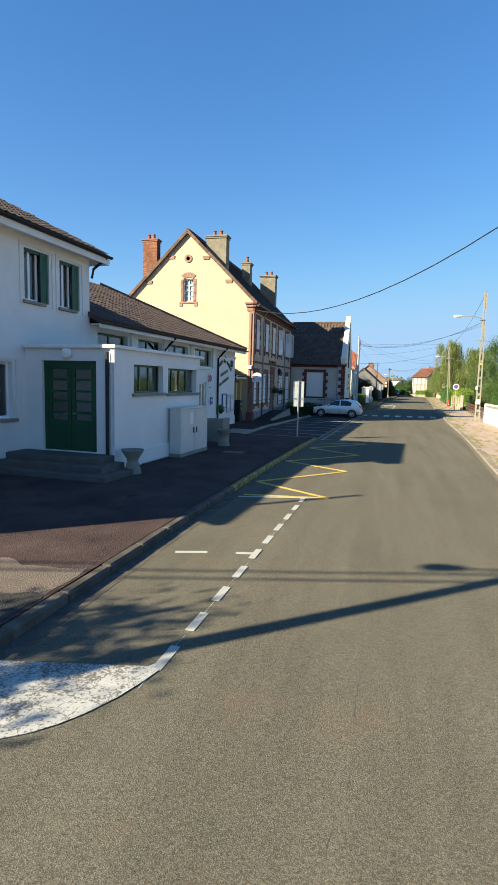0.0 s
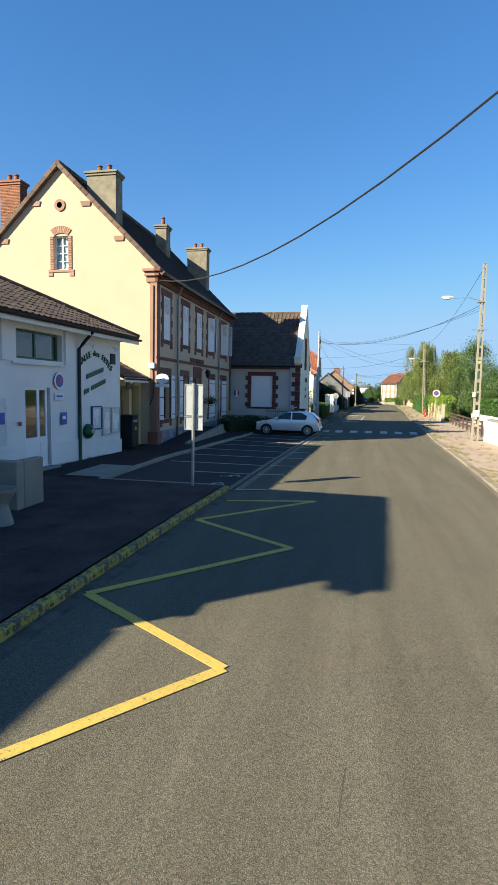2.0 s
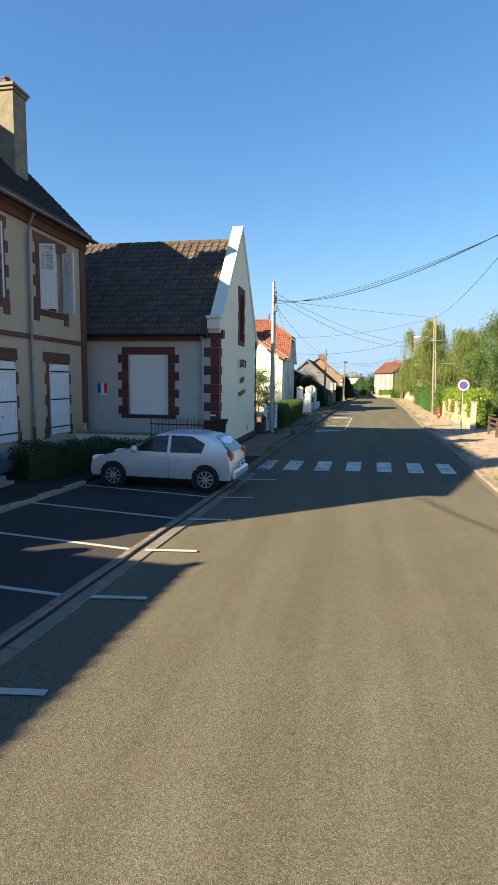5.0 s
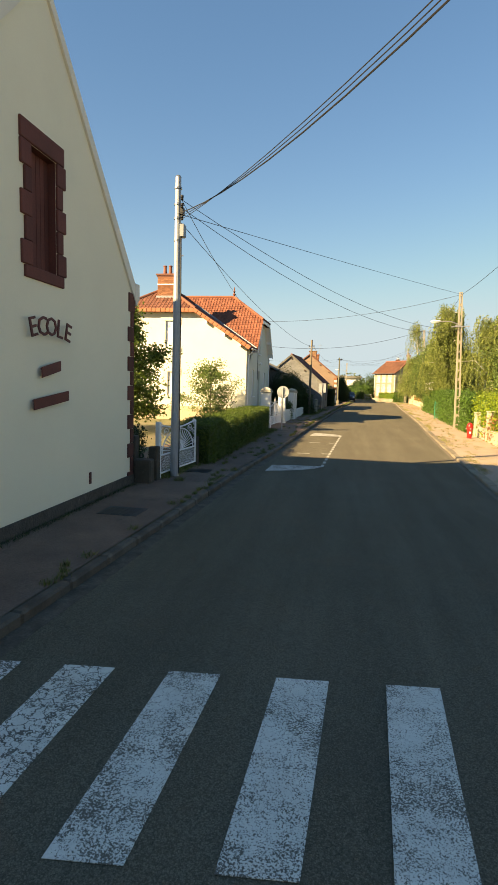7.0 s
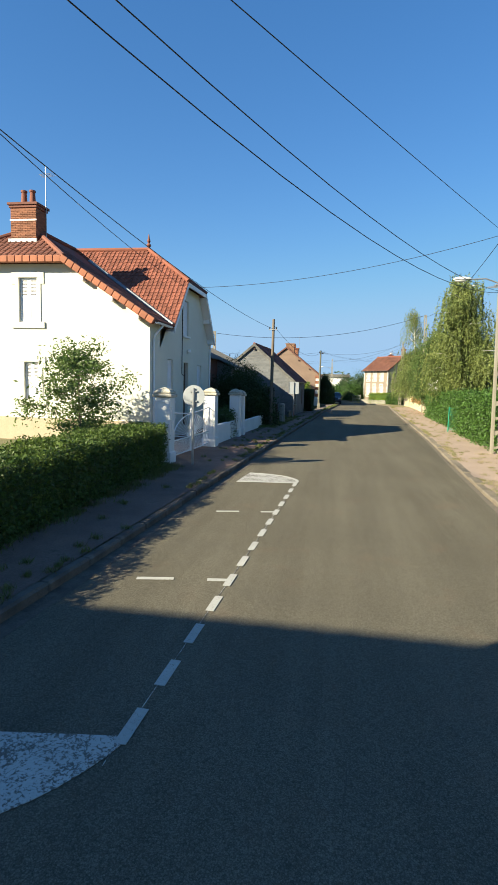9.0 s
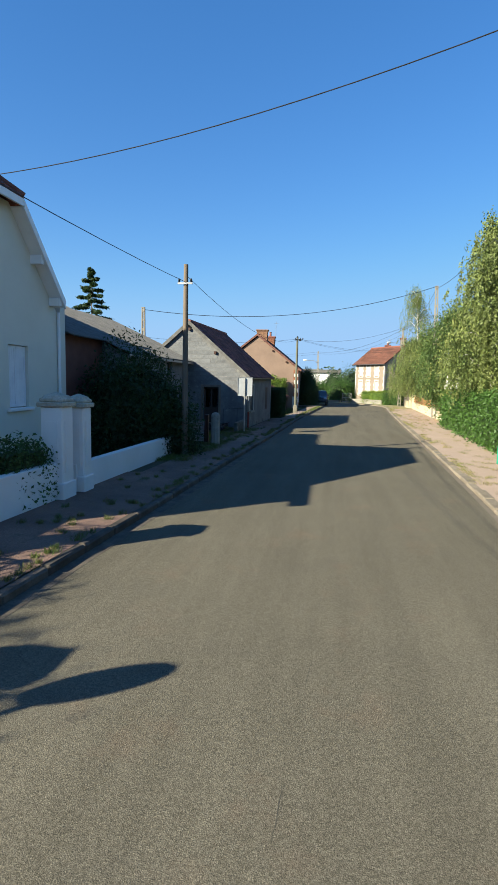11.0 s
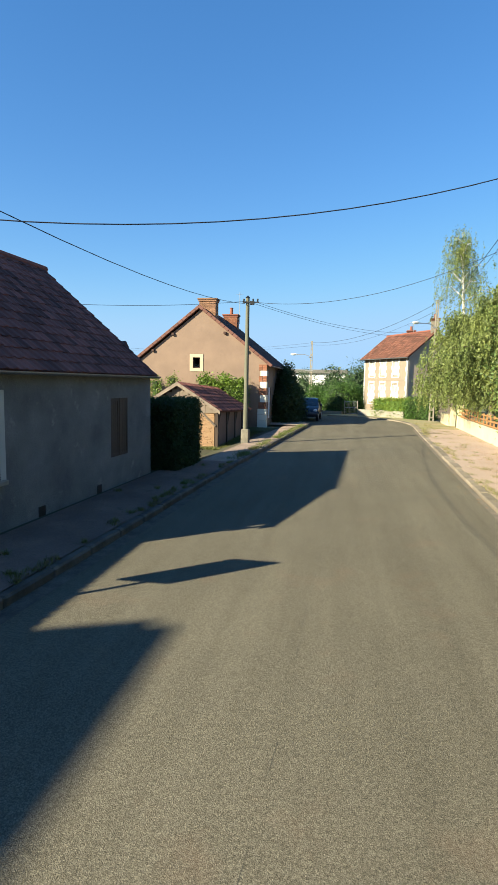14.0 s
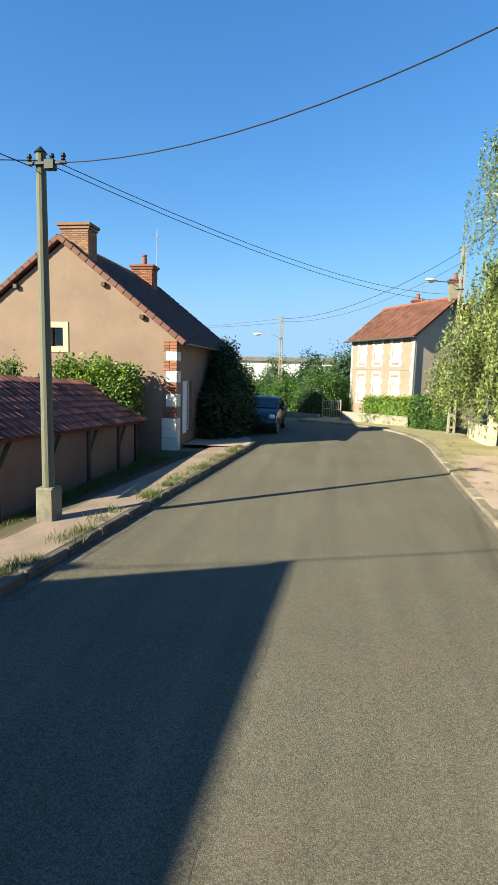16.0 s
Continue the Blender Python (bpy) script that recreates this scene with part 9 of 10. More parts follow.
lattice_pole(-8.0, 107.0, 7.2, "concrete pole rising behind the grey workshop roof", w=0.3)

pb = thing("metal_pole", "pale steel utility pole with cable boxes beside the gate", "utility pole", Matrix.Translation((-2.0, 58.3, 0.1)))
part("shaft", rod([(0, 0, -0.1), (0, 0, 7.8)], [0.12, 0.075], 12), POLEB, pb)
part("pole_cap", rod([(0, 0, 7.8), (0, 0, 7.84)], [0.08, 0.05], 12), ZINC, pb)
part("junction_box", boxes((0.08, 0.2, -0.11, 0.1, 6.3, 6.62), bevel=0.012), ZINC, pb)
part("junction_box", boxes((0.07, 0.16, -0.08, 0.08, 6.85, 7.05), bevel=0.012), DARKMETAL, pb)
for z in (6.2, 6.75, 7.1, 7.5):
    part("band", rod([(0, 0, z), (0, 0, z + 0.05)], 0.1, 12), ZINC, pb)
for z in (6.7, 7.0, 7.2):
    insulator(pb, 0.14, -0.1, z)
part("riser_cable", rod([(0.11, -0.05, 6.3), (0.13, -0.05, 4), (0.14, -0.06, 0.1)], 0.016, 6), CABLE, pb)
pc = thing("wooden_pole", "dark wooden telephone pole on the gravel verge", "utility pole", Matrix.Translation((-0.6, 90.6, 0.1)))
part("shaft", rod([(0, 0, -0.1), (0, 0.02, 6.35)], [0.115, 0.075], 12), POLEW, pc)
part("bracket", boxes((-0.25, 0.25, -0.1, -0.06, 5.7, 5.76)), STEEL, pc)
for x in (-0.2, 0.2):
    insulator(pc, x, -0.08, 5.76)
pd = thing("timber_pole", "weathered pole on a concrete foot beside the shed", "utility pole", Matrix.Translation((1.35, 118.2, 0.1)))
part("shaft", rod([(0, 0, 0.2), (0, 0, 6.2)], [0.11, 0.08], 12), POLEG, pd)
part("foot", boxes((-0.17, 0.17, -0.17, 0.17, -0.2, 0.55), bevel=0.03), mat("stained_foot_concrete", (0.24, 0.215, 0.17), (0.13, 0.12, 0.095), scale=4, fine=40, bump=0.8, stains=(0.08, 0.08, 0.05)), pd, "stained concrete foot block")
part("cross_arm", boxes((-0.2, 0.5, -0.12, -0.07, 5.98, 6.03), bevel=0.005), DARKMETAL, pd)
part("pole_cap", rod([(0, 0, 6.2), (0, 0, 6.3)], [0.11, 0.02], 10), DARKMETAL, pd)
part("junction_box", boxes((0.12, 0.3, -0.14, -0.02, 5.9, 6.06), bevel=0.01), DARKMETAL, pd)
for x in (-0.15, 0.25, 0.45):
    insulator(pd, x, -0.095, 6.03)


# ---- cables ----
def cable(a, b, sag=0.4, r=0.011, label="thin black overhead cable sagging across the street"):
    a, b = Vector(a), Vector(b)
    pts = [a.lerp(b, k / 16) - Vector((0, 0, sag * 4 * (k / 16) * (1 - k / 16))) for k in range(17)]
    return alone("overhead_cable", rod(pts, r * 0.75, 5), CABLE, label, "cable", group="overhead cables")


A, B2, R, F_, E_ = (7.9, 43.1, 9.6), (9.53, 81.6, 8.75), (11.6, 114.37, 9.6), (12.17, 136.9, 8.8), (2.3, 150, 6.8)
B, C, D = (-2.0, 58.3, 7.3), (-0.6, 90.9, 5.9), (1.35, 118.1, 6.15)
along = "thin black telephone cable sagging along the street"
lattice_pole(8.7, 15.0, 10.8, "concrete lattice pole beside the street")
cable((-7.4, 34.15, 7.4), (8.7, 15.0, 10.6), 2.15, 0.03, "thick twisted black cable from the town hall corner over the street")
ps = thing("lamp_pole", "tall pole with a street lamp beside the wing", "street lamp", Matrix.Translation((-6.4, -0.43, 0.1)))
part("shaft", rod([(0, 0, -0.1), (0, 0, 8.9)], [0.15, 0.09], 12), POLEC, ps)
street_lamp(ps, (0, 0, 6.3), (-1.4, -0.26, 0.1))
cable((-6.4, -0.43, 8.8), (8.7, 15.0, 10.4), 0.5, 0.016)
# unseen pole, added to hold the two cables that shade the road
wp = thing("wooden_pole", "unseen wooden pole behind the annex, added to hold cables", "utility pole", Matrix.Translation((-19.9, -4.2, -0.04)))
part("shaft", rod([(0, 0, -0.1), (0, 0, 7.0)], [0.12, 0.08], 12), POLEW, wp)
for z in (6.45, 6.08):
    cable((-6.4, -0.43, z), (-19.9, -4.2, z), 0.06, 0.036, "thick bundled black cable running to the wooden pole")
tree("broadleaf_tree", "green tree beside the lamp pole", (-8.8, -1.7, 0), 4.9, (1.0, 1.0, 3.2), 0.1, 2200, 0.09, LEAF, 91, limbs=9)
cable((-2, 58.3, 7.0), (7.9, 43.1, 7.6), 1.0, 0.016), cable((-2, 58.3, 6.9), (7.9, 43.1, 7.45), 0.8, 0.01), cable((-2, 58.3, 6.8), (7.9, 43.1, 7.3), 0.6, 0.01)
cable((-2, 58.3, 7.0), B2, 0.05), cable((-2, 58.3, 7.2), (9.5, 81.6, 6.5), 1.2), cable((-2, 58.3, 7.4), (9.5, 81.6, 6.55), 0.9)
cable((-2, 58.3, 7.5), (-4.0, 84.2, 7.1), 0.5, 0.012, "thin cable running to the white house gable"), cable((-1.95, 58.4, 6.8), C, 0.55, 0.012, along)
cable((-3.9, 85, 7.3), B2, 0.45, 0.014)
cable((-8.0, 107, 7.1), (11.6, 114.37, 9.75), 1.15, 0.024), cable((-0.6, 90.9, 6.1), (1.25, 118.1, 6.05), 0.85, 0.012, along)
cable((-10.0, 112, 5.75), D, 0.35, 0.012), cable((1.7, 118.1, 6.1), (11.67, 114.3, 7.75), 0.8, 0.012)
cable((1.6, 118.1, 6.15), (12.17, 136.9, 6.75), 0.6, 0.01, along), cable((1.5, 118.1, 6.1), (12.17, 136.9, 6.4), 0.55, 0.01, along)
cable(R, F_, 0.7, 0.02, "thick bundled black cable between the concrete poles"), cable((11.62, 114.37, 9.2), (12.1, 136.9, 8.3), 0.7, 0.012, along)
cable(F_, E_, 0.8, 0.018, "thick bundled black cable to the pole at the bend"), cable((12.1, 136.9, 8.2), (2.3, 150, 6.6), 0.8, 0.012)
cable(E_, (-30, 160, 7.0), 0.8, 0.012, along), cable((2.3, 150, 6.5), (-20, 145, 6.2), 0.6, 0.012, along), cable(B2, R, 0.7, 0.018, "bundled black cable between the concrete poles"), cable(A, B2, 0.8, 0.016, "bundled black cable between the concrete poles")

# ---- boundary of the near gardens ----
WALLW = mat("white_wall_render", (0.66, 0.63, 0.56), (0.56, 0.53, 0.46), scale=1.0, fine=70, stains=(0.40, 0.37, 0.30), mix=0.2)
LOWC = mat("pale_low_concrete", (0.42, 0.375, 0.30), (0.31, 0.28, 0.225), scale=1.2, fine=60, stains=(0.28, 0.26, 0.2), mix=0.3)
nw = thing("boundary_wall", "white rendered boundary wall with a square end pillar", "wall", Matrix.Translation((0, 0, 0.05)))
part("wall_body", boxes((8.42, 8.62, 24, 42.6, -0.1, 1.22)), WALLW, nw)
part("coping", boxes((8.37, 8.67, 24, 42.6, 1.22, 1.3), bevel=0.015), CONC, nw)
part("pillar", boxes((8.34, 8.7, 42.6, 42.96, -0.1, 1.45), bevel=0.01), WALLW, nw)
rf = thing("rail_fence", "dark stained wooden rail fence along the gravel pavement", "fence", Matrix.Translation((0, 0, 0.08)))
FENCEW = mat("dark_fence_wood", (0.10, 0.06, 0.04), (0.07, 0.042, 0.03), scale=3, fine=50, stretch=(1, 0.2, 1), spread=0.2)
for k in range(9):
    y = 46 + k * 15.3 / 8
    x = 8.9 + 0.7 * k / 8
    part("post", boxes((x - 0.05, x + 0.05, y - 0.05, y + 0.05, -0.1, 1.0), bevel=0.01), FENCEW, rf)
    if k < 8:
        for z in (0.35, 0.62, 0.88):
            part("rail", solid([(x - 0.08, y, z), (x - 0.05, y, z), (x + 0.0375, y + 15.3 / 8, z), (x + 0.0075, y + 15.3 / 8, z)], (0, 0, 0.11)), FENCEW, rf)
gl = alone("garden_wall", boxes((11.9, 12.1, 49, 64, 0, 0.95), bevel=0.02), GREY_RENDER, "grey rendered low wall with a hedge over it", "wall")
HEDGE_Y = leaf_mat("yellow_green_leaf", (0.22, 0.28, 0.03), (0.12, 0.20, 0.025))
HEDGE_G = leaf_mat("bright_hedge_leaf", (0.075, 0.155, 0.025), (0.05, 0.11, 0.02))
HEDGE_R = leaf_mat("reddish_leaf", (0.30, 0.10, 0.05), (0.20, 0.13, 0.04))
hedge("hedge", "mid-green garden hedge behind the grey wall", [(12.6, 48), (12.9, 64)], 0.9, 2.2, 2.2, 9000, 0.07, HEDGE_G, 21)
hedge("hedge", "green garden hedge behind the white boundary wall", [(9.5, 24), (9.6, 42)], 0.9, 2.2, 2.3, 8000, 0.07, HEDGE_G, 22)

np2 = no_parking("no_parking_sign", pose(8.67, 63.8, 2.73, 0, 0, -90), "round blue and red no parking sign on a steel post", 0.32)
part("post", rod([(2.73, 0, -0.035), (-0.2, 0, -0.035)], 0.032, 10), STEEL, np2)

lw2 = thing("pillared_wall", "low pale concrete wall with taller square pillars", "wall", Matrix.Translation((0, 0, 0.08)))
PILS = [(64.4, 9.45), (67.2, 9.52), (70.1, 9.6), (73.0, 9.68), (75.9, 9.75)]
for (y, x), (y2, x2) in zip(PILS, PILS[1:]):
    part("wall_panel", solid([(x - 0.07, y + 0.17, -0.1), (x + 0.07, y + 0.17, -0.1), (x2 + 0.07, y2 - 0.17, -0.1), (x2 - 0.07, y2 - 0.17, -0.1)], (0, 0, 0.72)), LOWC, lw2)
for k, (y, x) in enumerate(PILS):
    h = (1.62, 1.35, 1.45, 1.5, 1.3)[k]
    part("pillar", boxes((x - 0.15, x + 0.15, y - 0.15, y + 0.15, -0.1, h), bevel=0.02), LOWC, lw2)
    part("pillar_cap", boxes((x - 0.18, x + 0.18, y - 0.18, y + 0.18, h, h + 0.06), bevel=0.015), LOWC, lw2)
hedge("hedge", "yellow-green loose hedge growing over the pillared wall", [(10.15, 65.5), (10.35, 77)], 1.0, 2.2, 2.35, 11000, 0.075, HEDGE_Y, 23, core=HEDGE_G, wild=0.13)
hedge("shrub", "reddish shrub growing through the pillared wall", [(9.85, 72), (9.9, 73.6)], 0.45, 1.25, 1.2, 900, 0.06, HEDGE_R, 24, category="shrub", wild=0.1, core=HEDGE_G)

HYD = mat("hydrant_red", (0.55, 0.02, 0.02), (0.48, 0.016, 0.018), rough=0.35, bump=0.03, fine=30, mix=0.1)
hy_ = thing("fire_hydrant", "bright red fire hydrant on the gravel pavement", "hydrant", Matrix.Translation((9.1, 74.6, 0.09)) @ Matrix.Diagonal((0.82, 0.82, 0.85, 1)))
part("barrel", lathe([(0.13, -0.05), (0.13, 0.06), (0.15, 0.08), (0.16, 0.4), (0.2, 0.62), (0.205, 0.75), (0.18, 0.86), (0.1, 0.94), (0.03, 0.97), (0.0, 0.975)], 20), HYD, hy_)
part("base_collar", lathe([(0.17, -0.04), (0.17, 0.03), (0.14, 0.05)], 16), HYD, hy_)
part("outlet_cap", rod([(-0.19, 0, 0.6), (-0.26, 0, 0.6)], 0.05, 12), STEEL, hy_)
part("outlet_cap", rod([(0, -0.19, 0.6), (0, -0.25, 0.6)], 0.05, 12), STEEL, hy_)
part("front_plate", boxes((-0.05, 0.05, -0.175, -0.155, 0.3, 0.42), bevel=0.004), WHITE, hy_, "small white plate")

hedge("hedge", "dense green clipped hedge along the gravel pavement", [(10.25, 78), (10.35, 80.9)], 1.1, 2.05, 2.2, 6500, 0.065, HEDGE_G, 25, wild=0.09)
hedge("hedge", "dense green rounded hedge beside the concrete pole", [(10.7, 82.2), (11.0, 91.4)], 1.5, 2.3, 2.35, 15000, 0.065, HEDGE_G, 26, wild=0.13)
hedge("hedge", "tall green hedge beside the green gate", [(11.2, 93.0), (11.9, 108.8)], 1.2, 2.3, 2.2, 15000, 0.07, HEDGE_G, 27, wild=0.12)
gg = thing("metal_gate", "low green metal gate with wire mesh in the hedge", "gate", pose(9.95, 91.9, 0.08, 0, 0, 4))
GREENG = mat("gate_green", (0.02, 0.26, 0.16), (0.018, 0.22, 0.14), rough=0.45, bump=0.03)
part("gate_post", rod([(0, 0, -0.1), (0, 0, 1.5)], 0.035, 10), GREENG, gg), part("gate_post", rod([(1.0, 0, -0.1), (1.0, 0, 1.5)], 0.035, 10), GREENG, gg)
for z in (0.12, 1.42):
    part("rail", rod([(0.04, 0, z), (0.96, 0, z)], 0.02, 8), GREENG, gg)
wm_ = bmesh.new()
for k in range(12):
    tube(wm_, [(0.08 + 0.07 * k, 0, 0.12), (0.08 + 0.07 * k, 0, 1.42)], 0.004, 4)
for k in range(9):
    tube(wm_, [(0.04, 0, 0.2 + 0.14 * k), (0.96, 0, 0.2 + 0.14 * k)], 0.004, 4)
part("mesh_panel", wm_, GREENG, gg)

zs = thing("speed_zone_sign", "white panel ending a speed zone with a black slanted bar", "road sign", pose(11.6, 107.4, 0.08, 0, 0, 6))
part("post", rod([(0, 0.05, -0.1), (0, 0.05, 3.2)], 0.035, 10), STEEL, zs)
pn = part("panel", boxes((-0.42, 0.42, -0.02, 0.0, 2.35, 3.25), bevel=0.006), WHITE, zs)
BLACKS = mat("sign_black", (0.015, 0.015, 0.017), (0.012, 0.012, 0.014), rough=0.4, bump=0.0)
GREYS = mat("sign_grey", (0.30, 0.33, 0.38), (0.28, 0.31, 0.36), rough=0.4, bump=0.0)
part("ring", rod([(0.22 * math.cos(k * math.tau / 28), -0.024, 2.7 + 0.22 * math.sin(k * math.tau / 28)) for k in range(29)], 0.02, 6), GREYS, pn)
text("30", 0.26, Matrix.Translation((0, -0.024, 2.7)), BLACKS, pn, depth=0.003)
part("slanted_bar", solid([(-0.36, -0.028, 2.37), (-0.24, -0.028, 2.37), (0.41, -0.028, 3.0), (0.41, -0.028, 3.12)], (0, 0.003, 0)), BLACKS, pn)
text("FIN DE ZONE", 0.1, Matrix.Translation((0, -0.024, 3.13)), BLACKS, pn, depth=0.003)

cw = thing("cream_wall", "low cream rendered wall carrying an orange wooden fence", "wall", Matrix.Translation((0, 0, 0.08)))
CREAMW = mat("cream_garden_wall", (0.60, 0.53, 0.36), (0.52, 0.45, 0.30), scale=1.2, fine=70, stains=(0.40, 0.35, 0.25), mix=0.2)
part("wall_body", solid([(11.9, 109.5, -0.1), (12.12, 109.5, -0.1), (12.98, 130.3, -0.1), (12.76, 130.3, -0.1)], (0, 0, 0.75)), CREAMW, cw)
part("coping", solid([(11.87, 109.5, 0.65), (12.15, 109.5, 0.65), (13.01, 130.3, 0.65), (12.73, 130.3, 0.65)], (0, 0, 0.05)), CREAMW, cw)
part("wall_body", boxes((12.55, 12.78, 132.5, 135.2, -0.1, 0.75)), CREAMW, cw)
for x, y, h in ((12.89, 130.5, 1.4), (12.8, 132.3, 1.2)):
    part("pillar", boxes((x - 0.17, x + 0.17, y - 0.17, y + 0.17, -0.1, h), bevel=0.015), CREAMW, cw)
    part("pillar_cap", boxes((x - 0.21, x + 0.21, y - 0.21, y + 0.21, h, h + 0.06), bevel=0.015), CREAMW, cw)
OFW = mat("orange_fence_wood", (0.42, 0.22, 0.08), (0.33, 0.165, 0.06), scale=3, fine=50, stretch=(1, 0.2, 1), spread=0.15)
of = thing("wooden_fence", "orange-brown lattice fence fixed on the cream wall", "fence", pose(11.98, 109.6, 0.78, 0, 0, -2.37))
for k in range(27):
    part("slat", boxes((-0.03, 0.03, 0.2 + 0.76 * k - 0.04, 0.2 + 0.76 * k + 0.04, 0, 0.6), bevel=0.006), OFW, of)
for z in (0.08, 0.3, 0.52):
    part("rail", boxes((-0.055, -0.03, 0, 20.6, z - 0.035, z + 0.035), bevel=0.006), OFW, of)


# ---- trees behind them ----
def weeping(name, label, base, h, r, strands, per, size, material, seed, bark, lean=(0, 0), low=0.8, limbs=10, top_only=0.0, hangs=0.42):
    """A tree whose thin shoots hang in curtains: trunk, rising limbs, and leaves strung along hanging shoots."""
    rg = np.random.default_rng(seed)
    ob = thing(name, label, "tree", Matrix.Translation(base))
    bm = bmesh.new()
    tip = Vector((lean[0], lean[1], h * 0.95))
    tube(bm, [(0, 0, -0.1), tip * 0.3 + Vector((0.06, -0.05, 0)), tip * 0.65, tip], [0.2, 0.15, 0.09, 0.015], 9)
    part("trunk", bm, bark, ob)
    pts = []
    ends = []
    for i in range(limbs):
        f = (i + 0.6) / limbs
        z0 = h * (0.22 + top_only + (0.68 - top_only) * f)
        a = i * 2.39 + rg.uniform(-0.3, 0.3)
        L_ = r * (1.05 - 0.65 * f) * rg.uniform(0.75, 1.1)
        c = tip * (z0 / (h * 0.95))
        e = c + Vector((math.cos(a) * L_, math.sin(a) * L_, L_ * rg.uniform(0.35, 0.7)))
        m_ = c.lerp(e, 0.55) + Vector((0, 0, 0.25 * L_))
        part("limb", rod([c, m_, e], [0.06, 0.035, 0.01], 6), bark, ob)
        ends.append((c, m_, e))
    for k in range(3):
        ends.append((tip * 0.9, tip * 0.96, tip + Vector((rg.normal() * 0.25, rg.normal() * 0.25, 0.1))))
    for s in range(strands):
        c, m_, e = ends[rg.integers(len(ends))]
        f = 0.2 + 0.14 * rg.integers(0, 7)
        p = c.lerp(m_, f * 2) if f < 0.5 else m_.lerp(e, f * 2 - 1)
        p = p + Vector(rg.normal(size=3) * (0.15 * r, 0.15 * r, 0.3))
        length = min(rg.uniform(0.6, max(0.9, hangs * h)), max(0.3, p.z - low + rg.normal() * 0.4))
        w = rg.normal(size=2) * 0.1
        out = Vector((p.x - c.x, p.y - c.y, 0)) * 0.1
        for k in range(per):
            q = rg.uniform() ** 0.8
            pts.append((p.x + out.x * q + w[0] * math.sin(3 * q) + rg.normal() * 0.04, p.y + out.y * q + w[1] * math.sin(3 * q) + rg.normal() * 0.05, p.z - length * q))
    me = leaves(pts, size, rg, 0.0, 1.2)
    me.materials.append(material)
    part("crown", me, material, ob)["kind"] = "stuff"
    return ob


BIRCHL = leaf_mat("birch_leaf", (0.21, 0.245, 0.07), (0.125, 0.17, 0.048), 0.5)
BIRCHB = mat("birch_bark", (0.62, 0.60, 0.55), (0.45, 0.43, 0.39), scale=4, fine=25, stains=(0.08, 0.075, 0.07), stretch=(1, 1, 2.5))
LEAFM = leaf_mat("broad_leaf", (0.105, 0.165, 0.04), (0.062, 0.108, 0.027), 0.5)
weeping("weeping_birch", "tall weeping birch with pale hanging shoots behind the hedge", (12.1, 100.8, 0), 11.1, 2.7, 1900, 38, 0.072, BIRCHL, 31, BIRCHB, low=2.2, limbs=20)
weeping("weeping_birch", "tall weeping birch with pale hanging shoots behind the hedge", (15.6, 97.0, 0), 9.4, 3.2, 1400, 36, 0.078, BIRCHL, 32, BIRCHB, low=1.6, limbs=18)
tree("broadleaf_tree", "dark green broadleaf tree behind the garden hedge", (17.5, 92, 0), 9.6, (3.2, 3.0, 0.8), 0.2, 16000, 0.1, LEAFM, 33, limbs=16)
tree("broadleaf_tree", "dense dark green tree overhanging the cream wall", (12.6, 112.4, 0), 7.5, (2.1, 2.2, 1.0), 0.16, 52000, 0.068, LEAFM, 34, limbs=24)
tree("broadleaf_tree", "dense dark green tree overhanging the cream wall", (14.8, 107, 0), 6.6, (2.4, 3.0, 1.0), 0.18, 30000, 0.075, LEAFM, 35, limbs=16)
weeping("weeping_tree", "light green drooping tree over the cream wall", (13.0, 124, 0), 7.6, 2.6, 1700, 34, 0.07, BIRCHL, 36, BARK, low=1.5, limbs=12)
weeping("silver_birch", "tall slender white-trunked birch with a thin high crown", (13.9, 133.6, 0), 13.4, 1.9, 520, 24, 0.055, BIRCHL, 37, BIRCHB, lean=(-1.0, -0.4), low=4.0, limbs=13, top_only=0.38, hangs=0.14)
weeping("weeping_tree", "light green drooping tree beside the lamp pole", (13.1, 131.6, 0), 7.4, 2.7, 2300, 34, 0.07, BIRCHL, 38, BARK, low=1.3, limbs=13)
for k, (x, y, r, h) in enumerate(((14.2, 71, 2.2, 3.6), (16.0, 87, 3.0, 8.0), (17.5, 79, 3.0, 7.2), (19.0, 70, 3.2, 6.4), (15.5, 62, 2.6, 3.6))):
    bush("garden_shrub", "large rounded green shrub behind the hedges", (x, y, 0), (r, r, h), 20000, 0.085, LEAFM, 70 + k, category="shrub", wild=0.12)

# ---- house at the bend ----
hb = thing("corner_house", "sandy rendered house with closed white shutters and red roof", "house")
SHUT_W = mat("chalky_white", (0.50, 0.49, 0.46), (0.45, 0.44, 0.41), rough=0.7, fine=40, bump=0.05, mix=0.1)
SANDY = mat("sandy_render", (0.275, 0.222, 0.172), (0.225, 0.182, 0.14), scale=0.8, fine=60, mix=0.3, stains=(0.2, 0.16, 0.12))
DULLRED = mat("dull_red_tile", (0.2, 0.085, 0.056), (0.135, 0.06, 0.042), scale=1.5, fine=30, spread=0.4, stains=(0.13, 0.07, 0.05))
# walls turned from the sun, coloured paler than the front to lift their shade
SHADED_SIDE = mat("shaded_side_render", (0.48, 0.385, 0.31), (0.40, 0.32, 0.26), scale=0.6, fine=70, mix=0.2)
q0, q1 = Vector((7.45, 146.0)), Vector((10.7, 140.25))
fd = (q1 - q0).normalized()
fl = (q1 - q0).length
bd = Vector((-fd.y, fd.x))
DEP = 5.0
q2, q3 = q1 + bd * DEP, q0 + bd * DEP
openings = [(f * fl - 0.36, f * fl + 0.36, z0, z1) for f in (0.2, 0.46, 0.74) for z0, z1 in ((1.15, 2.75), (3.5, 4.8))]
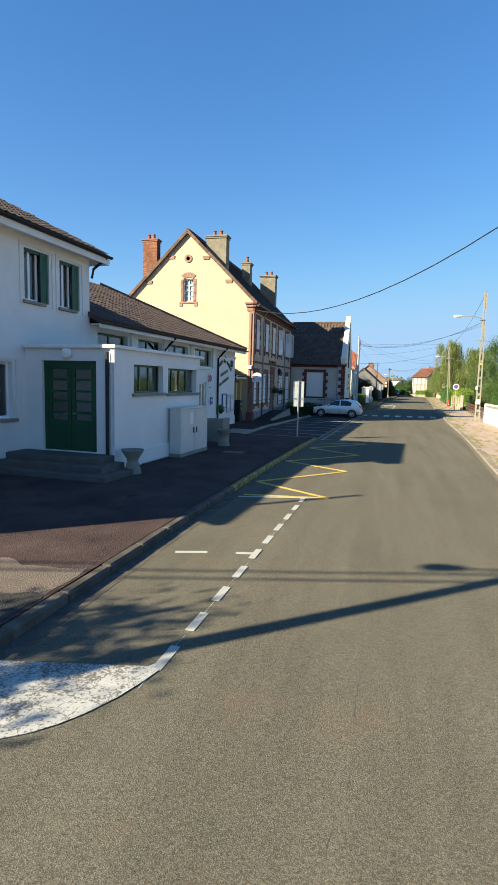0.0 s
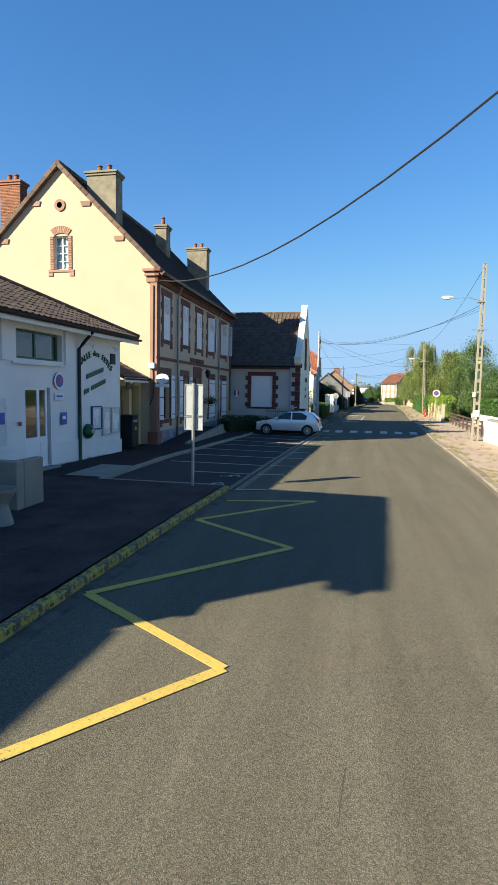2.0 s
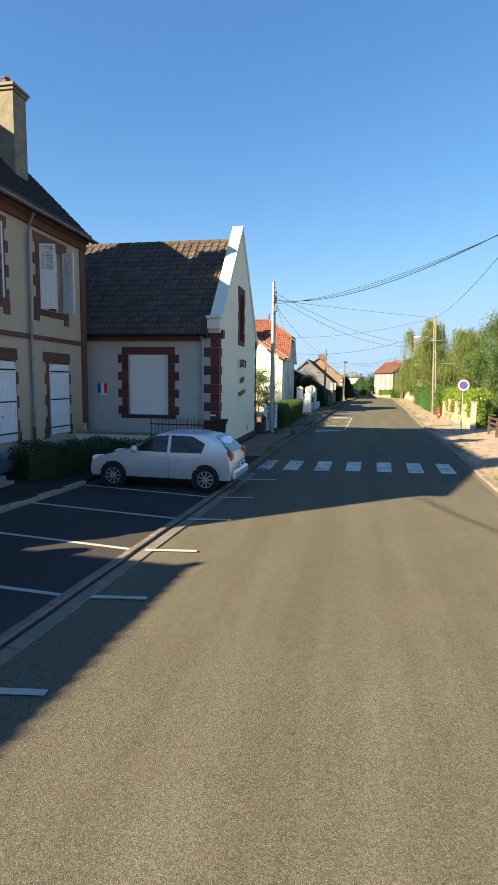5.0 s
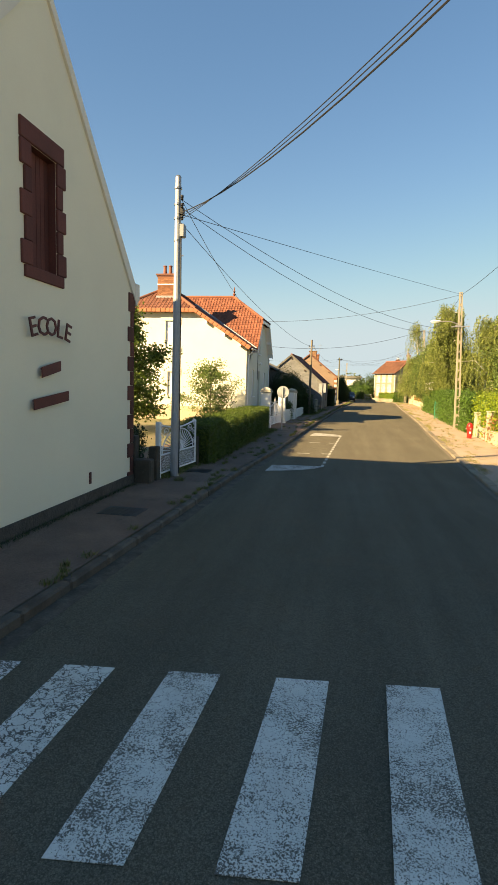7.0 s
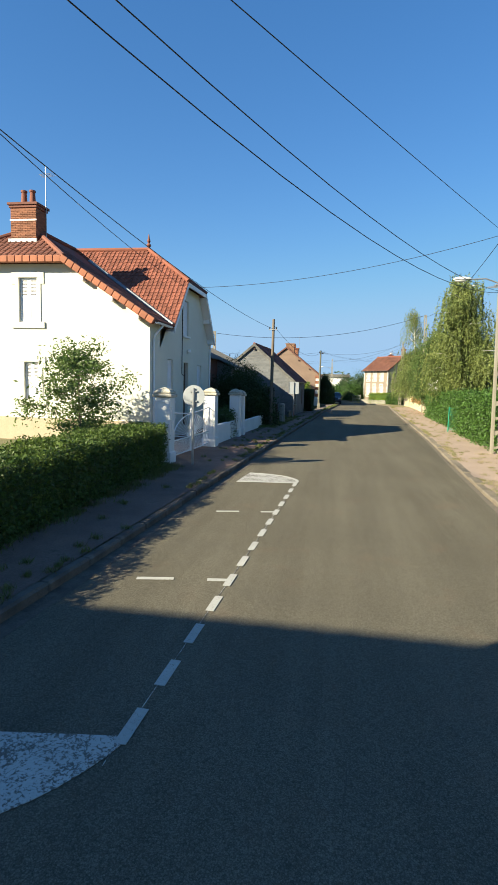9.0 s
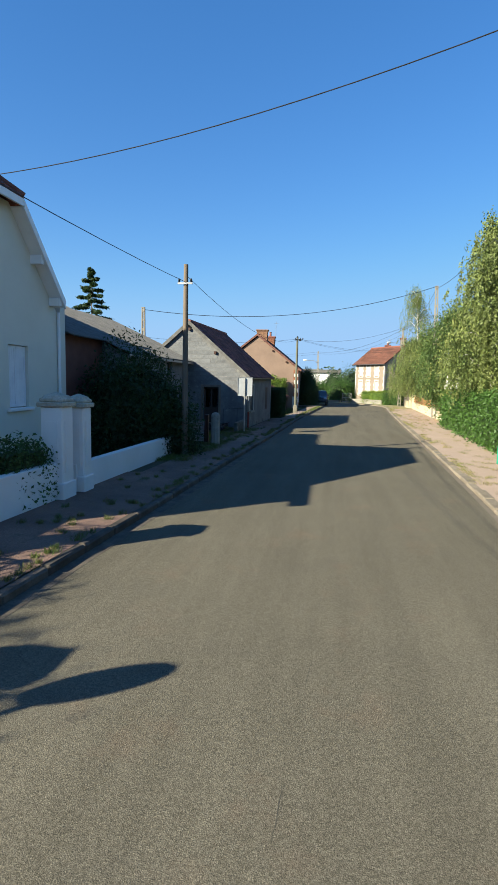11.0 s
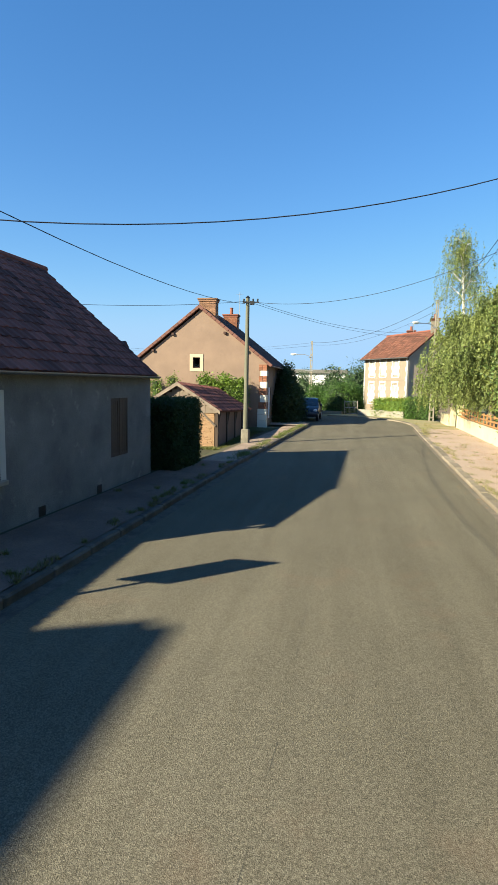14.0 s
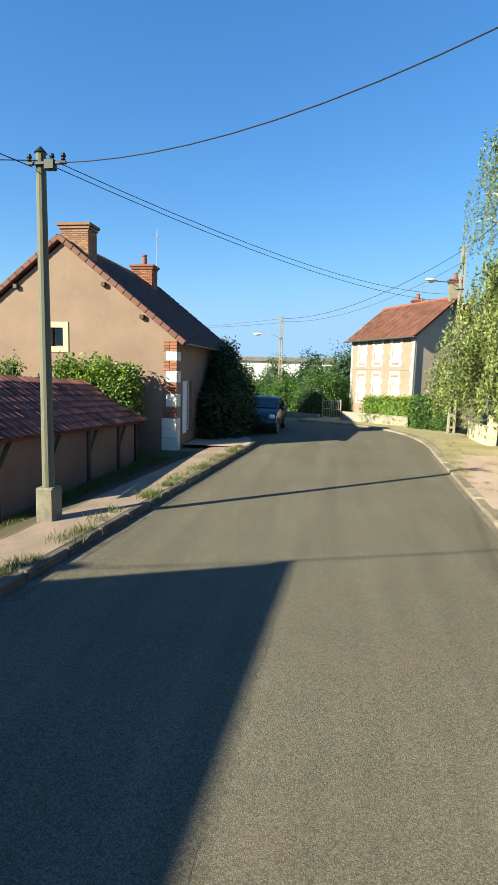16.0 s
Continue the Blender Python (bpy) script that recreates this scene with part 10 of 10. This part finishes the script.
part("wall", wall(q0[:], q1[:], 0, 5.1, openings), SANDY, hb)
RZ = 7.05
part("wall", wall(q1[:], q2[:], 0, RZ, cuts=[((q1.x, q1.y, 5.05), Vector((-bd.x * (RZ - 5.05) / (DEP / 2), -bd.y * (RZ - 5.05) / (DEP / 2), 1))), ((q2.x, q2.y, 5.05), Vector((bd.x * (RZ - 5.05) / (DEP / 2), bd.y * (RZ - 5.05) / (DEP / 2), 1)))]), SHADED_SIDE, hb)
part("wall", wall(q2[:], q3[:], 0, 5.1), SHADED_SIDE, hb)
part("wall", wall(q3[:], q0[:], 0, RZ, cuts=[((q3.x, q3.y, 5.05), Vector((bd.x * (RZ - 5.05) / (DEP / 2), bd.y * (RZ - 5.05) / (DEP / 2), 1))), ((q0.x, q0.y, 5.05), Vector((-bd.x * (RZ - 5.05) / (DEP / 2), -bd.y * (RZ - 5.05) / (DEP / 2), 1)))]), SHADED_SIDE, hb)
hm = wall_pose(q0[:], q1[:])
for a, b, c, e in openings:
    w_ = window(hb, hm, a, b, c, e, PVC, cols=2, inset=0.16)
    for s0, s1 in ((a + 0.01, (a + b) / 2 - 0.004), ((a + b) / 2 + 0.004, b - 0.01)):
        shutter(w_, hm, s0, s1, c + 0.02, e - 0.02, y=0.02, material=SHUT_W)
    blocks(hb, hm, jambs(a, b, c - 0.1, e + 0.1, 0.24, 0.13, 0.28), SHUT_W, 0.03, "surround_block")
    blocks(hb, hm, [(a - 0.13, b + 0.13, e + 0.1, e + 0.3), (a - 0.16, b + 0.16, c - 0.2, c - 0.1)], SHUT_W, 0.03, "lintel_block")
blocks(hb, hm, [(0.0, 0.18, 0.2, 5.0)], SHUT_W, 0.03, "corner_strip")
blocks(hb, hm, [(fl - (0.34 if k % 2 else 0.22), fl, 0.3 + 0.39 * k, 0.3 + 0.39 * k + 0.38) for k in range(12)], SHUT_W, 0.03, "quoin_block")
part("string_course", boxes((0, fl, -0.025, -0.002, 3.12, 3.2)), SANDY, hb).matrix_basis = hm
# thin dark strip along the top of the front wall
part("frieze", boxes((0, fl, -0.02, -0.002, 4.98, 5.09)), DARKMETAL, hb).matrix_basis = hm
for p0, p1, s in ((q0, q1, 1), (q2, q3, -1)):
    e0, e1 = p0 - bd * 0.35 * s - (fd * 0.3 * s), p1 - bd * 0.35 * s + fd * 0.3 * s
    rl = (RZ - 5.05) / (DEP / 2)
    ze = 5.12 - 0.35 * rl + 0.12
    r0, r1 = e0 + bd * s * (DEP / 2 + 0.35), e1 + bd * s * (DEP / 2 + 0.35)
    rz = RZ + 0.17
    part("roof", slab((*e0, ze), (*e1, ze), (*r1, rz), (*r0, rz), 0.1), REDTILE, hb)
    if s == 1:
        wd = (e1 - e0).length
        sl = math.hypot(DEP / 2 + 0.35, rz - ze)
        tiles(hb, [(0, 0), (wd, 0), (wd, sl), (0, sl)], slope((*e0, ze), (*e1, ze), (*r0, rz)), 0.25, 0.3, DULLRED, limit=100, near=(wd / 2, 0))
        gutter(hb, (*(e0 - bd * 0.05), ze), (*(e1 - bd * 0.05), ze))
part("ridge_cap", rod([(*(q0 + bd * DEP / 2 - fd * 0.3), RZ + 0.18), (*(q1 + bd * DEP / 2 + fd * 0.3), RZ + 0.18)], 0.1, 8), REDTILE, hb)
pipe(hb, [(*(q1 - bd * 0.08 + fd * 0.08), 4.9), (*(q1 - bd * 0.08 + fd * 0.08), 0.1)])
ch = q0 + fd * fl * 0.42 + bd * (DEP / 2 + 0.4)
chimney(hb, ch.x - 0.3, ch.x + 0.3, ch.y - 0.25, ch.y + 0.25, 6.3, 7.55, ORANGE_BRICK, pots=1)
ch = q0 + fd * fl * 0.98 + bd * (DEP / 2)
chimney(hb, ch.x - 0.3, ch.x + 0.3, ch.y - 0.25, ch.y + 0.25, 6.3, 8.2, CHIM_STONE, pots=1)
ae = q0 + fd * fl * 0.55 + bd * (DEP / 2)
part("aerial_mast", rod([(*ae, 7.0), (*ae, 8.3)], 0.018, 6), STEEL, hb)
for z, l_ in ((8.2, 0.35), (8.0, 0.45)):
    part("aerial_rod", rod([(ae.x - l_, ae.y + l_ * 0.3, z - 0.1), (ae.x + l_, ae.y - l_ * 0.3, z + 0.1)], 0.01, 5), STEEL, hb)

gw2 = alone("garden_wall", solid([(6.9, 141.7, 0), (7.0, 141.85, 0), (10.5, 139.3, 0), (10.4, 139.12, 0)], (0, 0, 0.6)), CONC, "low weathered garden wall round the corner house", "wall")
hedge("hedge", "bright green clipped hedge before the corner house", [(8.4, 141.2), (10.9, 139.5)], 0.9, 1.5, 1.6, 5500, 0.06, HEDGE_Y, 41, core=HEDGE_G, wild=0.1)
hedge("hedge", "rough dark green hedge beside the lamp pole", [(10.9, 138.9), (12.4, 137.8)], 1.0, 1.5, 1.7, 4500, 0.07, HEDGE_G, 42, wild=0.16)
sg = thing("metal_gate", "small grey metal gate beside the corner house", "gate", pose(5.75, 142.3, 0.05, 0, 0, -30))
part("gate_post", rod([(0, 0, -0.1), (0, 0, 1.25)], 0.04, 8), CONC, sg), part("gate_post", rod([(1.25, 0, -0.1), (1.25, 0, 1.25)], 0.04, 8), CONC, sg)
for z in (0.15, 0.65, 1.15):
    part("rail", rod([(0.04, 0, z), (1.2, 0, z)], 0.018, 6), STEEL, sg)
for k in range(9):
    part("bar", rod([(0.14 + 0.12 * k, 0, 0.15), (0.14 + 0.12 * k, 0, 1.15)], 0.008, 5), STEEL, sg)

# ---- greenery and buildings that close the view ----
alone("low_wall", solid([(2.6, 144.4, 0), (2.7, 144.55, 0), (5.6, 142.75, 0), (5.5, 142.6, 0)], (0, 0, 0.3)), KERB_R, "low weathered wall before the far hedge", "wall")
for x, y, r, h, s in ((3.0, 146.4, 1.6, 2.6, 43), (5.2, 145.4, 1.9, 3.4, 45), (7.0, 146.6, 1.3, 2.6, 46)):
    bush("garden_bush", "loose bright green bush behind the low far wall", (x, y, 0), (r, r * 0.9, h), 8000, 0.075, HEDGE_G, s)
for k in range(6):
    bush("garden_bush", "wild green bush along the far street bend", (1.0 - 2.6 * k, 148.6 + 0.8 * k, 0), (1.9, 1.6, 2.0 + 0.3 * (k % 3)), 5000, 0.08, HEDGE_G, 60 + k)
LEAFF = leaf_mat("far_leaf", (0.065, 0.11, 0.04), (0.045, 0.08, 0.03), 0.4)
for k, (x, y, h, r) in enumerate(((4.6, 152, 4.6, 2.4), (7.2, 155, 5.6, 2.6), (1.0, 158, 4.0, 2.4), (-3, 160, 4.2, 2.6), (9.5, 158, 5.0, 2.6), (-8, 163, 4.6, 3.0), (-14, 166, 5, 3), (22, 150, 7, 3), (20, 140, 7.5, 3), (19, 128, 8, 3))):
    bush("garden_tree", "bushy green tree behind the far hedge", (x, y, 0), (r, r, h), 9000, 0.1, LEAFF, 50 + k, category="tree", wild=0.16)
wood = thing("far_trees", "distant band of trees closing the horizon", "trees", kind="stuff")
rgw = np.random.default_rng(77)
band = []
for k in range(260):
    x, y, h = rgw.uniform(-140, 150), rgw.uniform(215, 250), rgw.uniform(3.0, 6.5)
    n_ = 110
    d_ = rgw.normal(size=(n_, 3))
    d_ /= np.linalg.norm(d_, axis=1)[:, None]
    band.append(np.stack([x + d_[:, 0] * 4.5, y + d_[:, 1] * 3, np.maximum(0.2, h * 0.5 + d_[:, 2] * h * 0.5)], 1))
me = leaves(np.concatenate(band), 0.55, rgw, 0.3)
me.materials.append(LEAFF)
part("foliage", me, LEAFF, wood)
wh = thing("warehouse", "long white warehouse with a grey roof far away", "warehouse")
part("wall", wall((-30, 200), (6, 200), 0, 4.6), WHITE, wh)
part("roof", boxes((-30.5, 6.5, 199.5, 215, 4.6, 5.4), bevel=0.1), FIBRO, wh)


# ---- grass tufts, fallen leaves, cracks ----
GRASS = leaf_mat("verge_grass", (0.10, 0.15, 0.03), (0.15, 0.14, 0.05))
DRYGRASS = leaf_mat("dry_grass", (0.30, 0.25, 0.11), (0.20, 0.21, 0.07))
DRYLEAF = leaf_mat("fallen_leaf", (0.32, 0.16, 0.05), (0.24, 0.13, 0.05), 0.4)


def tufts(name, label, spots, blades, size, material, seed, spread=0.09, lie=-1.6):
    """Small tufts of blades standing at spots (x, y, z)."""
    rg = np.random.default_rng(seed)
    s = np.repeat(np.asarray(spots, float), blades, 0)
    k = np.repeat(rg.uniform(0.5, 1.3, len(spots)), blades)[:, None]
    s[:, :2] += rg.normal(size=(len(s), 2)) * spread * k
    n = len(s)
    up = np.stack([rg.normal(size=n) * 0.45, rg.normal(size=n) * 0.45, np.full(n, 1.0 if lie < 0 else 0.12)], 1) * size * rg.uniform(0.5, 1.3, (n, 1))
    side = np.stack([rg.normal(size=n), rg.normal(size=n), np.zeros(n)], 1)
    side *= (0.07 if lie < 0 else 0.5) * size / np.linalg.norm(side, axis=1)[:, None]
    v = np.stack([s - side, s + side, s + up + side * 0.2, s + up - side * 0.2], 1).reshape(-1, 3)
    me = bpy.data.meshes.new(name)
    me.from_pydata(v.tolist(), [], [(4 * i, 4 * i + 1, 4 * i + 2, 4 * i + 3) for i in range(n)])
    me.materials.append(material)
    return tagged(new(name, me), label, "grass", "", "stuff")


rg = np.random.default_rng(5)
sp = []
for y in np.arange(50, 112, 0.22):
    if rg.uniform() < 0.35 + 0.35 * math.sin(y * 0.9) + (0.3 if y > 76 else 0):
        sp.append((KL(y) - 0.17 - abs(rg.normal()) * 0.13, y, PZ))
for k in range(90):
    y = rg.uniform(57, 111)
    sp.append((KL(y) - rg.uniform(0.3, 1.8), y, PZ))
tufts("grass_tuft", "green and dry grass tufts along the kerb", sp, 60, 0.07, GRASS, 6, 0.05)
sp = [(rg.uniform(-3.2, KL(y) - 1.2), y, 0.1) for y in rg.uniform(89, 101, 500)] + [(rg.uniform(0.05, 0.5), y, -0.3) for y in rg.uniform(118.6, 127, 160)] + [(rg.uniform(-3.6, 0.2), y, -0.32) for y in rg.uniform(117.9, 118.5, 150)] + [(KL(y) - 0.2 - abs(rg.normal()) * 0.1, y, PZ - 0.01) for y in rg.uniform(112, 128, 60)] + [(KL(y) - rg.uniform(1.5, 2.0), y, PZ) for y in rg.uniform(57.5, 74, 160)]
tufts("verge_grass", "rough grass in the yard beside the workshop", sp, 60, 0.1, GRASS, 7, 0.13)
sp = []
for y in np.arange(8, 129, 0.13):
    if rg.uniform() < 0.4 + 0.4 * math.sin(y * 0.7 + 1):
        sp.append((KR(y) + 0.26 + abs(rg.normal()) * 0.16, y, 0.085))
for y in rg.uniform(18, 134, 420):
    sp.append((KR(min(y, 129)) + 0.5 + abs(rg.normal()) * 1.1, y, 0.09))
tufts("dry_grass_tuft", "dry yellow grass tufts along the gravel pavement", sp, 50, 0.055, DRYGRASS, 8, 0.09)
sp = [(rg.normal() * 0.9 + 11.6 + 0.03 * (y - 114), y, 0.095) for y in np.concatenate([rg.normal(114.5, 3.0, 900), rg.uniform(108, 136, 700)])]
sp += [(KR(y) - rg.uniform(0.0, 0.25), y, 0.012) for y in rg.uniform(90, 128, 160)]
tufts("fallen_leaves", "dry brown leaves lying on the gravel under the trees", sp, 3, 0.045, DRYLEAF, 9, 0.15, 0.0)

sp = []
for v in np.arange(-3.0, 2.9, 0.05):
    sp.append(tuple(HALL @ Vector((2.93 + abs(rg.normal()) * 0.03, v, PZ))))
for v in np.arange(3.0, 14.0, 0.12):
    sp.append(tuple(HALL @ Vector((0.06 + abs(rg.normal()) * 0.04, v, PZ))))
for y in np.arange(49.4, 56.9, 0.06):
    sp.append((SX + 0.06 + abs(rg.normal()) * 0.04, y, PZ))
tufts("wall_weeds", "dark low weeds along the foot of the walls", sp, 18, 0.05, LEAF_DARK, 12, 0.05)

SEAM = mat("road_seam", (0.085, 0.08, 0.062), (0.065, 0.06, 0.048), rough=0.95, scale=3, fine=40)


def seam(f, y0, y1, width, seed, gap=0.2):
    """An uneven open crack along the road, in pieces."""
    rs = random.Random(seed)
    y = y0
    while y < y1:
        n = rs.randint(3, 7)
        bm = bmesh.new()
        a = []
        off = rs.uniform(-0.02, 0.02)
        for k in range(n):
            off += rs.uniform(-0.012, 0.012)
            w = width * rs.uniform(0.4, 1.1) * (0.2 if k in (0, n - 1) else 1)
            x = f(y) + off
            a.append((bm.verts.new((x - w / 2, y, 0.0018)), bm.verts.new((x + w / 2, y, 0.0018))))
            y += rs.uniform(0.06, 0.16)
        for (p, q), (r, s) in zip(a, a[1:]):
            bm.faces.new((p, q, s, r))
        part("crack", bm, SEAM, road)
        y += rs.uniform(0.02, gap * 4)


seam(lambda y: 1.03 + 0.02 * (y - 4) + 0.03 * math.sin(y * 0.4), 1.5, 30, 0.006, 3, 0.25)
seam(lambda y: 3.4 + 0.043 * (y - 60) + 0.04 * math.sin(y * 0.4), 60, 128, 0.005, 4, 0.3)
